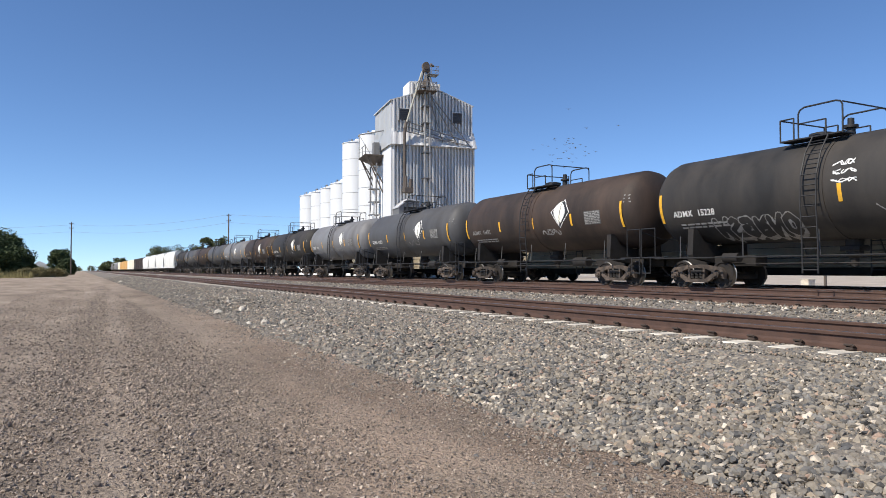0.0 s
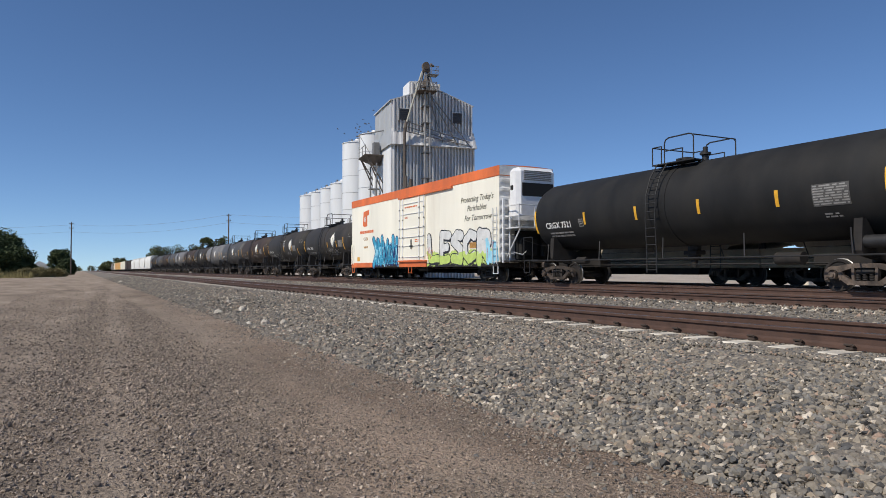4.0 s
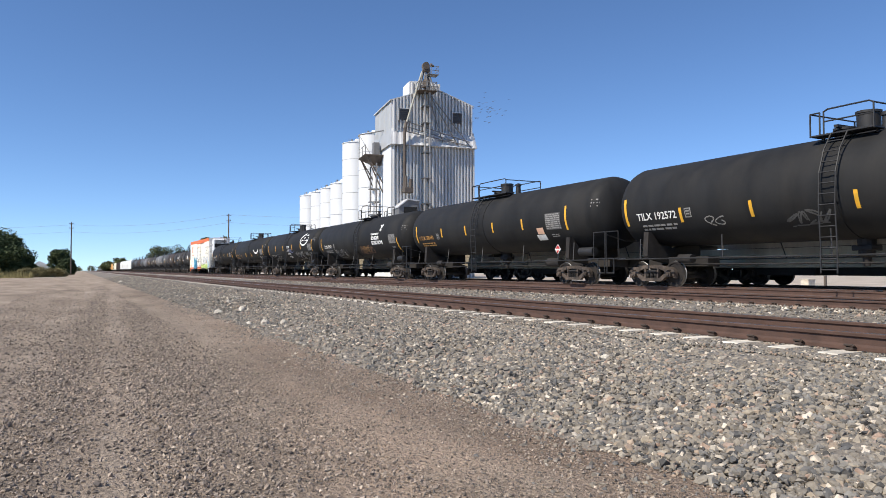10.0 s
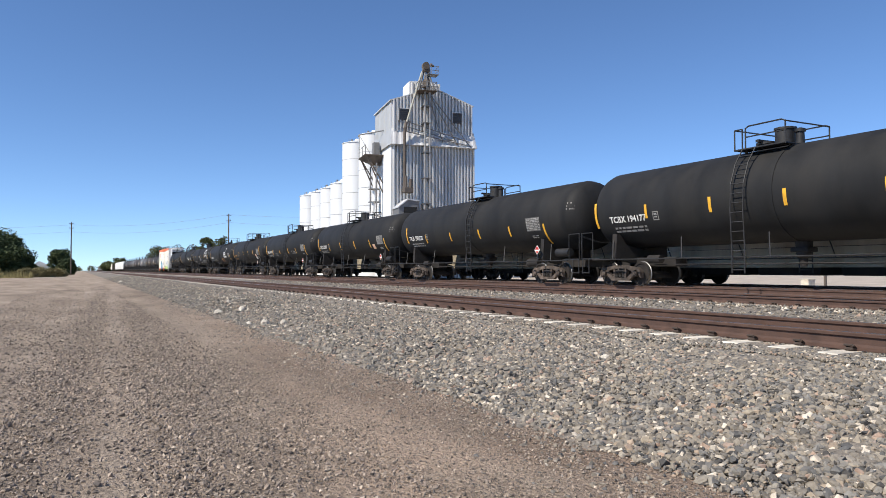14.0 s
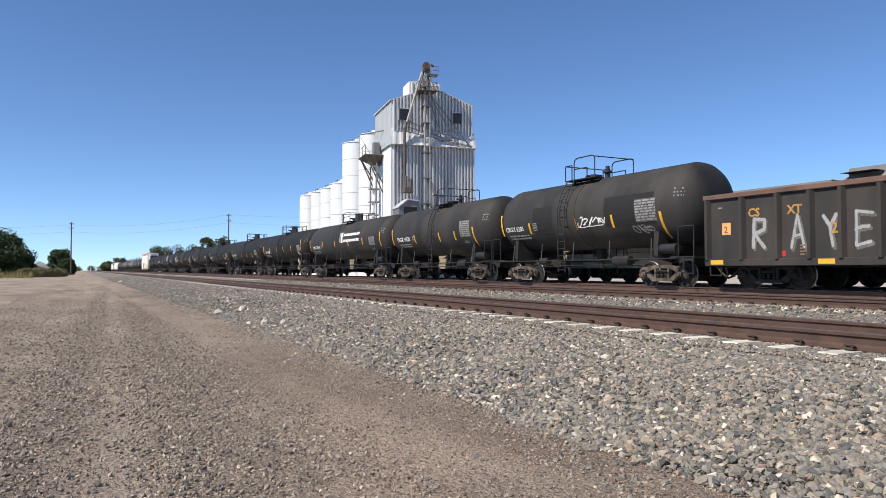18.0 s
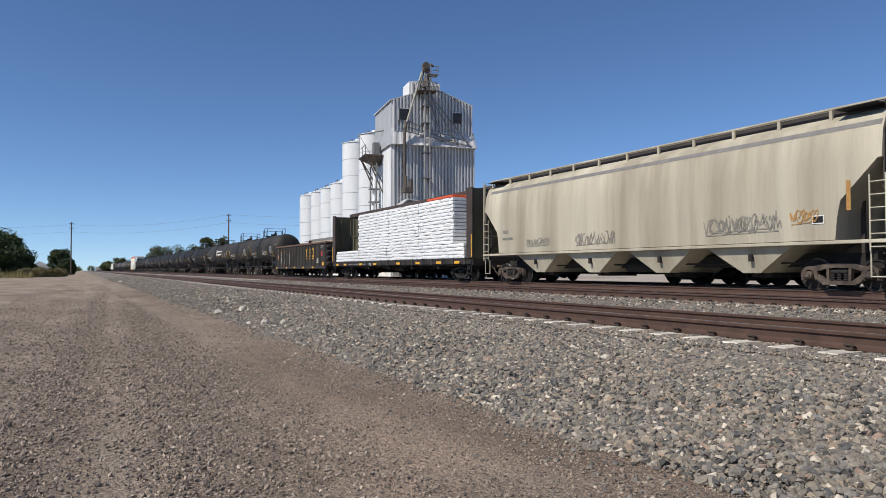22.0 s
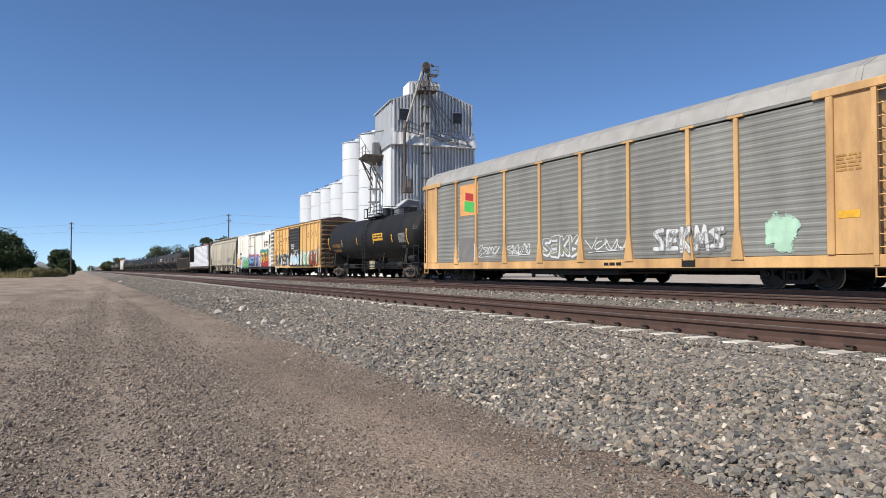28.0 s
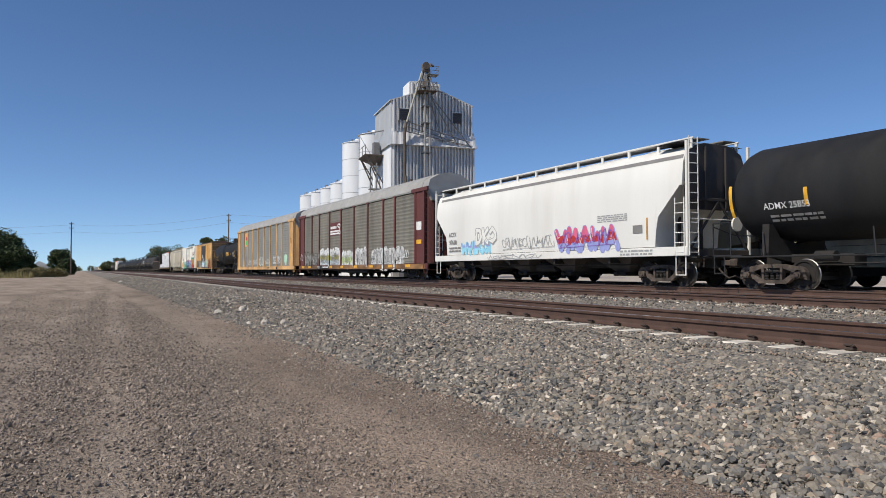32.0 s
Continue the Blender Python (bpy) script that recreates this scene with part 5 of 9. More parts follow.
    spray(car, skin, -9.3, -10.4, 1.0, 2.2, 2, (M["g_sky"],), M["g_sky"], 24, 0.04, M["g_red"])
    part("notice", patch(Mesh(), skin, -7.6, -8.3, 1.75, 2.05, 0.024), M["gold"], car, "small orange notice")
    return car


def mechanical_reefer():
    car = car_thing("refrigerator_car", "weathered white refrigerator car covered in bright graffiti", "refrigerator car", -309.6, -327.4)
    L, x, z0, z1 = 8.9, 1.6, 0.98, 4.85
    part("body", Mesh().box(-x, x, -L, L, z0, z1, 0.03), M["armn"], car)
    part("roof", loft(Mesh(), [-L - 0.03, L + 0.03], lambda y: [(-x - 0.03, z1), (-x - 0.03, z1 + 0.1), (-0.8, z1 + 0.26), (0, z1 + 0.3), (0.8, z1 + 0.26), (x + 0.03, z1 + 0.1), (x + 0.03, z1)]), M["armn"], car)
    part("lower_sill", Mesh().box(-x, x, -L + 0.05, L - 0.05, 0.76, z0 - 0.002), M["under"], car)
    for i in range(16):
        y = L - 0.7 - i * (2 * L - 1.4) / 15
        if -2.0 < y < 2.2:
            continue
        part("side_rib", Mesh().box(-x - 0.025, -x, y - 0.05, y + 0.05, 1.0, z1 - 0.05, 0.008), M["armn"], car)
        part("panel_seam", patch(Mesh(), flat_skin(-x), y - 0.055, y - 0.085, 2.3 + 0.25 * (i % 3), z1 - 0.15 - 0.3 * (i * 5 % 4), 0.004), M["seamrust"], car, "rusty panel seam")
    door = part("door", Mesh().box(-x - 0.09, -x - 0.004, -1.7, 1.7, 1.15, 4.65, 0.02), M["armn"], car, "white plug door")
    m = Mesh()
    for y in (-1.6, 0.9, 1.6):
        m.rod((-x - 0.12, y, 1.1), (-x - 0.12, y, 4.7), 0.03, 8)
    for z in (2.25, 3.45, 4.45):
        m.rod((-x - 0.11, -1.6, z), (-x - 0.11, 1.6, z), 0.025, 6)
    # cream bars drawn grey, the colour standing for their shadow lines on the door
    part("door_locking_bar", m, M["stripe"], door)
    part("door_panel", Mesh().box(-x - 0.115, -x - 0.091, -1.45, -0.3, 2.45, 3.35, 0.008), M["armn"], door)
    part("door_track", Mesh().box(-x - 0.12, -x, -6.2, 1.9, 4.68, 4.8, 0.01), M["stripe"], car)
    part("door_track", Mesh().box(-x - 0.12, -x, -4.0, 1.9, 1.0, 1.1, 0.01), M["stripe"], car)
    part("window_opening", Mesh().box(-x - 0.02, -x + 0.1, -8.7, -8.1, 3.4, 4.5, 0.01), M["shadowy"], car, "dark engine-room opening")
    part("hatch", Mesh().box(-x - 0.03, -x, 3.3, 3.9, 2.0, 2.75, 0.02), M["armn"], car)
    ribbed_end(car, -L - 0.005, -1, x - 0.02, 1.1, z1 + 0.05, "armn", 9, 0.09)
    ribbed_end(car, L + 0.005, 1, x - 0.02, 1.1, z1 + 0.05, "armn", 9, 0.09)
    for y in (L - 0.3, -L + 0.3):
        side_ladder(car, y, 1.0, 2.8, "armn", -x - 0.08)
    side_ladder(car, -L - 0.16, 1.0, 2.9, "armn", -x + 0.4, "x")
    for y in (L - 0.35, -L + 0.35, 1.6):
        steps(car, y, -x + 0.02, 1.0, "lightsteel")
    undercarriage(car, L, 2.2, 0.95)
    skin = flat_skin(-x - 0.026)
    over = flat_skin(-x - 0.094)
    write(car, skin, "AR MN", L - 1.5, 2.50, 0.42, M["g_black"], 0.02)
    write(car, skin, "781 809", L - 1.45, 1.95, 0.42, M["g_black"], 0.02)
    rng = random.Random(5)
    cloud(car, skin, L - 1.2, L - 7.2, 0.95, 2.0, M["g_peach"], 9, "faded pinkish spray background")
    spray(car, skin, L - 0.4, L - 1.3, 1.0, 2.2, 2, (M["g_gold"],), M["g_gold"], 31, 0.04, M["g_black"])
    spray(car, skin, L - 1.4, L - 2.4, 1.0, 1.9, 2, (M["g_violet"], M["g_pink"]), M["g_violet"], 32, 0.05, M["g_white"])
    spray(car, skin, L - 2.4, L - 3.2, 1.0, 2.1, 1, (M["g_peach"],), M["g_white"], 33, 0.12, M["g_black"])
    spray(car, skin, 5.75, 2.3, 0.95, 2.25, 4, (M["g_green"], M["g_green"], M["g_mint"]), M["g_teal"], 34, 0.06, wobble=0.35, word="KENG", plain=True, heavy=0.9)
    cloud(car, over, 1.7, -1.7, 1.0, 2.65, M["g_magenta"], 10, "magenta spray background")
    cloud(car, skin, 2.3, 1.75, 1.0, 2.5, M["g_magenta"], 30, "magenta spray background")
    cloud(car, skin, -1.75, -3.4, 0.95, 2.6, M["g_magenta"], 11, "magenta spray background")
    cloud(car, over, 1.7, -1.7, 1.0, 1.9, M["g_navy"], 28, "navy spray background")
    cloud(car, skin, -1.75, -3.0, 0.95, 1.8, M["g_navy"], 29, "navy spray background")
    cloud(car, flat_skin(-x - 0.096), 1.5, -1.5, 1.25, 2.1, M["g_violet"], 128, "violet spray patch")
    spray(car, flat_skin(-x - 0.098), 1.7, -1.65, 1.02, 2.3, 3, (M["g_navy"], M["g_blue"], M["g_violet"]), M["g_black"], 35, 0.04, M["g_sky"], word="KES", plain=True, heavy=1.15)
    spray(car, skin, -1.8, -2.9, 1.05, 2.25, 1, (M["g_navy"], M["g_blue"], M["g_violet"]), M["g_black"], 36, 0.04, M["g_sky"], word="R", plain=True, heavy=1.1)
    cloud(car, skin, -4.0, -8.3, 1.5, 3.0, M["g_teal"], 27, "dark green spray background")
    cloud(car, flat_skin(-x - 0.028), -3.3, -8.4, 0.95, 2.1, M["g_red"], 127, "red spray background")
    spray(car, flat_skin(-x - 0.03), -3.2, -4.7, 1.0, 2.3, 1, (M["g_teal"], M["g_blue"]), M["g_sky"], 37, 0.06, word="O", heavy=0.9)
    scrawl(car, flat_skin(-x - 0.034), -3.5, -4.6, 1.4, 2.1, 2, M["g_white"], 137, 0.07)
    spray(car, flat_skin(-x - 0.032), -4.7, -7.9, 1.0, 2.75, 3, (M["g_red"], M["g_gold"], M["g_gold"]), M["g_black"], 38, 0.035, M["g_gold"], wobble=0.3, word="EMA", plain=True, heavy=0.85)
    scrawl(car, flat_skin(-x - 0.04), -4.8, -8.0, 1.0, 2.6, 5, M["g_red"], 138, 0.1)
    scrawl(car, skin, -8.0, -8.8, 2.85, 3.4, 3, M["g_black"], 39, 0.04)
    part("emblem", patch(Mesh(), skin, -5.9, -6.45, 3.2, 3.85), M["g_grey"], car, "shield-shaped emblem")
    for i in range(4):
        part("emblem_bar", patch(Mesh(), skin, -5.95 - i * 0.13, -6.02 - i * 0.13, 3.22, 3.6, 0.009), M["g_red"], car)
    write(car, skin, "BUILDING", -6.75, 3.62, 0.26, M["g_black"])
    write(car, skin, "AMERICA", -6.75, 3.3, 0.26, M["g_black"])
    return car


def yellow_boxcar():
    car = car_thing("box_car", "faded yellow box car with a black ribbed door and graffiti", "box car", -329.1, -345.1)
    L, x, z0, z1 = 8.0, 1.55, 0.95, 4.88
    part("body", Mesh().box(-x, x, -L, L, z0, z1, 0.02), M["boxyellow"], car)
    part("roof", loft(Mesh(), [-L - 0.05, L + 0.05], lambda y: [(-x - 0.06, z1), (-x - 0.06, z1 + 0.1), (0, z1 + 0.36), (x + 0.06, z1 + 0.1), (x + 0.06, z1)]), M["gonrust"], car, "rusty brown roof")
    for i in range(14):
        y = L - 0.6 - i * (2 * L - 1.2) / 13
        part("roof_seam", loft(Mesh(), [y - 0.03, y + 0.03], lambda q: [(-x - 0.05, z1 + 0.09), (-x - 0.05, z1 + 0.12), (0, z1 + 0.38), (x + 0.05, z1 + 0.12), (x + 0.05, z1 + 0.09), (0, z1 + 0.35)]), M["gonrust"], car)
    part("side_sill", Mesh().box(-x - 0.02, x + 0.02, -L + 0.05, L - 0.05, 0.84, z0 + 0.1, 0.01), M["boxyellow"], car)
    posts = (7.93, 7.33, 6.05, 4.85, 3.81, 2.66, -2.47, -3.62, -4.84, -5.96, -7.14, -7.93)
    for y in posts:
        part("side_post", Mesh().box(-x - 0.09, -x, y - 0.06, y + 0.06, 1.05, z1 - 0.08, 0.015), M["boxyellow"], car)
    part("eave_rail", Mesh().box(-x - 0.1, -x, -L, L, z1 - 0.1, z1 - 0.004, 0.01), M["boxyellow"], car)
    rows, n = [], 12
    for i in range(n):
        z = 1.15 + i * 3.45 / n
        h = 3.45 / n
        for q, d in ((0, 0.0), (0.3, 0.0), (0.5, 0.05), (0.75, 0.05), (0.95, 0.0)):
            rows.append([(-x - 0.05 - d, y, z + q * h) for y in (1.82, -1.42)])
    door = part("door", Mesh().sheet(rows).box(-x - 0.045, -x, -1.45, 1.85, 1.12, 4.62), M["boxdoor"], car, "black sliding door with pressed ribs")
    part("door_frame", Mesh().box(-x - 0.12, -x, 1.85, 1.98, 1.1, 4.66, 0.01).box(-x - 0.12, -x, -1.58, -1.45, 1.1, 4.66, 0.01), M["boxdoor"], door)
    part("door_track", Mesh().box(-x - 0.14, -x, -5.5, 1.8, 1.0, 1.1, 0.01), M["darkbrown"], car, "rusty door track")
    # the rear end's brown holds its grime and the shade it stands in
    ribbed_end(car, -L - 0.005, -1, x - 0.01, 1.0, z1 + 0.1, "end_grime_shade", 10, 0.09)
    ribbed_end(car, L + 0.005, 1, x - 0.01, 1.0, z1 + 0.1, "boxyellow", 9, 0.11)
    side_ladder(car, -L + 0.55, 1.1, 2.75, "boxyellow", -x - 0.12)
    side_ladder(car, L - 0.5, 1.1, 2.75, "boxyellow", -x - 0.12)
    side_ladder(car, -L - 0.2, 1.1, 2.8, "darkbrown", -x + 0.5, "x")
    m = Mesh().pipe([(-0.9, -L - 0.35, 1.05), (-0.9, -L - 0.35, 2.3), (0.9, -L - 0.35, 2.3), (0.9, -L - 0.35, 1.05)], 0.03).rod((0.0, -L - 0.45, 2.6), (0.0, -L - 0.38, 2.6), 0.26, 14)
    part("brake_wheel", m, M["darkbrown"], car, "hand-brake wheel and end rail")
    part("end_platform", Mesh().box(-1.2, 1.2, -L - 0.6, -L - 0.05, 1.0, 1.05), M["darkbrown"], car)
    for y in (L - 0.45, -L + 0.45):
        steps(car, y, -x + 0.02, 1.0, "lightsteel")
    undercarriage(car, L, 2.2, 0.93)
    skin = flat_skin(-x - 0.001)
    over = posted_skin(-x - 0.002, posts, 0.06, 0.09)
    door_skin = flat_skin(-x - 0.101)
    rng = random.Random(6)
    for i, (y, z, w) in enumerate(((6.85, 3.75, 0.34), (6.15, 3.85, 0.3), (5.62, 3.9, 0.16), (5.25, 3.9, 0.14), (4.45, 3.45, 0.34), (3.45, 3.45, 0.3), (2.6, 3.55, 0.34))):
        m = Mesh()
        stroke(m, skin, [(y, z), (y - 0.06, z + 0.34)], 0.11, 0.008)
        if w > 0.2:
            stroke(m, skin, [(y - 0.04, z + 0.3), (y - w, z + 0.32)], 0.09, 0.009)
        part("name_shape", m, M["g_black"], car)
    m = Mesh()
    stroke(m, skin, [(6.9, 2.7), (6.75, 3.5), (5.1, 3.55), (5.25, 3.1), (6.2, 3.1), (6.35, 2.7), (6.95, 2.68)], 0.07, 0.008)
    part("emblem", m, M["g_black"], car, "black outlined emblem")
    write(car, skin, "RB", 5.45, 2.45, 0.36, M["darkbrown"])
    write(car, skin, "OX", 4.55, 2.45, 0.36, M["darkbrown"])
    write(car, skin, "30", 5.4, 2.02, 0.36, M["darkbrown"])
    write(car, skin, "929", 4.55, 2.02, 0.36, M["darkbrown"])
    write(car, skin, "next", -4.0, 3.85, 0.27, M["fadedink"], 0.01)
    write(car, skin, "load", -4.0, 3.55, 0.27, M["fadedink"], 0.01)
    write(car, skin, "any", -6.2, 3.9, 0.27, M["fadedink"], 0.01)
    write(car, skin, "road", -6.2, 3.6, 0.27, M["fadedink"], 0.01)
    m = Mesh()
    stroke(m, skin, [(-5.15, 4.15), (-5.4, 3.85), (-5.15, 3.5)], 0.08, 0.008)
    stroke(m, skin, [(-5.85, 4.15), (-5.5, 3.85), (-5.85, 3.5)], 0.08, 0.008)
    part("emblem", m, M["fadedviolet"], car, "faded violet crossed emblem")
    cloud(car, over, 7.75, 2.0, 0.95, 2.3, M["g_pale"], 12, "pale sprayed background")
    spray(car, over, 7.5, 2.1, 0.92, 2.2, 8, (M["g_black"],), M["g_white"], 41, 0.045, M["g_white"], wobble=0.3, heavy=1.55, label="black and white block graffiti", word="SUMTSECT", plain=True)
    scrawl(car, skin, 3.3, 2.6, 2.35, 2.6, 2, M["g_black"], 42, 0.04)
    spray(car, door_skin, 1.5, -1.5, 1.15, 2.1, 4, (M["g_white"], M["g_sky"]), M["g_white"], 43, 0.05, M["g_black"])
    scrawl(car, door_skin, 0.5, -1.4, 2.15, 2.6, 4, M["g_white"], 44, 0.045)
    cloud(car, over, -1.5, -5.1, 1.1, 2.4, M["g_white"], 13, "white sprayed background")
    cloud(car, over, -1.6, -4.9, 0.92, 1.15, M["g_mint"], 113, "mint-green sprayed band")
    spray(car, over, -1.7, -4.7, 1.1, 2.3, 3, (M["g_white"],), M["g_green"], 45, 0.035, M["g_pink"], word="NEO", heavy=1.5, plain=True)
    scrawl(car, posted_skin(-x - 0.012, posts, 0.06, 0.09), -2.3, -4.6, 1.2, 2.2, 5, M["g_mint"], 145, 0.09)
    cloud(car, over, -4.8, -8.1, 0.95, 2.5, M["g_peach"], 114, "faded peach sprayed background")
    cloud(car, over, -5.4, -8.0, 1.3, 2.2, M["g_white"], 115, "white sprayed background")
    spray(car, over, -4.8, -7.0, 0.95, 2.4, 2, (M["g_red"], M["g_peach"], M["g_white"]), M["darkbrown"], 46, 0.05, word="SR", heavy=0.9)
    scrawl(car, posted_skin(-x - 0.012, posts, 0.06, 0.09), -4.9, -7.4, 0.95, 2.4, 5, M["g_red"], 146, 0.1)
    scrawl(car, posted_skin(-x - 0.016, posts, 0.06, 0.09), -5.0, -7.9, 1.0, 2.5, 6, M["darkbrown"], 147, 0.06)
    spray(car, over, -6.6, -7.9, 1.2, 2.5, 2, (M["g_mint"], M["g_white"]), M["g_grey"], 47, 0.04, heavy=0.9)
    bars(car, flat_skin(-x - 0.1), 1.2, 0.2, 2.6, 3.1, 3, M["white"], rng)
    return car


def gondola():
    car = car_thing("gondola_car", "rusty black steel gondola car with orange lettering", "gondola car", -244.9, -261.6)
    L, x, z0, z1 = 8.35, 1.5, 0.92, 2.87
    for s in (-1, 1):
        part("side_wall", Mesh().box(s * (x - 0.05), s * x, -L, L, z0, z1), M["gondola"], car, "rust-streaked black side wall")
        part("end_panel", Mesh().box(-x + 0.05, x - 0.05, s * (L - 0.06), s * L, z0, z1), M["gondola"], car)
    part("floor", Mesh().box(-x + 0.05, x - 0.05, -L + 0.06, L - 0.06, z0, z0 + 0.08), M["gondola"], car)
    m = Mesh()
    for s in (-1, 1):
        m.box(s * (x - 0.08), s * (x + 0.1), -L - 0.05, L + 0.05, z1, z1 + 0.16, 0.02)
        m.box(-x + 0.08, x - 0.08, s * (L - 0.08), s * (L + 0.05), z1, z1 + 0.15, 0.02)
    part("top_chord", m, M["gonrust"], car, "rust-brown top rail")
    m = Mesh()
    for s in (-1, 1):
        m.box(s * (x - 0.05), s * (x + 0.09), -L, L, 0.72, z0 + 0.02, 0.015)
    part("side_sill", m, M["gondola"], car)
    for y in (8.25, 6.9, 5.65, 4.6, 3.68, 2.62, 1.68, 0.68, -0.36, -1.4, -2.36, -3.3, -4.24, -5.25, -6.7, -8.2):
        part("side_post", Mesh().prism([(-x - 0.14, y - 0.05), (-x - 0.14, y + 0.05), (-x, y + 0.12), (-x, y - 0.12)], "z", z0, z1), M["gondola"], car)
    ribbed_end(car, -L - 0.005, -1, x, z0, z1, "soot_shade", 4, 0.1)
    ribbed_end(car, L + 0.005, 1, x, z0, z1, "gondola", 4, 0.1)
    side_ladder(car, -L - 0.15, 1.0, 2.6, "gondola", -x + 0.3, "x")
    part("end_platform", Mesh().box(-1.3, 1.3, -L - 0.55, -L - 0.05, 0.98, 1.03), M["under"], car)
    part("brake_wheel", Mesh().rod((0.5, -L - 0.4, 2.3), (0.5, -L - 0.32, 2.3), 0.25, 14).rod((0.5, -L - 0.35, 1.0), (0.5, -L - 0.35, 2.3), 0.03), M["under"], car)
    for y in (L - 0.4, -L + 0.4):
        steps(car, y, -x - 0.02, 0.9)
    undercarriage(car, L, 2.0, 0.9)
    skin = flat_skin(-x)
    for k, (a, b) in enumerate(((-2.54, -3.14), (-3.5, -4.06), (-4.42, -5.1))):
        m = Mesh()
        if k == 0:
            lines = [[(b + 0.06, 2.3), (b + 0.06, 2.44), (a - 0.09, 2.44), (a - 0.09, 1.86), (b + 0.06, 1.86), (b + 0.06, 2.0)]]
        elif k == 1:
            lines = [[(b + 0.07, 2.44), (a - 0.07, 2.44)], [(a - 0.07, 2.15), (b + 0.07, 2.15)], [(b + 0.07, 1.86), (a - 0.07, 1.86)], [(0.5 * (a + b), 2.5), (0.5 * (a + b), 1.8)]]
        else:
            lines = [[(a, 2.46), (b, 2.46)], [(0.5 * (a + b), 2.5), (0.5 * (a + b), 1.8)], [(a, 1.84), (b, 1.84)]]
        for n, q in enumerate(lines):
            stroke(m, skin, q, 0.19, 0.006 + 0.002 * n)
        patch(m, skin, a, b, 1.58, 1.70, 0.006, 1)
        part("emblem_block", m, M["yellow"], car, "orange block emblem")
    write(car, skin, "CS", 6.7, 2.24, 0.36, M["gold"], 0.03)
    write(car, skin, "XT", 5.35, 2.24, 0.36, M["gold"], 0.03)
    write(car, skin, "2", 4.02, 1.62, 0.42, M["gold"], 0.03)
    write(car, skin, "1", 5.2, 1.64, 0.42, M["dull"], 0.0)
    for k, (y, q) in enumerate(((6.6, "R"), (5.3, "A"), (4.3, "Y"), (3.37, "E"))):
        spray(car, skin, y, y - 0.56, 1.13, 2.3, 1, (M["g_grey"],), M["gonghost"], 60 + k, 0.015, M["g_grey"], word=q, plain=True, heavy=0.6, label="thin grey sprayed tag letter")
    s = part("placard", patch(Mesh(), skin, 7.7, 7.36, 1.72, 2.1), M["plate"], car, "orange placard with a dark numeral")
    write(s, flat_skin(-x - 0.003), "2", 7.62, 1.78, 0.3, M["gonrust"], 0.01)
    part("notice", patch(Mesh(), skin, 5.6, 5.42, 1.0, 1.16), M["g_red"], car, "small red notice")
    bars(car, skin, 4.95, 4.55, 1.0, 1.35, 4, M["rust_ink"], random.Random(12))
    bars(car, skin, 7.85, 7.65, 2.55, 2.63, 1, M["dull"], random.Random(13))
    for y in (8.09, 4.35, 1.4, -1.6, -4.55):
        part("reflector", patch(Mesh(), flat_skin(-x - 0.09), y, y - 0.5, 0.77, 0.91), M["yellow"], car, "yellow reflector strip")
    part("reflector", patch(Mesh(), skin, -7.2, -7.9, 1.0, 1.28), M["yellow"], car)
    part("placard", patch(Mesh(), skin, -6.9, -7.3, 1.84, 2.2), M["g_red"], car, "red and orange placard")
    part("data_panel", patch(Mesh(), skin, -5.73, -6.18, 1.25, 1.6), M["white"], car)
    bars(car, flat_skin(-x - 0.002), -5.78, -6.13, 1.29, 1.55, 3, M["gondola"], random.Random(3))
    bars(car, skin, -6.8, -7.6, 2.5, 2.75, 2, M["dull"], random.Random(4))
    return car


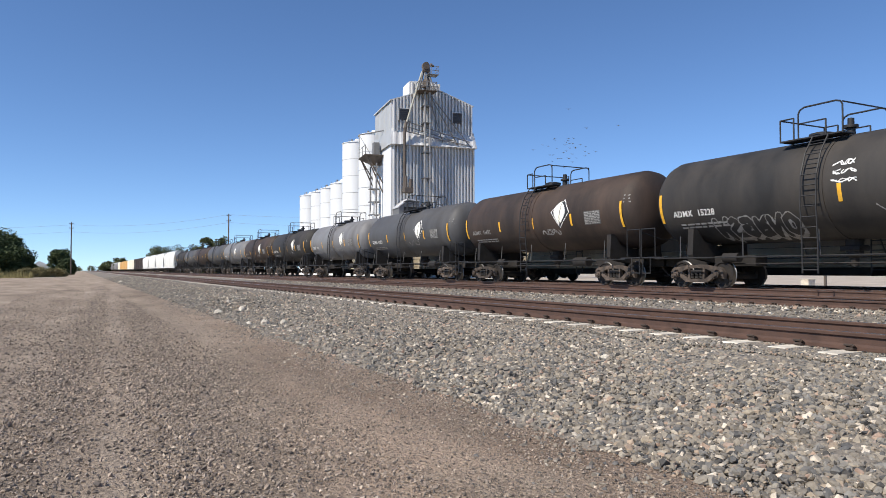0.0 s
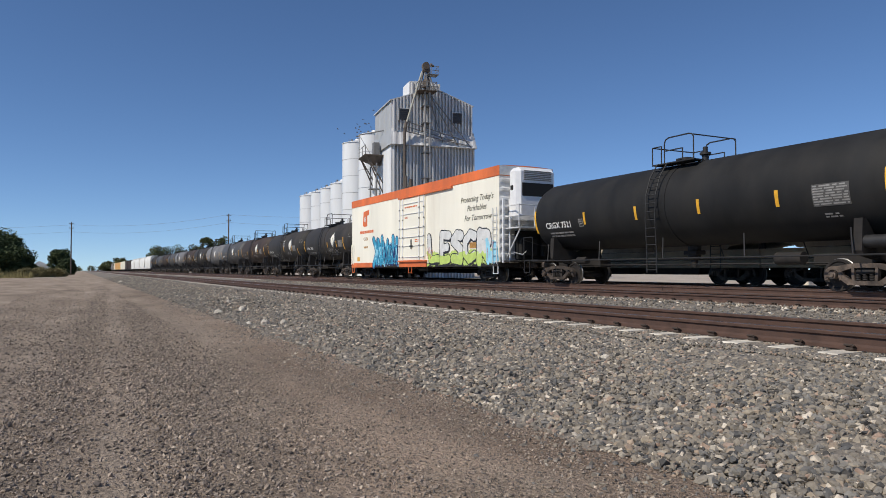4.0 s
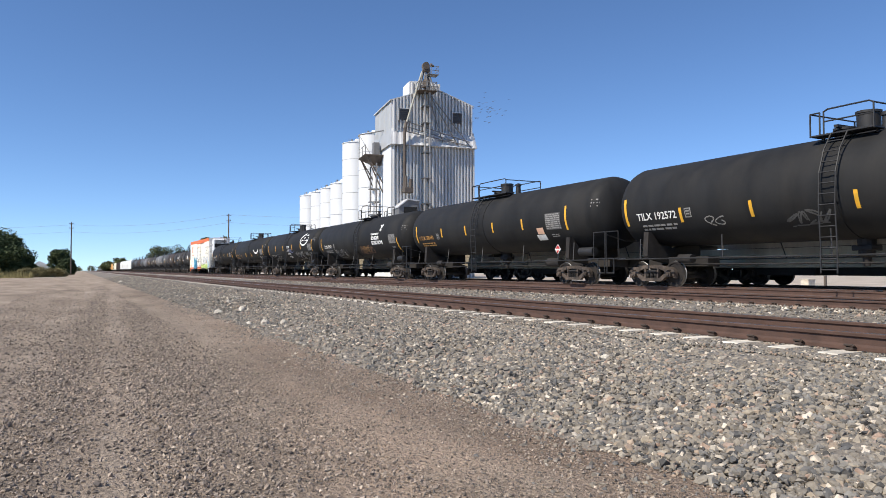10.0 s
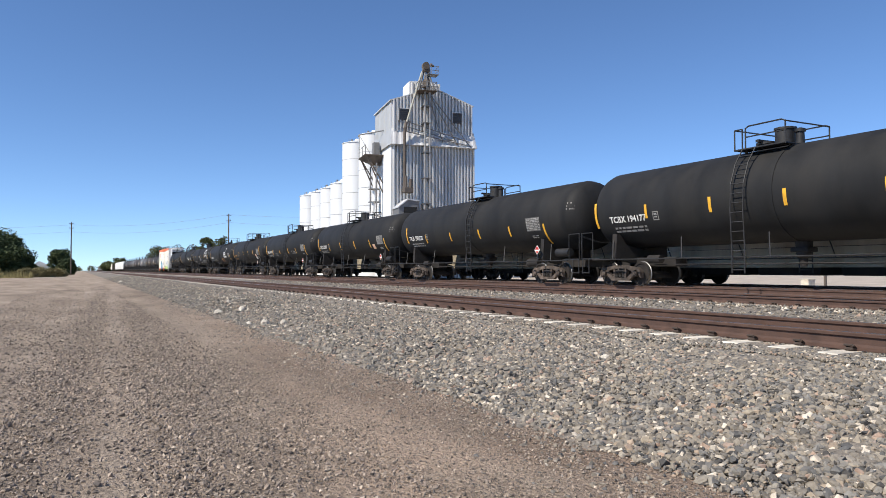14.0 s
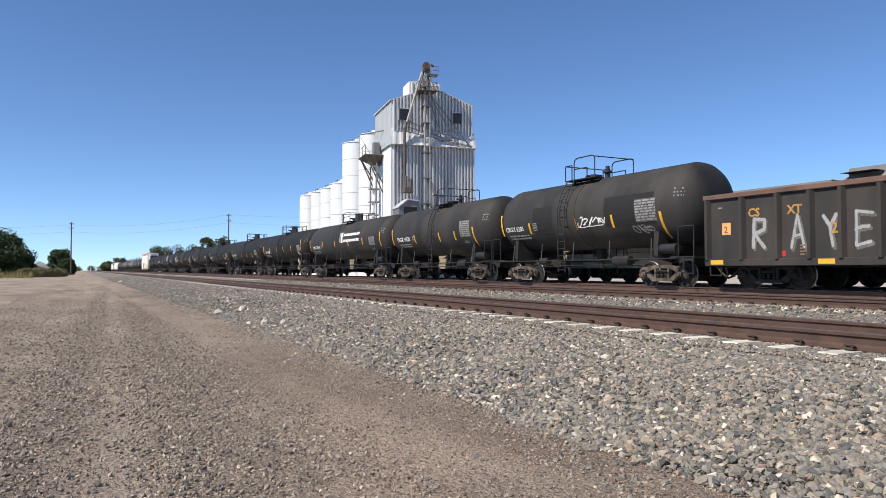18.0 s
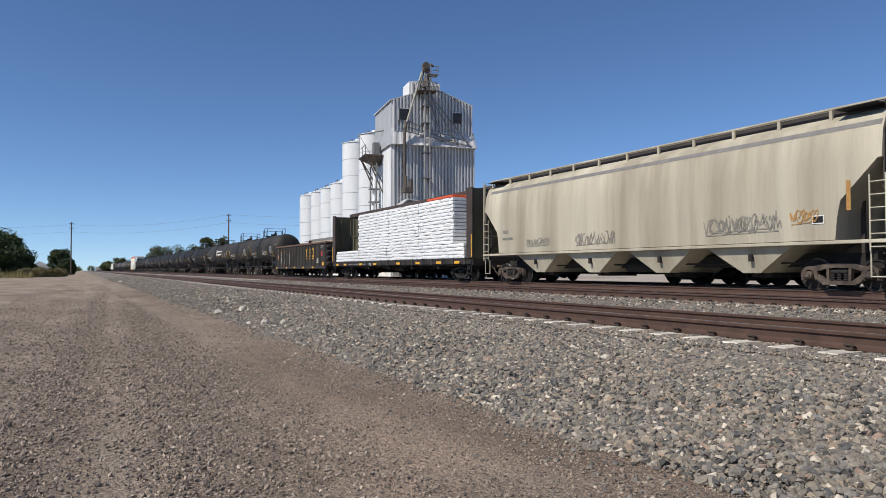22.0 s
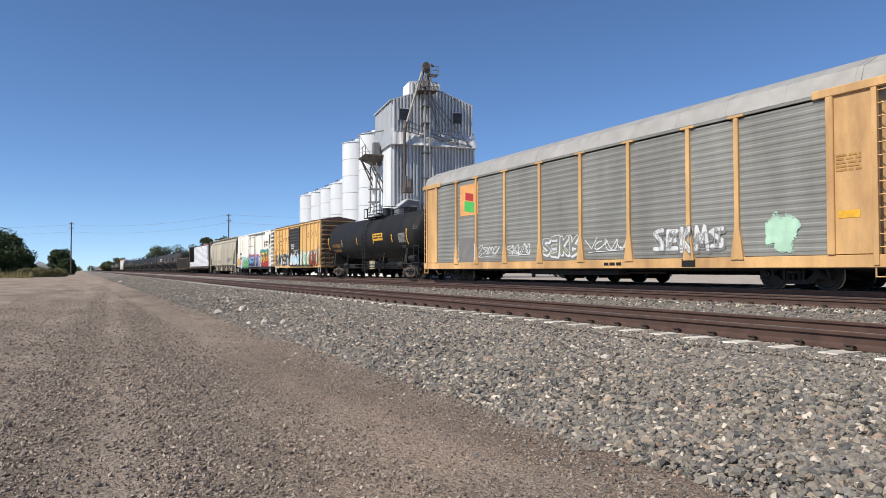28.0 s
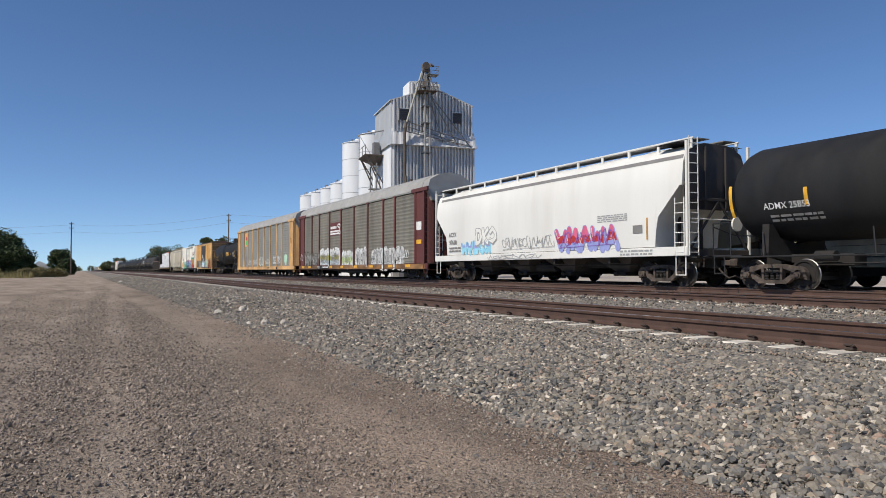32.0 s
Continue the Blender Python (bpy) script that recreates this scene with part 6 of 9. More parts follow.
def centerbeam():
    """A bulkhead flat car with white-wrapped lumber."""
    car = car_thing("lumber_car", "dark bulkhead flat car loaded with white-wrapped lumber", "flat car", -263.4, -286.4)
    L, x = 11.5, 1.5
    deck = 1.22
    part("deck", Mesh().box(-x, x, -L, L, 0.85, deck, 0.02).box(-x - 0.06, x + 0.06, -L + 0.1, L - 0.1, 0.92, 1.12, 0.01), M["under"], car)
    for s in (-1, 1):
        y = s * (L - 0.06)
        b = part("bulkhead", Mesh().box(-x, x, y - 0.05, y + 0.05, deck, 4.95, 0.01), M["olive"], car, "tall olive-brown bulkhead")
        for px in (-x, x):
            part("bulkhead_post", Mesh().box(px - 0.06, px + 0.06, s * L - s * 0.62, s * L, deck, 5.0, 0.02), M["darkbrown"], b)
        for px in (-0.8, 0, 0.8):
            part("bulkhead_rib", Mesh().box(px - 0.06, px + 0.06, s * L - s * 0.2, s * L - s * 0.1, deck, 4.7, 0.01), M["olive"], b)
    part("center_beam", Mesh().box(-0.2, 0.2, -L + 0.3, L - 0.3, 4.88, 5.16, 0.02), M["darkbrown"], car, "dark centre beam along the top")
    for i in range(14):
        y = L - 0.9 - i * (2 * L - 1.8) / 13
        part("center_post", Mesh().box(-0.1, 0.1, y - 0.12, y + 0.12, deck, 4.87, 0.02), M["olive"], car)
    for s in (-1, 1):
        part("center_panel", Mesh().box(-0.03, 0.03, s * (L - 5.15), s * (L - 0.6), deck, 4.86, 0.01), M["olive"], car, "olive steel web panel")
        for i in range(5):
            yy = s * (L - 1.2 - i * 1.0)
            part("panel_rib", Mesh().box(-0.16, 0.16, yy - 0.05, yy + 0.05, deck, 4.5, 0.01), M["olive"], car)
        for z in (2.2, 3.3):
            part("panel_rail", Mesh().box(-0.14, 0.14, s * (L - 5.15), s * (L - 0.6), z - 0.05, z + 0.05, 0.01), M["olive"], car)
    rng = random.Random(12)

    def bundle(y0, y1, z0, z1, side=-1, material="wrap"):
        m = Mesh()
        k = max(2, int((y0 - y1) / 0.35))
        x0, x1 = side * 0.18, side * 1.46
        rows = []
        for j in range(k + 1):
            y = y0 - (y0 - y1) * j / k
            d, e = rng.uniform(-0.02, 0.02), rng.uniform(-0.012, 0.012)
            rows.append([(x0, y, z0), (x1 + d, y, z0 + 0.5 * e), (x1 + d + rng.uniform(-0.03, 0.015), y, (z0 + z1) / 2), (x1 + e, y, z1 - 0.012 + e), (x0, y, z1 - 0.006)])
        n = 5
        v = [p for r in rows for p in r]
        f = [(a * n + i, a * n + (i + 1) % n, (a + 1) * n + (i + 1) % n, (a + 1) * n + i) for a in range(k) for i in range(n)]
        m.add(v, f + [tuple(range(n)), tuple(range(k * n, k * n + n))])
        b = part("lumber_pack", m, M[material], car, "white plastic-wrapped lumber bundle")
        if side > 0:
            return
        part("bundle_end_fold", Mesh().box(x0 * 1.2, x1 * 0.96, y1 - 0.012, y1 - 0.002, z0 + 0.02, z1 - 0.02), M["wrap"], b)
        q = Mesh()
        for j in range(int((y0 - y1) / 0.9)):
            y = y0 - rng.uniform(0.2, 0.8) - j * 0.9
            q.box(x1, x1 + side * 0.014, y - 0.06, y + 0.06, z0 + 0.03, z0 + 0.055)
        tagged(part("wrap_mark", q, M["g_grey"], b), kind="stuff")
        part("dunnage", Mesh().box(x0, x1 - side * 0.02, y0 - 0.3, y1 + 0.3, z0 - 0.036, z0 - 0.004), M["seam"], b)

    for side in (-1, 1):
        z = deck + 0.05
        tiers = [(z + 0.2015 * i, 0.18) for i in range(17)]
        for i, (a, h) in enumerate(tiers):
            if i < 4:
                pieces = ((10.75, 5.7), (5.6, 0.4), (0.3, -5.2), (-5.3, -10.4))
            else:
                pieces = ((5.75, 0.1), (0.02, -4.6), (-4.7, -9.2))
            for y0, y1 in pieces:
                bundle(y0 + rng.uniform(-0.16, 0.12) * (y0 in (5.75, 10.75)) + rng.uniform(-0.02, 0.0), y1 - 0.05 + rng.uniform(0.0, 0.02), a, a + h, side)
    m = Mesh().box(-1.47, -0.15, -9.1, -5.9, deck + 3.46, deck + 3.6, 0.03)
    part("red_wrap", m, M["wraped"], car, "torn red wrapping on the top bundle")
    rows = [(5.95 + 0.18 * i, -0.5 - 0.12 * (i % 3), 4.86 - 0.13 * ((i * 7) % 5)) for i in range(9)]
    m = Mesh()
    for (ya, xa, za), (yb, xb, zb) in zip(rows, rows[1:]):
        m.add([(xa, ya, 4.9), (xb, yb, 4.9), (xb, yb, zb), (xa, ya, za)], [(0, 1, 2, 3)])
    part("torn_wrap", m, M["seam"], car, "torn dark wrapping hanging from the beam")
    for i in range(17):
        y = L - 0.9 - i * 1.33
        part("stake_pocket", Mesh().box(-x - 0.1, -x - 0.062, y - 0.09, y + 0.09, 0.9, 1.26, 0.01), M["soot_shade"], car)
    bars(car, flat_skin(-x - 0.062), 7.6, 4.0, 0.97, 1.07, 1, M["dull"], rng, "stencil")
    for y in (10.4, 8.6, 5.2, 2.4, -1.6, -4.6, -7.4, -9.6):
        part("reflector", patch(Mesh(), flat_skin(-x - 0.102), y, y - 0.6, 0.95, 1.09), M["yellow"], car, "yellow reflector strip")
    part("post_reflector", Mesh().box(-x - 0.068, -x - 0.06, L - 0.1, L - 0.02, 1.3, 2.5), M["yellow"], car)
    part("post_reflector", Mesh().box(-x - 0.068, -x - 0.06, -L + 0.02, -L + 0.1, 1.3, 2.5), M["yellow"], car)
    sk = flat_skin(-0.03)
    bars(car, sk, 9.0, 7.8, 3.0, 3.35, 2, M["white"], rng)
    scrawl(car, sk, 8.6, 8.0, 3.4, 4.0, 1, M["white"], 3, 0.12)
    write(car, flat_skin(-x - 0.07), "9222", 3.3, 0.93, 0.2, M["white"])
    for y in (L - 0.4, -L + 0.4):
        steps(car, y, -x + 0.02, 0.9)
    undercarriage(car, L, 2.1, 0.86)
    return car


def covered_hopper(front, rear, paint, label, group="cars of the freight train", train=0, bays=4, z1=4.55, plain=False, stripe=False, frame_paint=None, light=False, bay_x=0.55, sill=0.32, cut=2.1):
    """A covered hopper car with curved sides, slope-sheet ends and outlet bays."""
    car = car_thing("covered_hopper", label, "hopper car", front, rear, group, train)
    L = (front - rear) / 2
    fp = frame_paint or paint
    half = [(0.55, 4.72), (1.0, 4.62), (1.36, 4.4), (1.52, 4.0), (1.6, 3.2), (1.6, 2.2), (1.58, 1.42)]
    half = [(a, b + z1 - 4.55) for a, b in half[:-2]] + half[-2:]

    def outline(y):
        k = abs(y) - (L - 1.5)
        zmin = float(np.interp(k, (0, 0.06, 0.16, 1.2), (1.42, 1.42 + 0.28 * cut, 1.42 + 0.5 * cut, 1.42 + cut)))
        left = [(-a, max(b, zmin)) for a, b in half]
        right = [(a, max(b, zmin)) for a, b in half][::-1]
        return left + right

    ys = [-L + 0.2, -L + 0.3, -L + 0.8, -L + 1.34, -L + 1.44, -L + 1.5]
    ys = ys + [0] + [-q for q in ys[::-1]]
    part("body", loft(Mesh(), ys, outline), M[paint], car, smooth=35)
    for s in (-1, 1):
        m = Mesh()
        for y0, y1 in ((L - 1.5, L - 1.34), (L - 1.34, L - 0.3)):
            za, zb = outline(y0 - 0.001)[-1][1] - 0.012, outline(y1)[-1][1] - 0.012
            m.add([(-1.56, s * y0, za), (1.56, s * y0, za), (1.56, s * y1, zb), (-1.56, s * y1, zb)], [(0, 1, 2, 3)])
        # black plate under the slope: its recessed shade is painted in, with the grime
        part("slope_sheet", m, M["shadowy"], car, "black slope sheet with shade and grime in its colour")
    m = Mesh()
    for s in (-1, 1):
        m.box(s * 1.50, s * 1.6, -L, L, 1.40 - sill, 1.40, 0.015)
    part("side_sill", m, M[paint], car)
    span = 2 * L - 5.2
    for i in range(bays):
        y = span / 2 - (i + 0.5) * span / bays
        w = span / bays * 0.46
        v = [(a * 1.45, y + b * w, 1.42) for a, b in ((-1, -1), (1, -1), (1, 1), (-1, 1))] + [(a * bay_x, y + b * (0.8 * w if train else 0.32), 0.40 if train else 0.50) for a, b in ((-1, -1), (1, -1), (1, 1), (-1, 1))]
        # bays of the white car are dark: dirt and underside shade in one colour
        bay = part("outlet_bay", Mesh().add(v, [(0, 1, 5, 4), (1, 2, 6, 5), (2, 3, 7, 6), (3, 0, 4, 7), (4, 5, 6, 7), (0, 1, 2, 3)]), M["under" if train else "soot_shade" if paint == "hopwhite" else paint], car, "sloped discharge bay")
        if not plain:
            part("outlet_gate", Mesh().box(-0.75, 0.75, y - 0.36, y + 0.36, 0.36, 0.52, 0.02).rod((-0.9, y, 0.44), (-0.7, y, 0.44), 0.06, 8), M["under"], bay)
    if not plain:
        for s in (-1, 1):
            y = s * (L - 0.04)
            # sheet added to darken the end: grime plus shade held in the colour
            part("end_sheet", loft(Mesh(), [s * (L - 0.22), s * (L - 0.17)], lambda q: [(-a + 0.04, b - 0.01) for a, b in half[:4]] + [(-1.54, 2.7), (1.54, 2.7)] + [(a - 0.04, b - 0.01) for a, b in half[:4]][::-1]), M["soot_shade"], car, "dark end sheet with soot and shade in its colour")
            for px in (-0.5, 0.5):
                part("end_stiffener", Mesh().box(px - 0.05, px + 0.05, s * (L - 0.17), s * (L - 0.1), 2.7, z1 + 0.05, 0.01), M["soot_shade"], car)
            for px in (-1.52, 1.52):
                part("corner_post", Mesh().box(px - 0.05, px + 0.05, y - 0.05, y + 0.05, 1.08, z1 + 0.15, 0.01), M[fp], car)
            part("end_frame", Mesh().box(-1.47, 1.47, y - 0.04, y + 0.04, 1.08, 1.3, 0.01).box(-1.47, 1.47, y - 0.03, y + 0.03, 3.0, 3.1, 0.01).prism([(-1.47, 1.3), (-1.37, 1.3), (0.05, 3.0), (-0.05, 3.0)], "y", y - 0.03, y + 0.03).prism([(1.47, 1.3), (1.37, 1.3), (-0.05, 3.0), (0.05, 3.0)], "y", y - 0.03, y + 0.03), M["soot_shade"], car)
            part("end_platform", Mesh().box(-1.4, 1.4, y - 0.3, y + 0.3, 1.0, 1.05), M["under"], car)
            for px in (-0.55, 0.55):
                part("end_brace", Mesh().box(px - 0.05, px + 0.05, y - s * 1.3 - 0.05, y - s * 1.3 + 0.05, 1.05, 2.9, 0.01), M["soot_shade"], car)
            side_ladder(car, y - s * 0.28, 1.1, 3.1, fp, -1.6)
            side_ladder(car, y + s * 0.08, 1.1, z1 + 0.3, fp, -1.3, "x")
            steps(car, y - s * 0.3, -1.52, 1.1, fp)
            part("handrail", Mesh().rod((-1.5, y + s * 0.07, 2.35), (1.5, y + s * 0.07, 2.35), 0.02), M[fp], car)
        for s in (-1, 1):
            m = Mesh().box(s * 1.08, s * 1.16, -L + 0.1, L - 0.1, z1 + 0.27, z1 + 0.33, 0.01)
            part("roof_rail", m, M[fp], car, "running-board rail along the roof edge")
            k = 13
            for i in range(k):
                y = -L + 0.2 + i * (2 * L - 0.4) / (k - 1)
                part("rail_post", Mesh().box(s * 1.09, s * 1.15, y - 0.05, y + 0.05, z1 - 0.05, z1 + 0.29), M[fp], car)
        part("running_board", Mesh().box(-0.95, -0.35, -L + 0.1, L - 0.1, z1 + 0.28, z1 + 0.31).box(0.35, 0.95, -L + 0.1, L - 0.1, z1 + 0.28, z1 + 0.31), M["stripe"], car)
        if frame_paint:
            for s in (-1, 1):
                # added dark strip, it paints the shaded gap beneath the running board
                part("board_support", Mesh().box(s * 0.9, s * 0.94, -L + 0.12, L - 0.12, z1 + 0.02, z1 + 0.275), M["soot_shade"], car, "dark strip added as shade in the gap under the running board")
        part("brake_wheel", Mesh().rod((0.6, -L - 0.25, 2.2), (0.6, -L - 0.18, 2.2), 0.25, 14), M[fp], car)
        for i in range(5):
            y = -L + 2 + i * (2 * L - 4) / 4
            part("roof_hatch", Mesh().box(-0.3, 0.3, y - 1.2, y + 1.2, z1 + 0.16, z1 + 0.27, 0.03), M[paint], car)
        # a stripe on the white car; on the grey car it paints the eave's shade
        if stripe:
            m = Mesh()
            sk = lambda y, z, off: (-float(np.interp(z, [p[1] for p in half[::-1]], [p[0] for p in half[::-1]])) - off, y, z)
            patch(m, sk, L - 0.6, -L + 0.25, z1 - 0.42, z1 - 0.28, 0.008, 2)
            part("grey_stripe", m, M["stripe"], car, "long grey band under the roof, stripe and painted eave shade")
    else:
        part("running_board", Mesh().box(-0.95, 0.95, -L + 0.3, L - 0.3, z1 + 0.3, z1 + 0.36).box(-1.0, -0.95, -L + 0.3, L - 0.3, z1, z1 + 0.34), M["lightsteel" if train == 0 else "stripe"], car)
        for s in (-1, 1):
            for px in (-1.45, 1.45):
                part("corner_post", Mesh().box(px - 0.07, px + 0.07, s * (L - 0.1), s * L, 1.0, z1 - 0.1, 0.01), M[fp], car)
    if light:
        for s in (-1, 1):
            add_truck(car, s * (L - 1.75))
        part("center_sill", Mesh().box(-0.35, 0.35, -L - 0.4, L + 0.4, 0.7, 1.05), M["under"], car)
    else:
        undercarriage(car, L, 1.75, 1.08)
    return car, L


def autorack(front, rear, paint, label, posts, end_w=1.75):
    car = car_thing("autorack_car", label, "autorack car", front, rear)
    L, x = (front - rear) / 2, 1.56
    z0, z1 = 1.02, 5.48
    part("deck", Mesh().box(-1.5, 1.5, -L, L, 0.62, 1.0, 0.02), M["under"], car)
    part("side_sill", Mesh().box(-x - 0.02, -x + 0.06, -L + 0.1, L - 0.1, 0.66, 1.0, 0.01).box(x - 0.06, x + 0.02, -L + 0.1, L - 0.1, 0.66, 1.0, 0.01), M[paint], car, "painted side sill")
    for s in (-1, 1):
        a, b = s * (L - end_w), s * L
        part("end_panel", Mesh().box(x - 0.05, x, a, b - s * 0.55, z0, z1, 0.01), M[paint], car, "painted end panel")
        e = part("end_panel", Mesh().box(-x, -x + 0.05, a, b - s * 0.55, z0, z1, 0.01), M[paint], car, "painted end panel")
        part("end_post", Mesh().box(-x - 0.06, -x + 0.06, b - s * 0.6, b - s * 0.45, z0 - 0.3, z1, 0.01), M[paint], e)
        part("end_post", Mesh().box(-x - 0.07, -x + 0.05, a - 0.11, a + 0.11, z0 - 0.02, z1, 0.02), M[paint], e)
        part("end_header", Mesh().box(-x - 0.08, -x + 0.05, a - s * 0.5, b, z1 - 0.12, z1 + 0.12, 0.02), M[paint], e)
        side_ladder(car, b - s * 0.3, 0.75, z1 + 0.1, paint, -x + 0.02)
        part("end_sill", Mesh().box(-1.5, 1.5, b - s * 0.3, b, 0.62, 0.98, 0.01), M[paint], car)
        d = Mesh()
        rows = []
        for z in (z0, 3.0, 4.6, 5.55):
            rows.append([(1.45 * math.sin(radians(q)), b - s * (0.62 - 0.42 * math.cos(radians(q))), z) for q in range(-90, 91, 15)])
        d.sheet(rows)
        part("end_door", d, M[paint], car, "curved painted end door", smooth=40)
        for q in (-45, 0, 45):
            px, py = 1.47 * math.sin(radians(q)), b - s * (0.60 - 0.44 * math.cos(radians(q)))
            part("door_seam", Mesh().box(px - 0.03, px + 0.03, py - 0.03, py + 0.03, z0, 5.5), M[paint], car)
        part("end_hood", loft(Mesh(), [b - s * 0.1, b - s * 1.2], lambda q: [(-x + 0.03, z1 + 0.05), (-1.35, z1 + 0.57), (-0.7, z1 + 0.93), (0, z1 + 1.05), (0.7, z1 + 0.93), (1.35, z1 + 0.57), (x - 0.03, z1 + 0.05), (1.2, z1 - 0.7), (-1.2, z1 - 0.7)]), M["roofgalv"], car, "galvanised end hood")
        steps(car, b - s * 0.35, -x + 0.02, 0.9, paint)
    part("roof", loft(Mesh(), [-L + 0.9, L - 0.9], lambda q: [(-x - 0.03, z1 + 0.02), (-x + 0.02, z1 + 0.12), (-1.36, z1 + 0.58), (-0.7, z1 + 0.94), (0, z1 + 1.06), (0.7, z1 + 0.94), (1.36, z1 + 0.58), (x - 0.02, z1 + 0.12), (x + 0.03, z1 + 0.02)]), M["roofgalv"], car, "galvanised arched roof", smooth=30)
    k = 13
    for i in range(k):
        y = -L + 1.1 + i * (2 * L - 2.2) / (k - 1)
        part("roof_rib", loft(Mesh(), [y - 0.03, y + 0.03], lambda q: [(-x - 0.035, z1 + 0.024), (-x + 0.014, z1 + 0.124), (-1.366, z1 + 0.586), (-0.7, z1 + 0.947), (0, z1 + 1.067), (0.7, z1 + 0.947), (1.366, z1 + 0.586), (x - 0.014, z1 + 0.124), (x + 0.035, z1 + 0.024), (0, z1 + 0.3)]), M["roofgalv"], car)
    part("top_rail", Mesh().box(-x - 0.03, -x + 0.05, -L + end_w, L - end_w, z1 - 0.08, z1 + 0.015, 0.01).box(x - 0.05, x + 0.03, -L + end_w, L - end_w, z1 - 0.08, z1 + 0.015, 0.01), M["galv"], car)
    edges = [L - end_w, *posts, -L + end_w]
    for y in posts:
        for s in (-1, 1):
            sx = s * (x + 0.01)
            m = Mesh().box(sx - 0.06, sx + 0.06, y - 0.085, y + 0.085, z0 - 0.1, z1 - 0.05, 0.015)
            if paint == "rackyellow":
                m.box(sx - 0.07, sx + 0.07, y - 0.3, y + 0.3, z1 - 0.1, z1 - 0.02, 0.01)
                m.prism([(y - 0.24, z0 - 0.1), (y + 0.24, z0 - 0.1), (y + 0.09, z0 + 0.9), (y - 0.09, z0 + 0.9)], "x", sx - 0.05, sx + 0.05)
            else:
                m.box(sx - 0.05, sx + 0.05, y - 0.25, y + 0.25, z1 - 0.12, z1 - 0.04)
            part("side_post", m, M[paint], car)
    for a, b in zip(edges, edges[1:]):
        for s in (-1, 1):
            rows, n = [], 19
            h = (z1 - 0.1 - z0) / n
            for i in range(n):
                z = z0 + i * h
                for q, d in ((0.0, 0), (0.4, 0.004), (0.55, 0.017), (0.85, 0.017)):
                    rows.append([(s * (x - 0.03 + d), y, z + q * h) for y in (a - 0.05, b + 0.05)])
            part("side_panel", Mesh().sheet(rows), M["galv" if paint == "rackyellow" else "galvpale"], car, "corrugated galvanised side screen")
    for s in (-1, 1):
        add_truck(car, s * (L - 3.3))
    add_couplers(car, L - 0.05)
    part("center_sill", Mesh().box(-0.35, 0.35, -L, L, 0.55, 0.72), M["under"], car)
    part("brake_gear", Mesh().box(-1.2, -0.6, -3, 3, 0.4, 0.6, 0.02).rod((-0.7, -5, 0.5), (-0.7, 5, 0.5), 0.04), M["under"], car)
    return car, L


def plain_boxcar(front, rear, paint, label, train=0, group="cars of the freight train", z1=4.6):
    car = car_thing("box_car", label, "box car", front, rear, group, train)
    L, x = (front - rear) / 2, 1.55
    part("body", Mesh().box(-x, x, -L, L, 0.95, z1, 0.03), M[paint], car)
    part("roof", loft(Mesh(), [-L, L], lambda y: [(-x - 0.04, z1), (-x - 0.04, z1 + 0.08), (0, z1 + 0.3), (x + 0.04, z1 + 0.08), (x + 0.04, z1)]), M[paint], car)
    part("door", Mesh().box(-x - 0.08, -x - 0.003, -1.6, 1.6, 1.1, z1 - 0.15, 0.02), M[paint], car)
    for i in range(10):
        y = L - 0.3 - i * (2 * L - 0.6) / 9
        if abs(y) > 1.7:
            part("side_post", Mesh().box(-x - 0.06, -x, y - 0.06, y + 0.06, 1.0, z1 - 0.05), M[paint], car)
    for s in (-1, 1):
        add_truck(car, s * (L - 2))
    part("center_sill", Mesh().box(-0.35, 0.35, -L - 0.4, L + 0.4, 0.7, 0.95), M["under"], car)
    return car


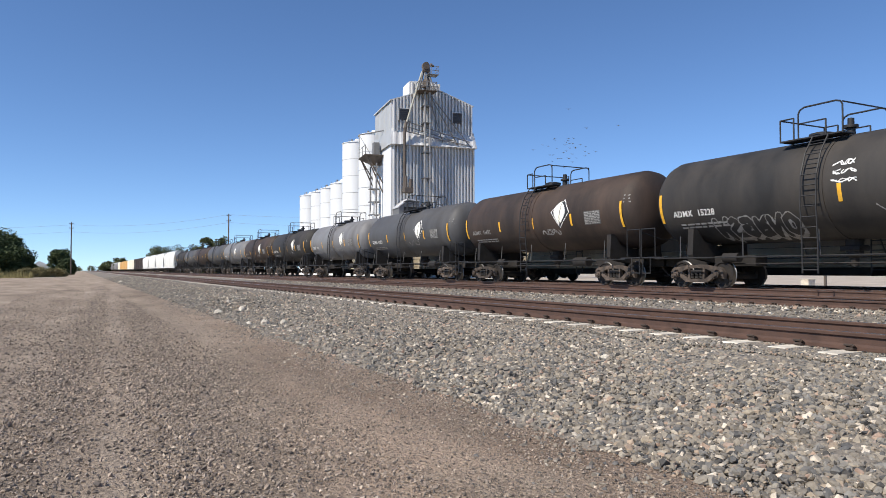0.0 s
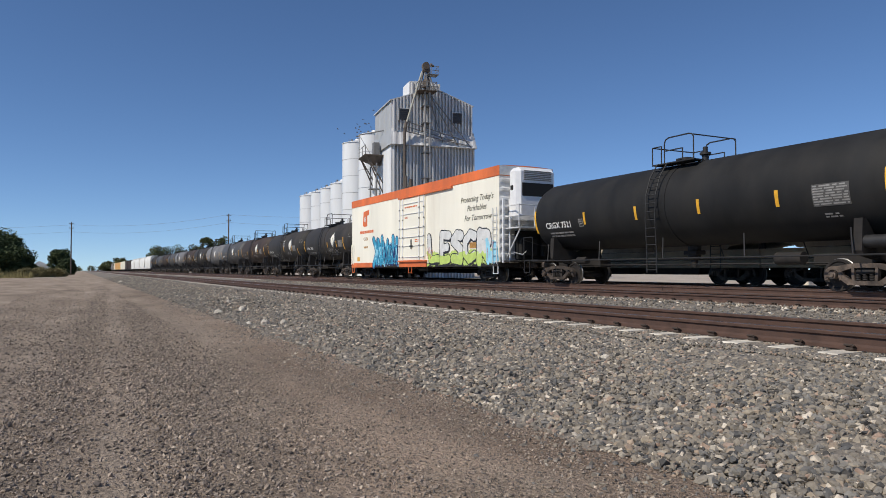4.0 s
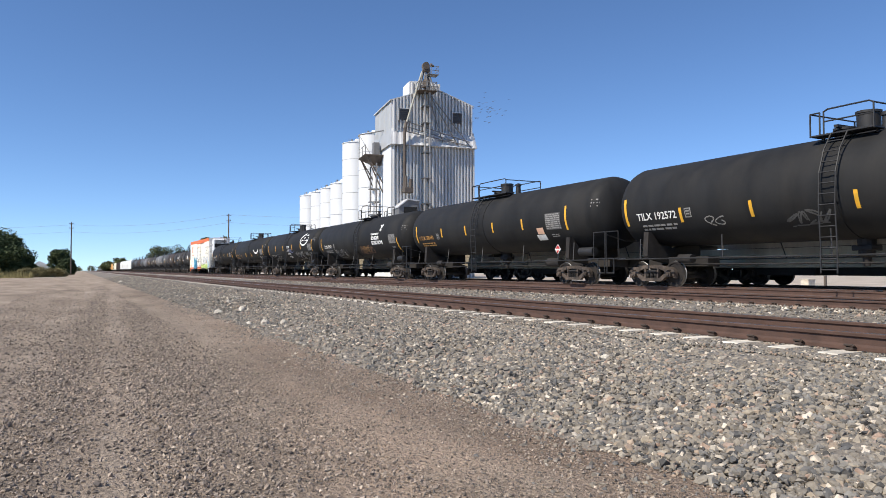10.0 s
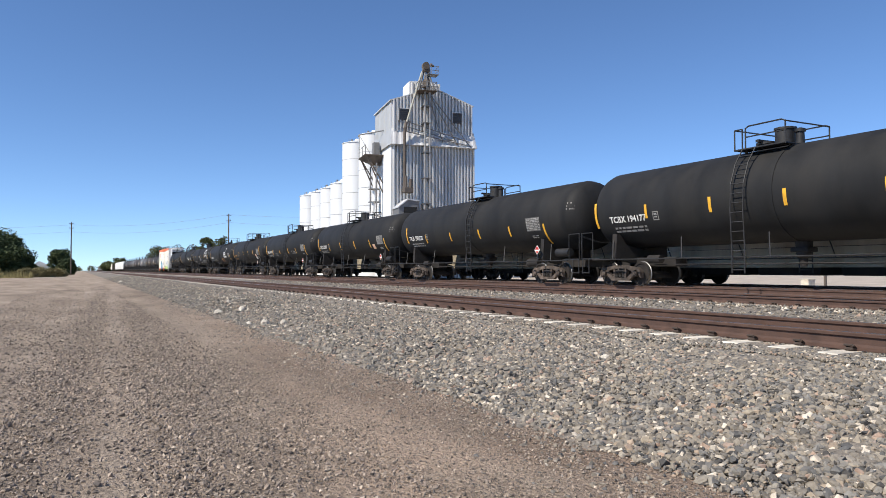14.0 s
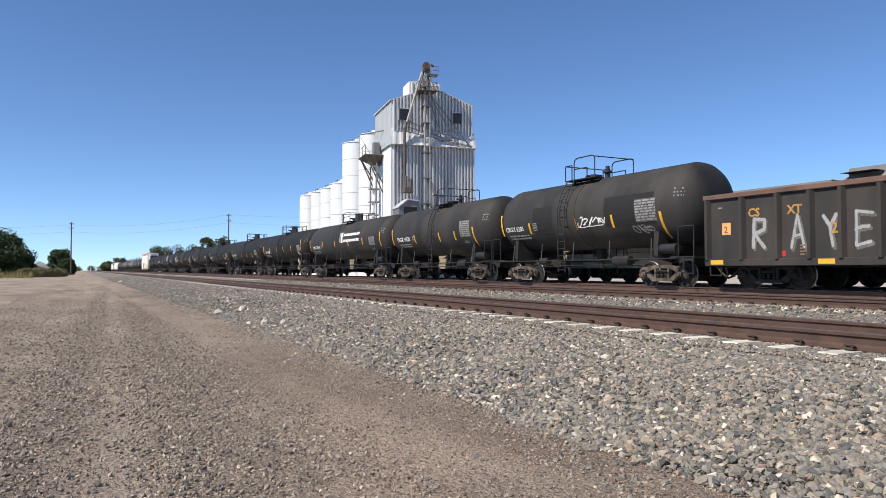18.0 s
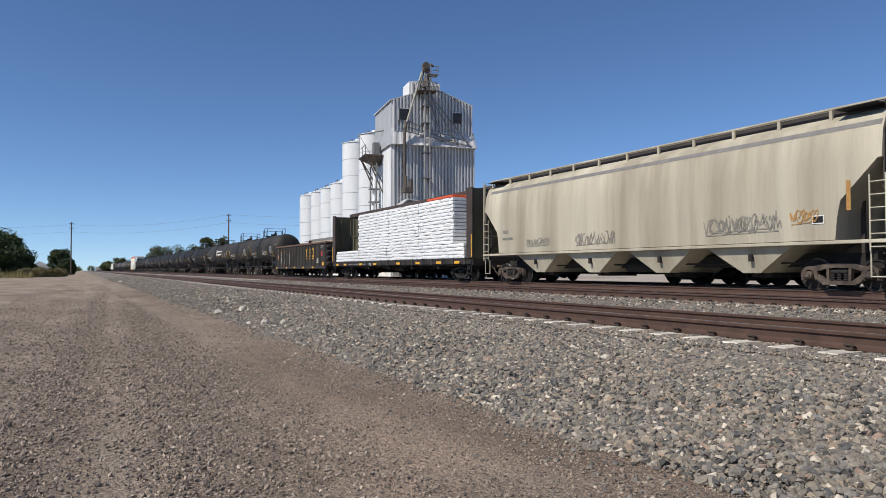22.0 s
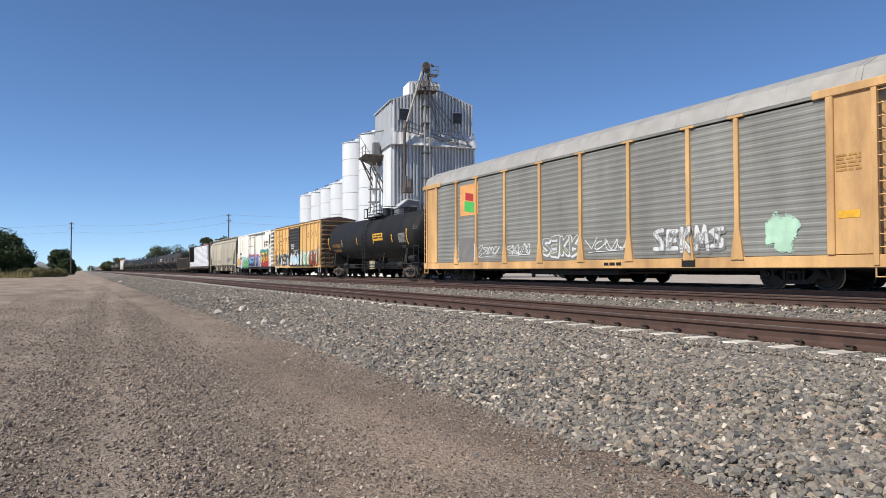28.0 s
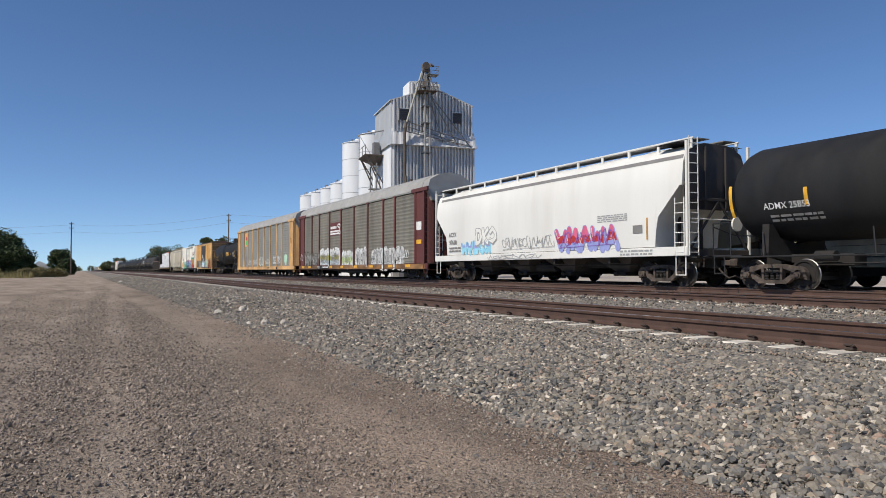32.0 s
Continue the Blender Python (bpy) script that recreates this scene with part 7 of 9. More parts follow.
# ---- grain elevator ----
M.update({
    "tin": mat("corrugated_tin", (0.61, 0.61, 0.605), 0.55, metal=0.2, var=0.12, scale=0.8, grain=20, bump=0.05, dirt=(0.36, 0.34, 0.32), dirt_amount=0.6, stretch=(1, 1, 0.2)),
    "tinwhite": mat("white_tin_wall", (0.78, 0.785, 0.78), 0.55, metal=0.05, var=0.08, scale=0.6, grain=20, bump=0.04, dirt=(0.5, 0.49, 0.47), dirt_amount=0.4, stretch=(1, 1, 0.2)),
    "tinpale": mat("pale_grey_tin_wall", (0.46, 0.47, 0.47), 0.5, metal=0.15, var=0.08, scale=0.6, grain=20, bump=0.04, dirt=(0.38, 0.37, 0.35), dirt_amount=0.4, stretch=(1, 1, 0.2)),
    "plastic": mat("pale_spout_plastic", (0.42, 0.40, 0.33), 0.5, var=0.1, scale=2),
    "silo": mat("white_silo_steel", (0.76, 0.77, 0.77), 0.5, metal=0.05, var=0.06, scale=0.5, grain=20, bump=0.03, dirt=(0.6, 0.58, 0.55), dirt_amount=0.4, stretch=(1, 1, 0.15)),
    "silo_seam": mat("silo_seam", (0.42, 0.42, 0.42), 0.6, var=0.15),
    "legtin": mat("weathered_leg_casing", (0.33, 0.325, 0.315), 0.6, metal=0.2, var=0.2, scale=1.5, bump=0.05),
    "pipe": mat("galvanised_pipe", (0.20, 0.195, 0.19), 0.6, metal=0.3, var=0.2, scale=2, bump=0.05),
    "rustpipe": mat("rusty_machinery", (0.11, 0.088, 0.072), 0.8, var=0.35, scale=2, bump=0.15),
    "wood": mat("weathered_pole_wood", (0.12, 0.095, 0.075), 0.9, var=0.3, scale=4, grain=50, bump=0.3, stretch=(1, 1, 0.1)),
    "wire": mat("cable", (0.16, 0.16, 0.18), 0.7, var=0.1),
    "bark": mat("tree_bark", (0.10, 0.075, 0.055), 0.9, var=0.3, scale=8, bump=0.4),
    "glass": mat("dark_window_louvre", (0.05, 0.05, 0.055), 0.5, var=0.2),
})


def ribbed_wall(p, q, z0, z1, pitch=0.42, depth=0.3, top=None):
    """A wall of vertical pressed ribs from p to q; top gives its height along the wall."""
    p, q = Vector((*p, 0)), Vector((*q, 0))
    w = (q - p).length
    u = (q - p).normalized()
    nrm = Vector((u.y, -u.x, 0))
    n = int(w / pitch)
    cols = []
    for i in range(n):
        for a, d in ((0, 0), (0.48, 0), (0.60, depth), (0.94, depth)):
            cols.append(((i + a) / n * w, d))
    cols.append((w, 0))
    rows = []
    for k in (0, 1):
        rows.append([tuple(p + u * s + nrm * d + Vector((0, 0, z0 if k == 0 else (top(s / w) if top else z1)))) for s, d in cols])
    return Mesh().sheet(rows)


def build_elevator():
    e = thing("grain_elevator", "tall grey corrugated grain elevator with pipes and headhouse", "grain elevator")
    x0, x1, y0, y1 = 32.1, 43.1, 75.2, 83.6
    zs, ze, zp = 15.9, 21.2, 23.0
    wall = part("wall", Mesh().box(x0 + 0.05, x1 - 0.05, y0 + 0.05, y1 - 0.05, 0.2, 17.4), M["tin"], e, "grey tin-clad lower walls")
    part("wall_cladding", ribbed_wall((x0, y0), (x1, y0), 0.2, 16.2), M["tin"], wall, "vertical ribbed tin sheets")
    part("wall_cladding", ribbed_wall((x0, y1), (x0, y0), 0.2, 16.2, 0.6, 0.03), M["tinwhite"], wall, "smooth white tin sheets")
    head = part("headhouse", Mesh().prism([(x0 + 0.05, 17), (x0 + 0.05, ze - 0.1), ((x0 + x1) / 2, zp - 0.1), (x1 - 0.3, ze - 0.1), (x1 - 0.3, 17)], "y", y0 + 0.15, y1 - 0.1), M["tin"], e, "upper headhouse with a low gable roof")
    part("headhouse_cladding", ribbed_wall((x0, y0 + 0.1), (x1 - 0.25, y0 + 0.1), 17.5, ze, top=lambda s: ze + (zp - ze) * (1 - abs(2 * s - 1)) - 0.05), M["tin"], head)
    part("headhouse_cladding", ribbed_wall((x0, y1), (x0, y0 + 0.1), 17.5, ze - 0.05, 0.6, 0.03), M["tinpale"], head)
    # flared skirt between the two
    rows_out = []
    n = 26
    for k, (z, d) in enumerate(((zs, 0.95), (17.9, 0.02))):
        rows_out.append([(x0 - 0.25 * (1 - k) + (x1 - x0 + 0.35 * (1 - k)) * i / (2 * n), y0 + 0.1 - d - (0.06 if i % 4 > 1 else 0), z) for i in range(2 * n + 1)])
    part("skirt", Mesh().sheet(rows_out), M["tin"], e, "flared tin skirt")
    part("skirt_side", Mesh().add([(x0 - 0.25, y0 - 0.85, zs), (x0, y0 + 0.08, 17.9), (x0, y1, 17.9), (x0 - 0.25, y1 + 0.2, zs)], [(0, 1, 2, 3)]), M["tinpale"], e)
    part("skirt_side", Mesh().add([(x1 + 0.1, y0 - 0.85, zs), (x1 - 0.25, y0 + 0.08, 17.9), (x1 - 0.25, y1, 17.9), (x1 + 0.1, y1 + 0.2, zs)], [(0, 1, 2, 3)]), M["tin"], e)
    part("skirt_soffit", Mesh().box(x0 - 0.25, x1 + 0.1, y0 - 0.85, y0 + 0.1, zs - 0.03, zs), M["tin"], e)
    xm = (x0 + x1) / 2
    for s in (-1, 1):
        xe = x0 - 0.2 if s < 0 else x1 - 0.05
        part("roof", Mesh().add([(xe, y0 - 0.1, ze), (xm, y0 - 0.1, zp + 0.1), (xm, y1 + 0.1, zp + 0.1), (xe, y1 + 0.1, ze), (xe, y0 - 0.1, ze - 0.12), (xm, y0 - 0.1, zp - 0.02), (xm, y1 + 0.1, zp - 0.02), (xe, y1 + 0.1, ze - 0.12)],
                                [(0, 1, 2, 3), (4, 5, 6, 7), (0, 1, 5, 4), (3, 2, 6, 7), (0, 3, 7, 4)]), M["tin"], e, "low gable tin roof")
    c = part("cupola", Mesh().prism([(35.1, 22), (35.1, 24.2), (37.2, 24.45), (39.2, 24.1), (39.2, 22)], "y", 77.4, 80.4), M["tinwhite"], e, "small white rooftop cupola")
    part("cupola_cladding", ribbed_wall((35.1, 77.38), (39.2, 77.38), 22.2, 24.1), M["tin"], c)
    for a, b, z0, z1 in ((33.05, 34.35, 18.9, 20.2), (40.1, 41.35, 18.9, 20.15)):
        w = part("window", Mesh().box(a, b, y0 - 0.26, y0 + 0.1, z0, z1, 0.02), M["glass"], e, "dark louvred window")
        for i in range(6):
            z = z0 + 0.1 + i * (z1 - z0 - 0.2) / 5
            part("louvre", Mesh().box(a + 0.05, b - 0.05, y0 - 0.32, y0 - 0.26, z - 0.03, z + 0.03), M["glass"], w)
        part("window_frame", Mesh().box(a - 0.08, a, y0 - 0.3, y0, z0 - 0.08, z1 + 0.08).box(b, b + 0.08, y0 - 0.3, y0, z0 - 0.08, z1 + 0.08).box(a, b, y0 - 0.3, y0, z1, z1 + 0.08), M["tin"], w)
    # bucket leg: twin trunks up the face, with its head above the roof
    leg = part("elevator_leg", Mesh().box(36.02, 36.18, y0 - 1.3, y0 - 1.05, 0.5, 24.8, 0.02).box(36.64, 36.8, y0 - 1.3, y0 - 1.05, 0.5, 24.8, 0.02), M["legtin"], e, "twin square bucket-elevator trunks")
    part("leg_head", Mesh().rod((36.2, y0 - 1.45, 25.2), (36.2, y0 - 0.9, 25.2), 0.45, 18).box(35.8, 36.7, y0 - 1.4, y0 - 0.95, 24.5, 25.2, 0.05), M["rustpipe"], leg, "rounded rusty leg head", smooth=40)
    part("leg_motor", Mesh().rod((36.9, y0 - 1.2, 25.3), (37.25, y0 - 1.2, 25.3), 0.14, 10).rod((36.7, y0 - 1.55, 25.25), (36.9, y0 - 1.55, 25.25), 0.22, 10), M["rustpipe"], leg)
    part("head_platform", Mesh().box(36.4, 37.75, y0 - 1.7, y0 - 0.5, 24.15, 24.22), M["pipe"], leg)
    for z in (24.65, 25.15):
        part("head_rail", Mesh().pipe([(36.8, y0 - 1.7, z), (37.75, y0 - 1.7, z), (37.75, y0 - 0.5, z)], 0.03), M["pipe"], leg)
    for px, py in ((36.8, 1.7), (37.75, 1.7), (37.75, 0.5)):
        part("rail_post", Mesh().rod((px, y0 - py, 24.2), (px, y0 - py, 25.18), 0.03), M["pipe"], leg)
    for px, py in ((35.2, 1.6), (35.6, 0.3), (36.3, 1.9), (37.1, 0.3), (37.3, 1.6)):
        part("head_strut", Mesh().rod((px, y0 - py, 22.2), (36.2 + 0.25 * (px - 36.2), y0 - 1.1, 24.8), 0.07), M["pipe"], leg)
    cage = part("distributor", Mesh().turned([(22.4, 0.2), (22.7, 0.55), (23.3, 0.55), (23.9, 0.2)], "z", (36.3, y0 - 1.1, 0), 10), M["rustpipe"], leg, "rusty grain distributor under the leg head")
    part("distributor_platform", Mesh().box(35.1, 37.5, y0 - 1.9, y0 - 0.05, 22.15, 22.22), M["rustpipe"], cage)
    for k in range(6):
        px = 35.15 + 0.46 * k
        part("platform_post", Mesh().rod((px, y0 - 1.88, 22.2), (px, y0 - 1.88, 23.2), 0.03), M["pipe"], cage)
    for z in (22.7, 23.2):
        part("platform_rail", Mesh().pipe([(35.15, y0 - 0.3, z), (35.15, y0 - 1.88, z), (37.45, y0 - 1.88, z), (37.45, y0 - 0.3, z)], 0.03), M["pipe"], cage)
    for z in (3, 6, 9, 12, 15, 18.5, 20.5):
        part("leg_bracket", Mesh().box(35.9, 36.95, y0 - 1.35, y0 + 0.0, z, z + 0.09), M["pipe"], leg)
    for px in (37.0, 37.3):
        part("ladder_rail", Mesh().rod((px, y0 - 0.5, 1), (px, y0 - 0.5, 22.2), 0.03), M["tin"], leg)
    s1 = part("spout", Mesh().rod((35.75, y0 - 1.1, 24.5), (33.75, y0 - 0.9, 18.2), 0.13, 10), M["plastic"], e, "slanting pale grain spout")
    part("spout_elbow", Mesh().rod((33.78, y0 - 0.9, 18.5), (33.6, y0 - 1.0, 17.4), 0.2, 10), M["rustpipe"], s1)
    for q in ((38.6, 16.4), (40.6, 16.2), (42.4, 16.0)):
        part("spout", Mesh().rod((36.4, y0 - 1.2, 22.3), (q[0], y0 - 0.75, q[1]), 0.07, 8), M["pipe"], e, "thin slanting grain spout")
    part("down_pipe", Mesh().rod((33.55, y0 - 1.0, 17.8), (33.55, y0 - 1.0, 10.5), 0.17, 12), M["rustpipe"], e, "rusty vertical down pipe", smooth=40)
    part("down_pipe", Mesh().rod((34.2, y0 - 0.9, 16.9), (34.2, y0 - 0.9, 10.5), 0.08, 10), M["tin"], e, smooth=40)
    part("pipe_boot", Mesh().box(33.4, 34.6, y0 - 1.3, y0 - 0.5, 10.2, 10.9, 0.08).rod((33.7, y0 - 1.1, 10.8), (33.7, y0 - 1.1, 12.2), 0.18, 10).rod((34.3, y0 - 1.1, 10.8), (34.3, y0 - 1.1, 11.8), 0.22, 10), M["rustpipe"], e, "rusty boot machinery")
    for a, b in (((33.7, 18.6), (42.2, 16.6)), ((33.7, 17.4), (42.4, 16.1)), ((33.7, 18.0), (40.2, 16.6))):
        part("stay_pipe", Mesh().rod((a[0], y0 - 0.95, a[1]), (b[0], y0 - 0.85, b[1]), 0.06, 8), M["pipe"], e)
    a = part("annex", Mesh().prism([(32.3, 0.2), (32.3, 8.5), (33.4, 9.3), (34.7, 9.15), (34.7, 0.2)], "y", y0 - 3.0, y0 - 0.1), M["pipe"], e, "grey lean-to shed with dark doorway")
    part("doorway", Mesh().box(32.9, 34.5, y0 - 3.06, y0 - 2.95, 0.2, 8.4), M["shadowy"], a, "dark open doorway")
    part("annex_trim", Mesh().prism([(32.2, 8.45), (33.4, 9.35), (34.8, 9.2), (34.8, 9.05), (33.4, 9.2), (32.2, 8.3)], "y", y0 - 3.15, y0), M["tin"], a)
    # cantilevered loading platform on the track side
    pz, yp = 15.3, y0 + 3.0
    p = part("loading_platform", Mesh().box(29.6, 32.05, yp + 0.6, yp + 4.6, pz - 0.1, pz, 0.02), M["rustpipe"], e, "rusty cantilevered loading platform")
    part("platform_hopper", Mesh().add([(29.6, yp + 0.6, pz - 0.1), (32, yp + 0.6, pz - 0.1), (32, yp + 4.6, pz - 0.1), (29.6, yp + 4.6, pz - 0.1), (31.2, yp + 2.2, pz - 1.1), (31.9, yp + 2.2, pz - 1.1), (31.9, yp + 3, pz - 1.1), (31.2, yp + 3, pz - 1.1)],
                                       [(0, 1, 5, 4), (1, 2, 6, 5), (2, 3, 7, 6), (3, 0, 4, 7), (4, 5, 6, 7)]), M["rustpipe"], p)
    m = Mesh()
    for py in (yp + 0.7, yp + 2.6, yp + 4.5):
        m.rod((29.7, py, pz), (29.7, py, pz + 3.0 if py > yp + 4 else pz + 1.1), 0.05)
    m.rod((29.7, yp + 4.5, pz + 3.0), (32.2, yp + 0.6, pz + 3.0), 0.07).rod((29.7, yp + 4.5, pz + 3.0), (30.6, yp + 1.5, pz), 0.04)
    m.rod((29.7, yp + 0.7, pz + 1.1), (29.7, yp + 4.5, pz + 1.1), 0.04)
    part("platform_railing", m, M["pipe"], p)
    part("platform_winch", Mesh().box(30.9, 31.7, yp + 1.2, yp + 2.1, pz, pz + 1.6, 0.05), M["pipe"], p)
    for py in (yp + 0.9, yp + 4.3):
        for z in (pz - 3.4, pz - 4.6):
            part("platform_brace", Mesh().rod((29.9, py, pz - 0.15), (32.05, py, z), 0.09, 8), M["rustpipe"], p)
        part("platform_brace", Mesh().rod((31.2, py, pz - 1), (31.2, py, pz - 8), 0.1, 8), M["pipe"], p)
    part("loading_spout", Mesh().rod((31.5, yp + 2.6, pz - 1), (31.3, yp + 2.4, pz - 5), 0.28, 12).rod((31.3, yp + 2.4, pz - 5), (30.4, yp + 1.6, 5.0), 0.24, 12), M["tinwhite"], e, "white loading spout", smooth=40)
    for z in (11.2, 9.6, 8.0):
        part("spout_collar", Mesh().box(30.6, 31.9, yp + 1.8, yp + 3.0, z, z + 0.1), M["pipe"], e)
    # the building stands turned by a few degrees against the tracks
    base = Vector((x0, y0, 0))
    for q in e.children:
        q.matrix_basis = Matrix.Translation(-base) @ q.matrix_basis
    e.matrix_basis = Matrix.Translation(base) @ Matrix.Rotation(radians(-9), 4, "Z") @ Matrix.Diagonal((0.94, 1, 1, 1))


def build_silo(x, y, r, h, rings, label):
    s = thing("grain_silo", label, "silo", "steel grain silos", at=pose(x, y, 0.3))
    part("shell", Mesh().turned([(0, r), (h, r)], "z", n=40), M["silo"], s, smooth=40)
    roof = part("roof", Mesh().turned([(h - 0.06, r + 0.1), (h + 0.02, r + 0.1), (h + 0.55, 0.5), (h + 0.75, 0.45), (h + 0.8, 0.05)], "z", n=32), M["silo"], s, "shallow cone roof", smooth=25)
    part("roof_vent", Mesh().rod((0.8, -0.5, h + 0.3), (0.8, -0.5, h + 0.85), 0.22, 10), M["pipe"], roof)
    part("roof_vent", Mesh().rod((-0.9, 0.3, h + 0.3), (-0.9, 0.3, h + 0.7), 0.15, 10), M["pipe"], roof)
    for i in range(1, rings + 1):
        z = h * i / rings
        part("seam_ring", Mesh().turned([(z - 0.06, r + 0.005), (z - 0.05, r + 0.03), (z - 0.01, r + 0.03), (z, r + 0.005)], "z", n=40), M["silo_seam"], s)
    for a in (0, 75, 150):
        c, q = math.cos(radians(a + 140)), math.sin(radians(a + 140))
        part("roof_post", Mesh().rod((r * c, r * q, h), (r * c, r * q, h + 0.45), 0.03), M["pipe"], s)
    return s


def build_silos():
    for x, y, r, h, n, what in ((36, 96.6, 2.3, 19.4, 8, "tall white steel grain silo"), (36, 90.0, 2.25, 19.5, 8, "tall white steel grain silo"), (36, 103.0, 2.0, 14.2, 6, "shorter white steel grain silo"), (36, 108.2, 1.95, 14.0, 6, "shorter white steel grain silo"),
                                (36, 113.4, 1.95, 13.9, 6, "shorter white steel grain silo"), (36, 119.6, 2.1, 13.9, 6, "shorter white steel grain silo")):
        build_silo(x, y, r, h, n, what + " beside the elevator")


# ---- trees, shrubs, grass ----
def leaf_material(name, dark, light):
    m = bpy.data.materials.new(name)
    m.use_nodes = True
    N, L = m.node_tree.nodes, m.node_tree.links.new
    b = N["Principled BSDF"]
    g = N.new("ShaderNodeNewGeometry")
    r = N.new("ShaderNodeValToRGB")
    r.color_ramp.elements[0].color = (*dark, 1)
    r.color_ramp.elements[1].color = (*light, 1)
    L(g.outputs["Random Per Island"], r.inputs[0])
    L(r.outputs[0], b.inputs["Base Color"])
    b.inputs["Roughness"].default_value = 0.75
    b.inputs["Specular IOR Level"].default_value = 0.25
    return m


M["leaf"] = leaf_material("green_leaves", (0.034, 0.052, 0.022), (0.10, 0.125, 0.05))
M["leafdry"] = leaf_material("olive_leaves", (0.05, 0.065, 0.025), (0.13, 0.14, 0.055))
M["weeds"] = leaf_material("dry_weed_stalks", (0.12, 0.105, 0.045), (0.30, 0.25, 0.12))
M["grass"] = leaf_material("dry_grass_blades", (0.13, 0.12, 0.045), (0.40, 0.33, 0.15))


def crown_data(rng, clumps, count, leaf, name, material):
    """Many small leaves round clump centres (centre, radii)."""
    v, f = [], []
    for c, rad in clumps:
        for _ in range(count):
            d = Vector((rng.gauss(0, 1), rng.gauss(0, 1), rng.gauss(0, 1))).normalized() * (rng.random() ** 0.35)
            p = Vector((c[0] + d.x * rad[0], c[1] + d.y * rad[1], c[2] + d.z * rad[2]))
            u = Vector((rng.gauss(0, 1), rng.gauss(0, 1), rng.gauss(0, 0.6))).normalized() * leaf * rng.uniform(0.6, 1.3)
            w = u.cross(Vector((rng.gauss(0, 1), rng.gauss(0, 1), rng.gauss(0, 1)))).normalized() * leaf * 0.45
            n = len(v)
            v += [tuple(p - u), tuple(p + w), tuple(p + u), tuple(p - w)]
            f.append((n, n + 1, n + 2, n + 3))
    me = bpy.data.meshes.new(name)
    me.from_pydata(v, [], f)
    me.materials.append(material)
    return me


def tree(x, y, h, w, seed, label, material="leaf", clumps=16, count=150, leaf=0.32, low=0.12, name="tree"):
    rng = random.Random(seed)
    t = thing(name, label, "tree" if name == "tree" else "weeds" if name == "weed_clump" else "shrub", at=pose(x, y, 0))
    m = Mesh().rod((0, 0, -0.1), (0.1, 0.05, h * 0.35), 0.03 * h, 10, 0.018 * h)
    cl = []
    for i in range(clumps):
        a, q = rng.uniform(0, 6.283), rng.random()
        z = h * (low + (0.9 - low) * q)
        rr = 0.5 * w * (0.35 + 0.65 * math.sin(math.pi * min(1, 0.18 + 0.75 * q))) * rng.uniform(0.35, 0.85)
        c = (rr * math.cos(a), rr * math.sin(a), z)
        k = w * rng.uniform(0.13, 0.24)
        cl.append((c, (k, k, k * rng.uniform(0.55, 0.9))))
    trunk = part("trunk", m, M["bark"], t)
    for c, _ in cl[:7]:
        part("limb", Mesh().rod((0.05, 0.03, h * 0.22), (c[0] * 0.8, c[1] * 0.8, c[2]), 0.012 * h, 6, 0.004 * h), M["bark"], t)
    part("crown", crown_data(rng, cl, count, leaf, "crown", M[material]), M[material], t)
    return t


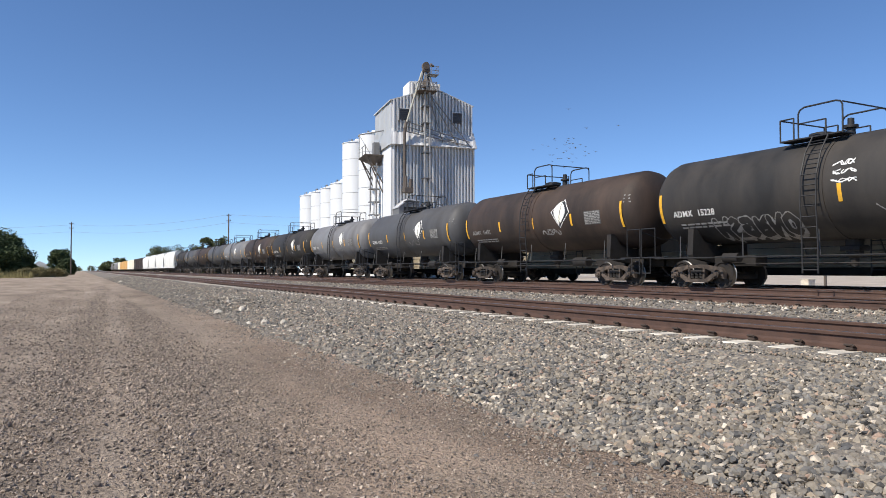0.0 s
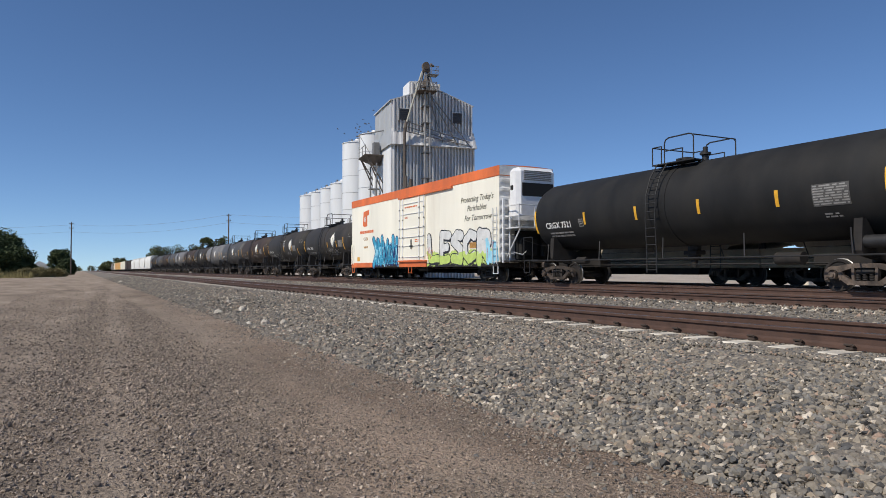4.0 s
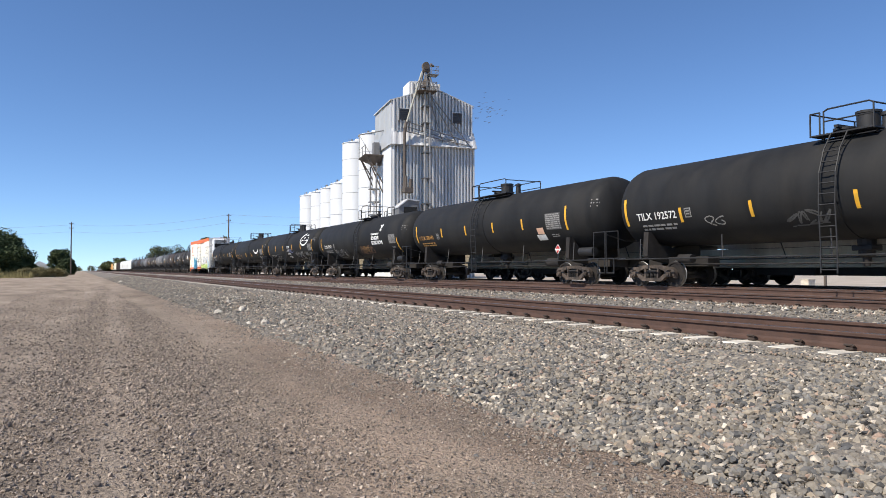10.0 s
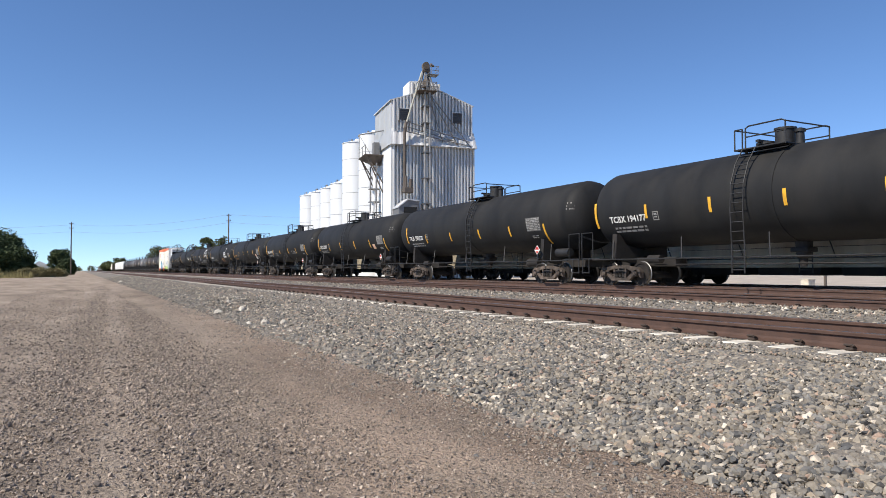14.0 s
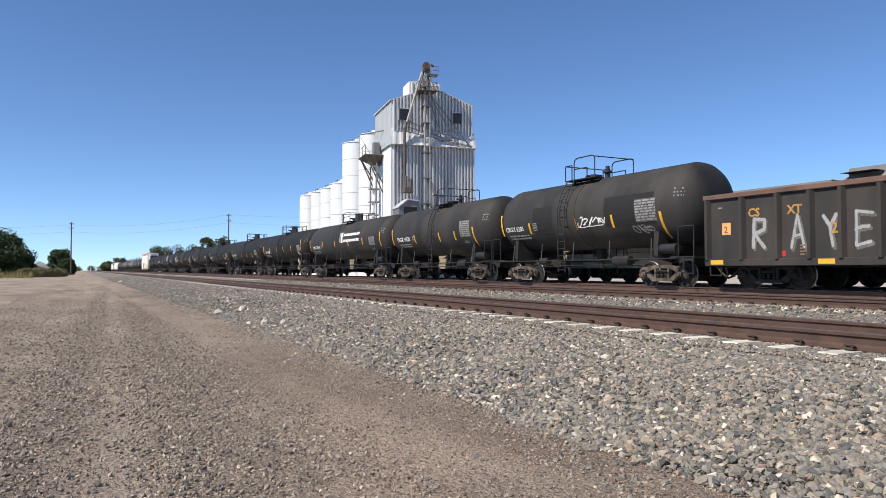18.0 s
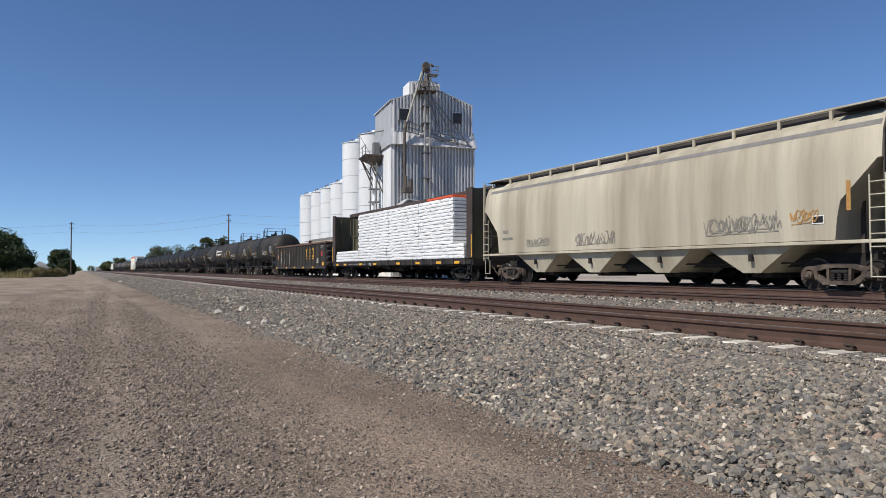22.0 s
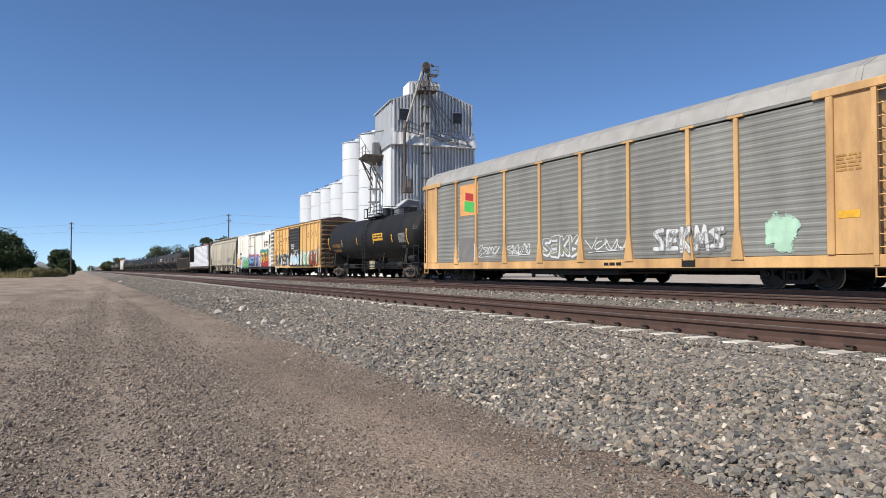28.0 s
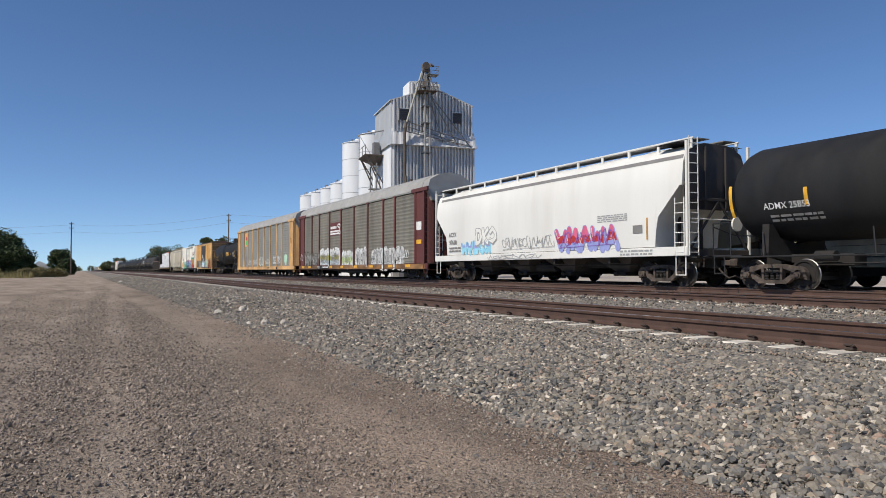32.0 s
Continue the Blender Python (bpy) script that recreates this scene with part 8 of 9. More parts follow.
def build_plants():
    tree(-13.9, 152, 8.1, 12.0, 1, "dense dark green roadside tree", clumps=110, count=240, leaf=0.28, low=0.02)
    tree(-21.0, 156, 8.6, 10, 2, "dense dark green roadside tree", clumps=90, count=240, leaf=0.28, low=0.02)
    tree(-9.4, 150, 4.0, 4.6, 3, "low rounded dark green roadside shrub", clumps=44, count=220, leaf=0.24, low=0.02, name="shrub")
    tree(-5.2, 222, 7.3, 6.2, 4, "small dark green tree beside the pole", clumps=60, count=200, leaf=0.28, low=0.02)
    tree(-3.0, 218, 4.4, 4.4, 5, "low green roadside shrub", clumps=36, count=200, leaf=0.26, low=0.02, name="shrub")
    for x, y, h, w, k in ((-8.2, 141, 1.2, 4.2, 22), (-5.8, 145, 1.5, 4.6, 23), (-3.9, 152, 1.3, 3.8, 24)):
        tree(x, y, h, w, k, "clump of dry straw-coloured weeds", "weeds", clumps=40, count=130, leaf=0.15, low=0.0, name="weed_clump")
    tree(26.4, 290, 10.4, 9, 6, "broad green tree behind the railway", "leafdry", clumps=34, count=140, leaf=0.34)
    tree(32.5, 290, 10.8, 10, 7, "broad green tree behind the railway", "leafdry", clumps=44, count=130, leaf=0.34, low=0.05)
    tree(38.0, 278, 10.8, 9, 15, "green tree behind the railway", "leafdry", clumps=40, count=130, leaf=0.34, low=0.05)
    tree(37.0, 240, 12.6, 6.5, 8, "tall green tree behind the railway", "leafdry", clumps=44, count=140, leaf=0.32, low=0.05)
    tree(40.5, 236, 13.0, 6.5, 9, "tall green tree behind the railway", "leafdry", clumps=44, count=130, leaf=0.32, low=0.05)
    tree(47, 232, 11.4, 8, 10, "green tree behind the railway", "leafdry", clumps=24, count=130, leaf=0.32)
    tree(50, 66, 9.9, 6.5, 11, "dark green tree beyond the yard", clumps=18, count=170, leaf=0.26)
    tree(52, 75, 8.8, 6, 12, "dark green tree beyond the yard", clumps=16, count=150, leaf=0.26)
    tree(21.5, 470, 9.5, 9, 13, "distant green tree by the line", "leafdry", clumps=16, count=90, leaf=0.7)
    tree(17, 520, 8, 12, 14, "distant green tree by the line", "leafdry", clumps=16, count=90, leaf=0.7)
    rng = random.Random(77)
    v, f = [], []
    for _ in range(22000):
        y = rng.uniform(128, 215)
        x = rng.uniform(-24, -3.4 - (y < 150) * 3.5)
        h = rng.uniform(0.3, 1.2) * (1.4 if rng.random() < 0.15 else 1) * (0.45 if y < 134 else 1)
        a = rng.uniform(0, 3.14)
        dx, dy = 0.06 * math.cos(a), 0.06 * math.sin(a)
        lx, ly = rng.uniform(-0.15, 0.15), rng.uniform(-0.15, 0.15)
        n = len(v)
        v += [(x - dx, y - dy, -0.02), (x + dx, y + dy, -0.02), (x + lx, y + ly, h)]
        f.append((n, n + 1, n + 2))
    me = bpy.data.meshes.new("dry_grass")
    me.from_pydata(v, [], f)
    me.materials.append(M["grass"])
    tagged(new("dry_grass", me), "tall dry yellow grass beside the road", "grass", kind="stuff")
    cl = []
    for i in range(90):
        x = -900 + 20 * i + rng.uniform(-10, 10)
        k = rng.uniform(7, 14)
        cl.append(((x, 1500 + rng.uniform(-60, 60), 3.5), (k, 10, rng.uniform(3, 7))))
    me = crown_data(rng, cl, 120, 2.2, "far_woods", M["leafdry"])
    tagged(new("far_woods", me), "hazy line of distant trees on the horizon", "woods", kind="stuff")


# ---- poles, wires, small things ----
def utility_pole(x, y, h, label):
    p = thing("utility_pole", label, "utility pole", "wooden poles", at=pose(x, y, 0))
    part("pole", Mesh().rod((0, 0, -0.2), (0, 0, h), 0.17, 10, 0.12), M["wood"], p)
    for z in (h - 0.4, h - 1.5):
        a = part("crossarm", Mesh().box(-0.45, 0.45, -0.06, 0.06, z - 0.06, z + 0.06, 0.01), M["wood"], p)
        for k in (-0.4, 0.0, 0.4):
            part("insulator", Mesh().turned([(z + 0.06, 0.03), (z + 0.12, 0.06), (z + 0.2, 0.06), (z + 0.24, 0.02)], "z", (k, 0, 0), 8), M["pipe"], a)
    return p


def wire(p, q, sag, label):
    m = Mesh()
    pts = []
    for i in range(25):
        s = i / 24
        c = Vector(p).lerp(Vector(q), s)
        pts.append((c.x, c.y, c.z - 4 * sag * s * (1 - s)))
    m.pipe(pts, 0.02, 4)
    tagged(part("overhead_wire", m, M["wire"]), label, "cable", "overhead wires")


def build_small():
    utility_pole(-2.0, 192, 12.9, "tall brown wooden utility pole by the road")
    utility_pole(28.1, 154, 13.3, "brown wooden utility pole behind the tracks")
    utility_pole(-60, 232, 13.5, "brown wooden utility pole by the field")
    utility_pole(62, 118, 13.0, "brown wooden utility pole behind the elevator")
    for z in (0.25, -1.45):
        wire((-2.0, 192, 12.0 + z), (28.1, 154, 12.9 + z), 1.1, "thin dark overhead wire across the line")
        wire((-60, 232, 13.1 + z), (-2.0, 192, 12.0 + z), 1.2, "thin dark overhead wire beside the field")
        wire((28.1, 154, 12.9 + z), (62, 118, 12.6 + z), 1.0, "thin dark overhead wire to the elevator")
    b = thing("house", "small white house among the roadside trees", "house", at=pose(-15.5, 350, 0))
    part("wall", Mesh().box(-3, 3, -4, 4, 0, 3.4), M["tinwhite"], b)
    part("roof", Mesh().prism([(-3.5, 3.3), (0, 5.2), (3.5, 3.3)], "y", -4.5, 4.5), M["silo"], b)
    part("window", Mesh().box(-1.6, -0.4, -4.06, -3.98, 1.1, 2.4), M["glass"], b)
    part("door", Mesh().box(1.2, 2.2, -4.06, -3.98, 0, 2.1), M["glass"], b)
    c = thing("relay_cabinet", "small pale equipment cabinet in the yard", "cabinet", at=pose(37.2, 26.2, 0.31))
    part("body", Mesh().box(-0.3, 0.3, -0.25, 0.25, 0, 0.38, 0.02), M["concrete"], c)
    part("lid", Mesh().box(-0.33, 0.33, -0.28, 0.28, 0.38, 0.43, 0.01), M["concrete"], c)
    c = thing("marker_post", "dark short marker post beside the cabinet", "post", at=pose(37.9, 25.6, 0.31))
    part("post", Mesh().box(-0.06, 0.06, -0.06, 0.06, 0, 0.6, 0.01), M["rustpipe"], c)
    part("cap", Mesh().box(-0.07, 0.07, -0.07, 0.07, 0.6, 0.63), M["pipe"], c)
    rng = random.Random(5)
    for i in range(5):
        k = copy_block(pose(40 + i * 0.75, 21.5 - i * 0.3, 0.31, 0, 0, rng.uniform(-20, 20)), rng.uniform(0.3, 0.5))
    for x, y, w in ((3.5, 20.6, 0.26), (4.1, 20.4, 0.3), (3.64, 15.6, 0.3), (3.95, 15.2, 0.2), (3.4, 16.1, 0.16), (3.6, 77.0, 0.5), (5.27, 6.2, 0.11), (4.5, 24.5, 0.24)):
        m = Mesh().turned([(-0.3 * w, 0.2 * w), (-0.1 * w, 0.5 * w), (0.12 * w, 0.42 * w), (0.3 * w, 0.15 * w)], "z", n=7)
        m.v = [(a * rng.uniform(0.75, 1.15), b * rng.uniform(0.5, 0.9), c * rng.uniform(0.7, 1.2)) for a, b, c in m.v]
        s = part("loose_rock", m, M["concrete"])
        s.matrix_basis = pose(x, y, slope_height(x, y) + 0.03, 0, 0, rng.uniform(0, 180))
        tagged(s, "pale broken rock lying on the gravel edge", "rock", "loose rocks")


def copy_block(m, h):
    s = part("concrete_block", Mesh().box(-0.25, 0.25, -0.2, 0.2, 0, h, 0.03), M["concrete"])
    s.matrix_basis = m
    return tagged(s, "pale concrete block lying in the yard", "block", "concrete blocks")


build_elevator()
build_silos()
build_plants()
build_small()


# ---- a flock of pigeons wheeling round the elevator ----
M["feather"] = mat("grey_feathers", (0.17, 0.17, 0.18), 0.8, var=0.2, scale=8, bump=0)
BIRDS = []


def build_birds():
    body = Mesh().turned([(-0.19, 0.02), (-0.12, 0.05), (0.0, 0.075), (0.1, 0.06), (0.15, 0.045), (0.19, 0.035), (0.23, 0.008)], "y", n=10)
    body.add([(-0.05, -0.17, 0), (0.05, -0.17, 0), (0.08, -0.3, 0), (-0.08, -0.3, 0)], [(0, 1, 2, 3)])
    body.v = [(0.7 * a, 0.7 * b, 0.7 * c) for a, b, c in body.v]
    body = body.data("body", M["feather"], 40)
    wing = {s: Mesh().sheet([[(s * 0.025, 0.056, 0.02), (s * 0.025, -0.05, 0.02)], [(s * 0.14, 0.08, 0.06), (s * 0.14, -0.05, 0.055)], [(s * 0.26, 0.025, 0.03), (s * 0.26, -0.04, 0.03)]]).data("wing", M["feather"]) for s in (-1, 1)}
    rng = random.Random(31)
    for i in range(42):
        b = thing("pigeon", "grey pigeon flying in a loose flock", "bird", "flock of pigeons")
        part("body", body, M["feather"], b)
        for s in (-1, 1):
            part("wing", wing[s], M["feather"], b)
        BIRDS.append((b, Vector((rng.gauss(0, 1.7), rng.gauss(0, 1.7), rng.gauss(0, 1.3))), rng.uniform(-0.15, 0.15)))


build_birds()


# ---- the freight train, front to rear ----
def leaf_emblem(car, skin, y, z, size=1.0):
    """A slanted white leaf in a dark diamond."""
    cell = 0.025
    n = int(1.5 * size / cell)
    Y = np.tile(y - (np.arange(n) + 0.5) * cell, (n, 1))
    Z = np.tile((z - 0.75 * size + (np.arange(n) + 0.5) * cell)[:, None], (1, n))

    def inside(pts):
        ok = np.ones(Y.shape, bool)
        for (ay, az), (by, bz) in zip(pts, pts[1:] + pts[:1]):
            ok &= (by - ay) * (Z - az) - (bz - az) * (Y - ay) < 0
        return ok

    def leaf(wide):
        bx, bz, tx, tz = 0.60, -0.56, 0.72, 0.44
        ax, az = tx - bx, tz - bz
        n2 = math.hypot(ax, az)
        u, v = (y - Y) / size - bx, (Z - z) / size - bz
        along, off = np.clip((u * ax + v * az) / n2 ** 2, 0, 1), (u * az - v * ax) / n2
        return np.abs(off + 0.06) < wide * np.sin(math.pi * along ** 1.25) ** 0.8

    outer = [(0.0, 0.05), (0.9, 0.54), (1.31, -0.04), (0.58, -0.68)]
    cy, cz = 0.68, -0.05
    index = np.full(Y.shape, -1)
    index[inside([(y - a * size, z + b * size) for a, b in outer][::-1])] = 0
    index[inside([(y - (cy + (a - cy) * 0.93) * size, z + (cz + (b - cz) * 0.93) * size) for a, b in outer][::-1])] = 1
    index[leaf(0.40)] = 0
    index[leaf(0.31)] = 2
    index[line_distance(Y, Z, [(y - 0.74 * size, z + 0.4 * size), (y - 0.62 * size, z - 0.1 * size), (y - 0.55 * size, z - 0.62 * size)]) < 0.022] = 1
    paint_wall(car, skin, y, z - 0.75 * size, cell, index, [M["white"], M["frame"], M["cream"]], "white leaf emblem in a dark diamond")


def add_leaf_tank(front, rear, paint, mark, number, seed, label, size=0.29, at=(), tail=(2.25, 3.25), top=0.0, ladder=None, trucks=None, leaf=-1.5):
    car, skin, h = tank_car(front, rear, paint, label, rail_kind=0, top=top, ladder=ladder, trucks=trucks)
    rng = random.Random(seed)
    stripes(car, skin, h, at, tail=tail)
    write(car, skin, mark, h - 1.2, 2.42, size, M["white"] if paint != "brown" else M["dull"])
    write(car, skin, number, h - 2.25, 2.42, size, M["white"] if paint != "brown" else M["dull"])
    bars(car, skin, h - 1.4, h - 3.4, 2.0, 2.2, 2, M["dull"], rng)
    leaf_emblem(car, skin, leaf, 3.1, 1.0)
    scrawl(car, skin, leaf + 0.8, leaf - 0.5, 2.1, 2.45, 3, M["dull"], seed + 1, 0.05)
    data_panel(car, skin, -h + 2.9, 2.45, 1.0, 0.55, rng)
    end_number(car, h, rng)
    return car, skin, h


paints = ("brown", "darkgrey", "grey", "dark", "brown", "grey", "darkgrey", "brown", "darkgrey", "dark")
for i, p in enumerate(paints):
    f = 33.4 + 14.3 * i
    what = {"brown": "sooty brown-black", "darkgrey": "dark grey", "grey": "weathered light grey", "dark": "weathered black"}[p]
    if i < 6:
        add_leaf_tank(f, f - 13.5, p, "ADMX", str(16692 + 137 * i), 50 + i, f"{what} tank car with a white leaf emblem")
    else:
        car, skin, h = tank_car(f, f - 13.5, p, f"{what} tank car far along the train")
        stripes(car, skin, h)

car, skin, h = add_leaf_tank(19.3, 5.7, "dark", "ADMX", "15228", 61, "weathered black tank car with white spray tags", at=(6.13, -0.48, -3.47, -5.49), tail=(1.87, 2.68), top=0.6, ladder=0.27, trucks=(4.89, -5.05), leaf=-2.3)
spray(car, skin, 3.9, 0.9, 1.65, 2.25, 6, (M["dark"],), M["dull"], 5, 0.03, M["dark"], word="MSGRNO", heavy=1.5)
for i in range(3):
    scrawl(car, skin, -0.35, -0.95 - 0.1 * (i != 0), 3.45 - 0.25 * i, 3.62 - 0.25 * i, 3, M["white"], 6 + i, 0.03)
car, skin, h = add_leaf_tank(5.0, -7.9, "dark", "ADMX", "19036", 62, "sooty black tank car with a leaf emblem and tags", at=(6.05, -0.67, -2.98, -4.67), tail=(2.21, 3.19), top=0.3, ladder=0.9, trucks=(4.97, -4.37))
scrawl(car, skin, 0.2, -3.2, 1.85, 2.4, 6, M["dull"], 7, 0.045)

cooled_boxcar()


def black_tank(front, rear, mark, number, seed, label, kind=1, paint="black", gold=False, diamond=None, numsize=0.36, start=1.35, up=2.42, bold=0.018, at=(), mid=(2.47, 2.97), tail=(2.25, 3.25), panel=None, tall=0.62, top=0.0, ladder=None, square=True, trucks=None):
    car, skin, h = tank_car(front, rear, paint, label, rail_kind=kind, top=top, ladder=ladder, trucks=trucks)
    rng = random.Random(seed)
    stripes(car, skin, h, at, mid, tail)
    ink = M["gold"] if gold else M["white"]
    write(car, skin, mark + " " + number, h - start, up, numsize, ink, bold)
    bars(car, skin, h - start - 0.15, h - start - 1.85, up - 0.4, up - 0.15, 2, ink if gold else M["dull"], rng)
    panel = -h + 2.8 if panel is None else panel
    data_panel(car, skin, panel, 2.38, 1.1, tall, rng)
    bars(car, tank_skin(1.52, 2.99), panel - 0.25, panel - 0.75, 2.05, 2.2, 2, M["dull"], rng)
    if square:
        c = part("inspection_square", patch(Mesh(), skin, h - start - 2.3, h - start - 2.58, up - 0.02, up + 0.3), M["dull"], car, "small framed inspection mark")
        part("inspection_field", patch(Mesh(), skin, h - start - 2.33, h - start - 2.55, up + 0.01, up + 0.27, 0.009), M["frame"], c)
        bars(c, tank_skin(1.525, 2.99), h - start - 2.37, h - start - 2.52, up + 0.05, up + 0.24, 2, M["dull"], rng)
    end_number(car, h, rng)
    if diamond:
        y, z = diamond, 1.5
        d = part("placard", Mesh().prism([(y - 0.21, z), (y, z - 0.21), (y + 0.21, z), (y, z + 0.21)], "x", -1.56, -1.545), M["white"], car, "white and red hazard placard")
        part("placard_mark", Mesh().prism([(y - 0.17, z + 0.015), (y + 0.17, z + 0.015), (y, z + 0.18)], "x", -1.564, -1.561), M["g_red"], d)
        part("placard_mark", Mesh().prism([(y - 0.12, z - 0.06), (y, z - 0.18), (y + 0.12, z - 0.06)], "x", -1.564, -1.561), M["g_red"], d)
        part("placard_holder", Mesh().box(-1.545, -1.53, y - 0.03, y + 0.03, 1.0, z + 0.1), M["frame"], d)
    m = Mesh().rod((-1.15, -h + 1.6, 1.36), (-1.15, -h + 0.7, 1.36), 0.18, 14)
    part("air_reservoir", m, M["frame"], car, smooth=40)
    return car, skin, h


car, skin, h = black_tank(-31.8, -48.9, "CRGX", "7521", 70, "black tank car with white lettering", 0)
car, skin, h = black_tank(-49.6, -67.0, "UTLX", "649161", 71, "black tank car with a white crescent emblem", 1, gold=True, at=(7.47, 4.31, 1.37, -1.62, -4.83, -7.76), mid=(2.2, 2.7), tail=(2.33, 3.44), panel=-6.43, top=-0.36, ladder=-1.0, trucks=(6.92, -7.1), numsize=0.3, bold=0.008)
m = Mesh()
stroke(m, skin, [(-4.45 - 1.2 * math.sin(radians(a)), 3.2 - 0.6 * math.cos(radians(a))) for a in range(-70, 71, 14)], 0.2, 0.01)
part("emblem", m, M["white"], car, "white crescent emblem")
part("notice", patch(Mesh(), skin, -5.85, -6.25, 1.95, 2.2), M["dull"], car)
car, skin, h = black_tank(-67.8, -86.0, "TILX", "291218", 72, "black tank car with a white oval emblem and tags", 1, start=2.25, up=2.0, numsize=0.32, bold=0.0, at=(7.96, 4.77, 1.8, -1.54, -4.56, -8.12), mid=(2.57, 3.08), tail=(2.34, 3.34), panel=-6.9, top=-0.13, ladder=0.3, trucks=(6.72, -7.69))
m = Mesh()
stroke(m, skin, [(-5.85 - 1.2 * math.cos(radians(a)) - 0.2 * math.sin(radians(a)), 3.42 + 0.5 * math.sin(radians(a))) for a in range(95, 385, 15)], 0.14, 0.01)
for y, k in ((-5.05, 0), (-5.7, 1), (-6.35, 2)):
    stroke(m, skin, [(y, 3.3), (y - 0.16, 3.85)], 0.13, 0.012)
    stroke(m, skin, [(y - 0.35, 3.3), (y - 0.51, 3.85)] if k == 1 else [(y - 0.04, 3.32), (y - 0.4, 3.36)], 0.11, 0.013)
    stroke(m, skin, [(y - 0.08, 3.57), (y - 0.42, 3.58)] if k == 1 else [(y - 0.14, 3.8), (y - 0.52, 3.8)], 0.10, 0.014)
part("emblem", m, M["white"], car, "white oval company emblem")
scrawl(car, skin, 4.9, 3.3, 1.75, 2.1, 4, M["dull"], 72, 0.06)
for i in range(4):
    scrawl(car, skin, 0.3, -0.7, 2.75 - 0.32 * i, 3.0 - 0.32 * i, 4, M["white"], 173 + i, 0.05)
scrawl(car, skin, -0.5, -1.8, 2.2, 2.7, 3, M["g_violet"], 74, 0.06)
scrawl(car, skin, -2.4, -5.0, 1.65, 2.45, 5, M["dull"], 75, 0.08)
scrawl(car, skin, -5.5, -7.0, 1.9, 2.4, 4, M["dull"], 76, 0.05)
car, skin, h = black_tank(-86.5, -105.5, "SDPX", "97067", 77, "black tank car with a white block sign and brown tags", 0, start=2.2, up=2.4, at=(8.04, -8.01), tail=(1.82, 2.72), panel=-6.74, top=-0.93, ladder=-0.96, trucks=(6.65, -7.25))
for i, (w, hh, k, z) in enumerate(((1.42, 0.13, 10, 3.06), (1.45, 0.25, 7, 2.73), (2.0, 0.25, 10, 2.40))):
    m = Mesh()
    for j in range(k):
        a = -3.63 - w * j / k
        b = a - 0.78 * w / k
        if j % 3 == 1:
            patch(m, skin, a, b, z, z + 0.35 * hh, 0.01, 1)
            patch(m, skin, a, b, z + 0.6 * hh, z + hh, 0.01, 1)
        elif j % 3 == 2:
            patch(m, skin, a, a + 0.4 * (b - a), z, z + hh, 0.01, 2)
            patch(m, skin, a + 0.4 * (b - a), b, z + 0.3 * hh, z + 0.8 * hh, 0.01, 1)
        else:
            patch(m, skin, a, b, z, z + hh, 0.01, 2)
    part("sign_bars", m, M["white"], car, "white block lettering")
m = Mesh()
stroke(m, skin, [(-5.25, 3.3), (-5.4, 3.55), (-5.58, 3.74)], 0.16, 0.01)
stroke(m, skin, [(-5.38, 3.5), (-5.2, 3.72)], 0.11, 0.011)
stroke(m, skin, [(-5.2, 3.42), (-5.5, 3.36)], 0.07, 0.012)
part("emblem", m, M["white"], car, "white sprout emblem")
scrawl(car, skin, 4.9, 2.6, 1.55, 2.35, 5, M["dull"], 78, 0.09)
scrawl(car, skin, -0.8, -3.6, 1.75, 2.45, 7, M["rust_ink"], 79, 0.06)
scrawl(car, skin, -1.2, -3.0, 1.9, 2.4, 4, M["gold"], 179, 0.035)
scrawl(car, skin, 4.6, 1.9, 1.6, 2.3, 7, M["panelback"], 178, 0.06)
car, skin, h = black_tank(-106.0, -124.4, "UTLX", "208490", 80, "black tank car with yellow lettering and hazard placard", 2, gold=True, diamond=-6.46, start=1.5, up=2.4, numsize=0.32, at=(8.02, 4.7, 1.92, -0.89, -3.54, -6.87), tail=(2.32, 3.34), panel=-5.45, tall=0.72, top=0.15, ladder=0.71, trucks=(7.03, -6.84))
part("notice", patch(Mesh(), skin, -4.7, -5.2, 2.22, 2.5), M["g_peach"], car, "pink and white notice")
part("notice", patch(Mesh(), skin, -4.55, -5.22, 1.95, 2.2, 0.007), M["white"], car)
black_tank(-125.0, -143.2, "TILX", "192572", 81, "black tank car with white number and hazard placard", 1, diamond=-6.3, at=(8.3, 5.62, 2.76, -0.57, -3.38, -6.53), mid=(2.25, 2.75), tail=(2.02, 2.94), panel=-5.24, top=0.03, ladder=0.06, trucks=(7.38, -6.68))
scrawl(CARS[-1][0], tank_skin(1.52, 2.99), -1.8, -3.2, 2.15, 2.5, 3, M["dull"], 82, 0.05)
scrawl(CARS[-1][0], tank_skin(1.52, 2.99), 4.6, 3.8, 2.05, 2.4, 2, M["dull"], 182, 0.06)
scrawl(CARS[-1][0], tank_skin(1.52, 2.99), 1.6, 0.2, 1.9, 2.35, 4, M["panelback"], 183, 0.08)
black_tank(-143.9, -161.3, "GATX", "33057", 83, "black tank car with white number beside its ladder", 1, numsize=0.35, diamond=-6.76, at=(7.59, 4.9, 2.05, -1.16, -4.32, -7.08), mid=(2.21, 2.76), tail=(1.93, 2.76), panel=-5.81, top=0.43, ladder=0.86, trucks=(6.76, -6.96))
part("notice", patch(Mesh(), tank_skin(1.52, 2.99), -4.85, -5.29, 2.11, 2.43), M["g_peach"], CARS[-1][0], "pink notice")
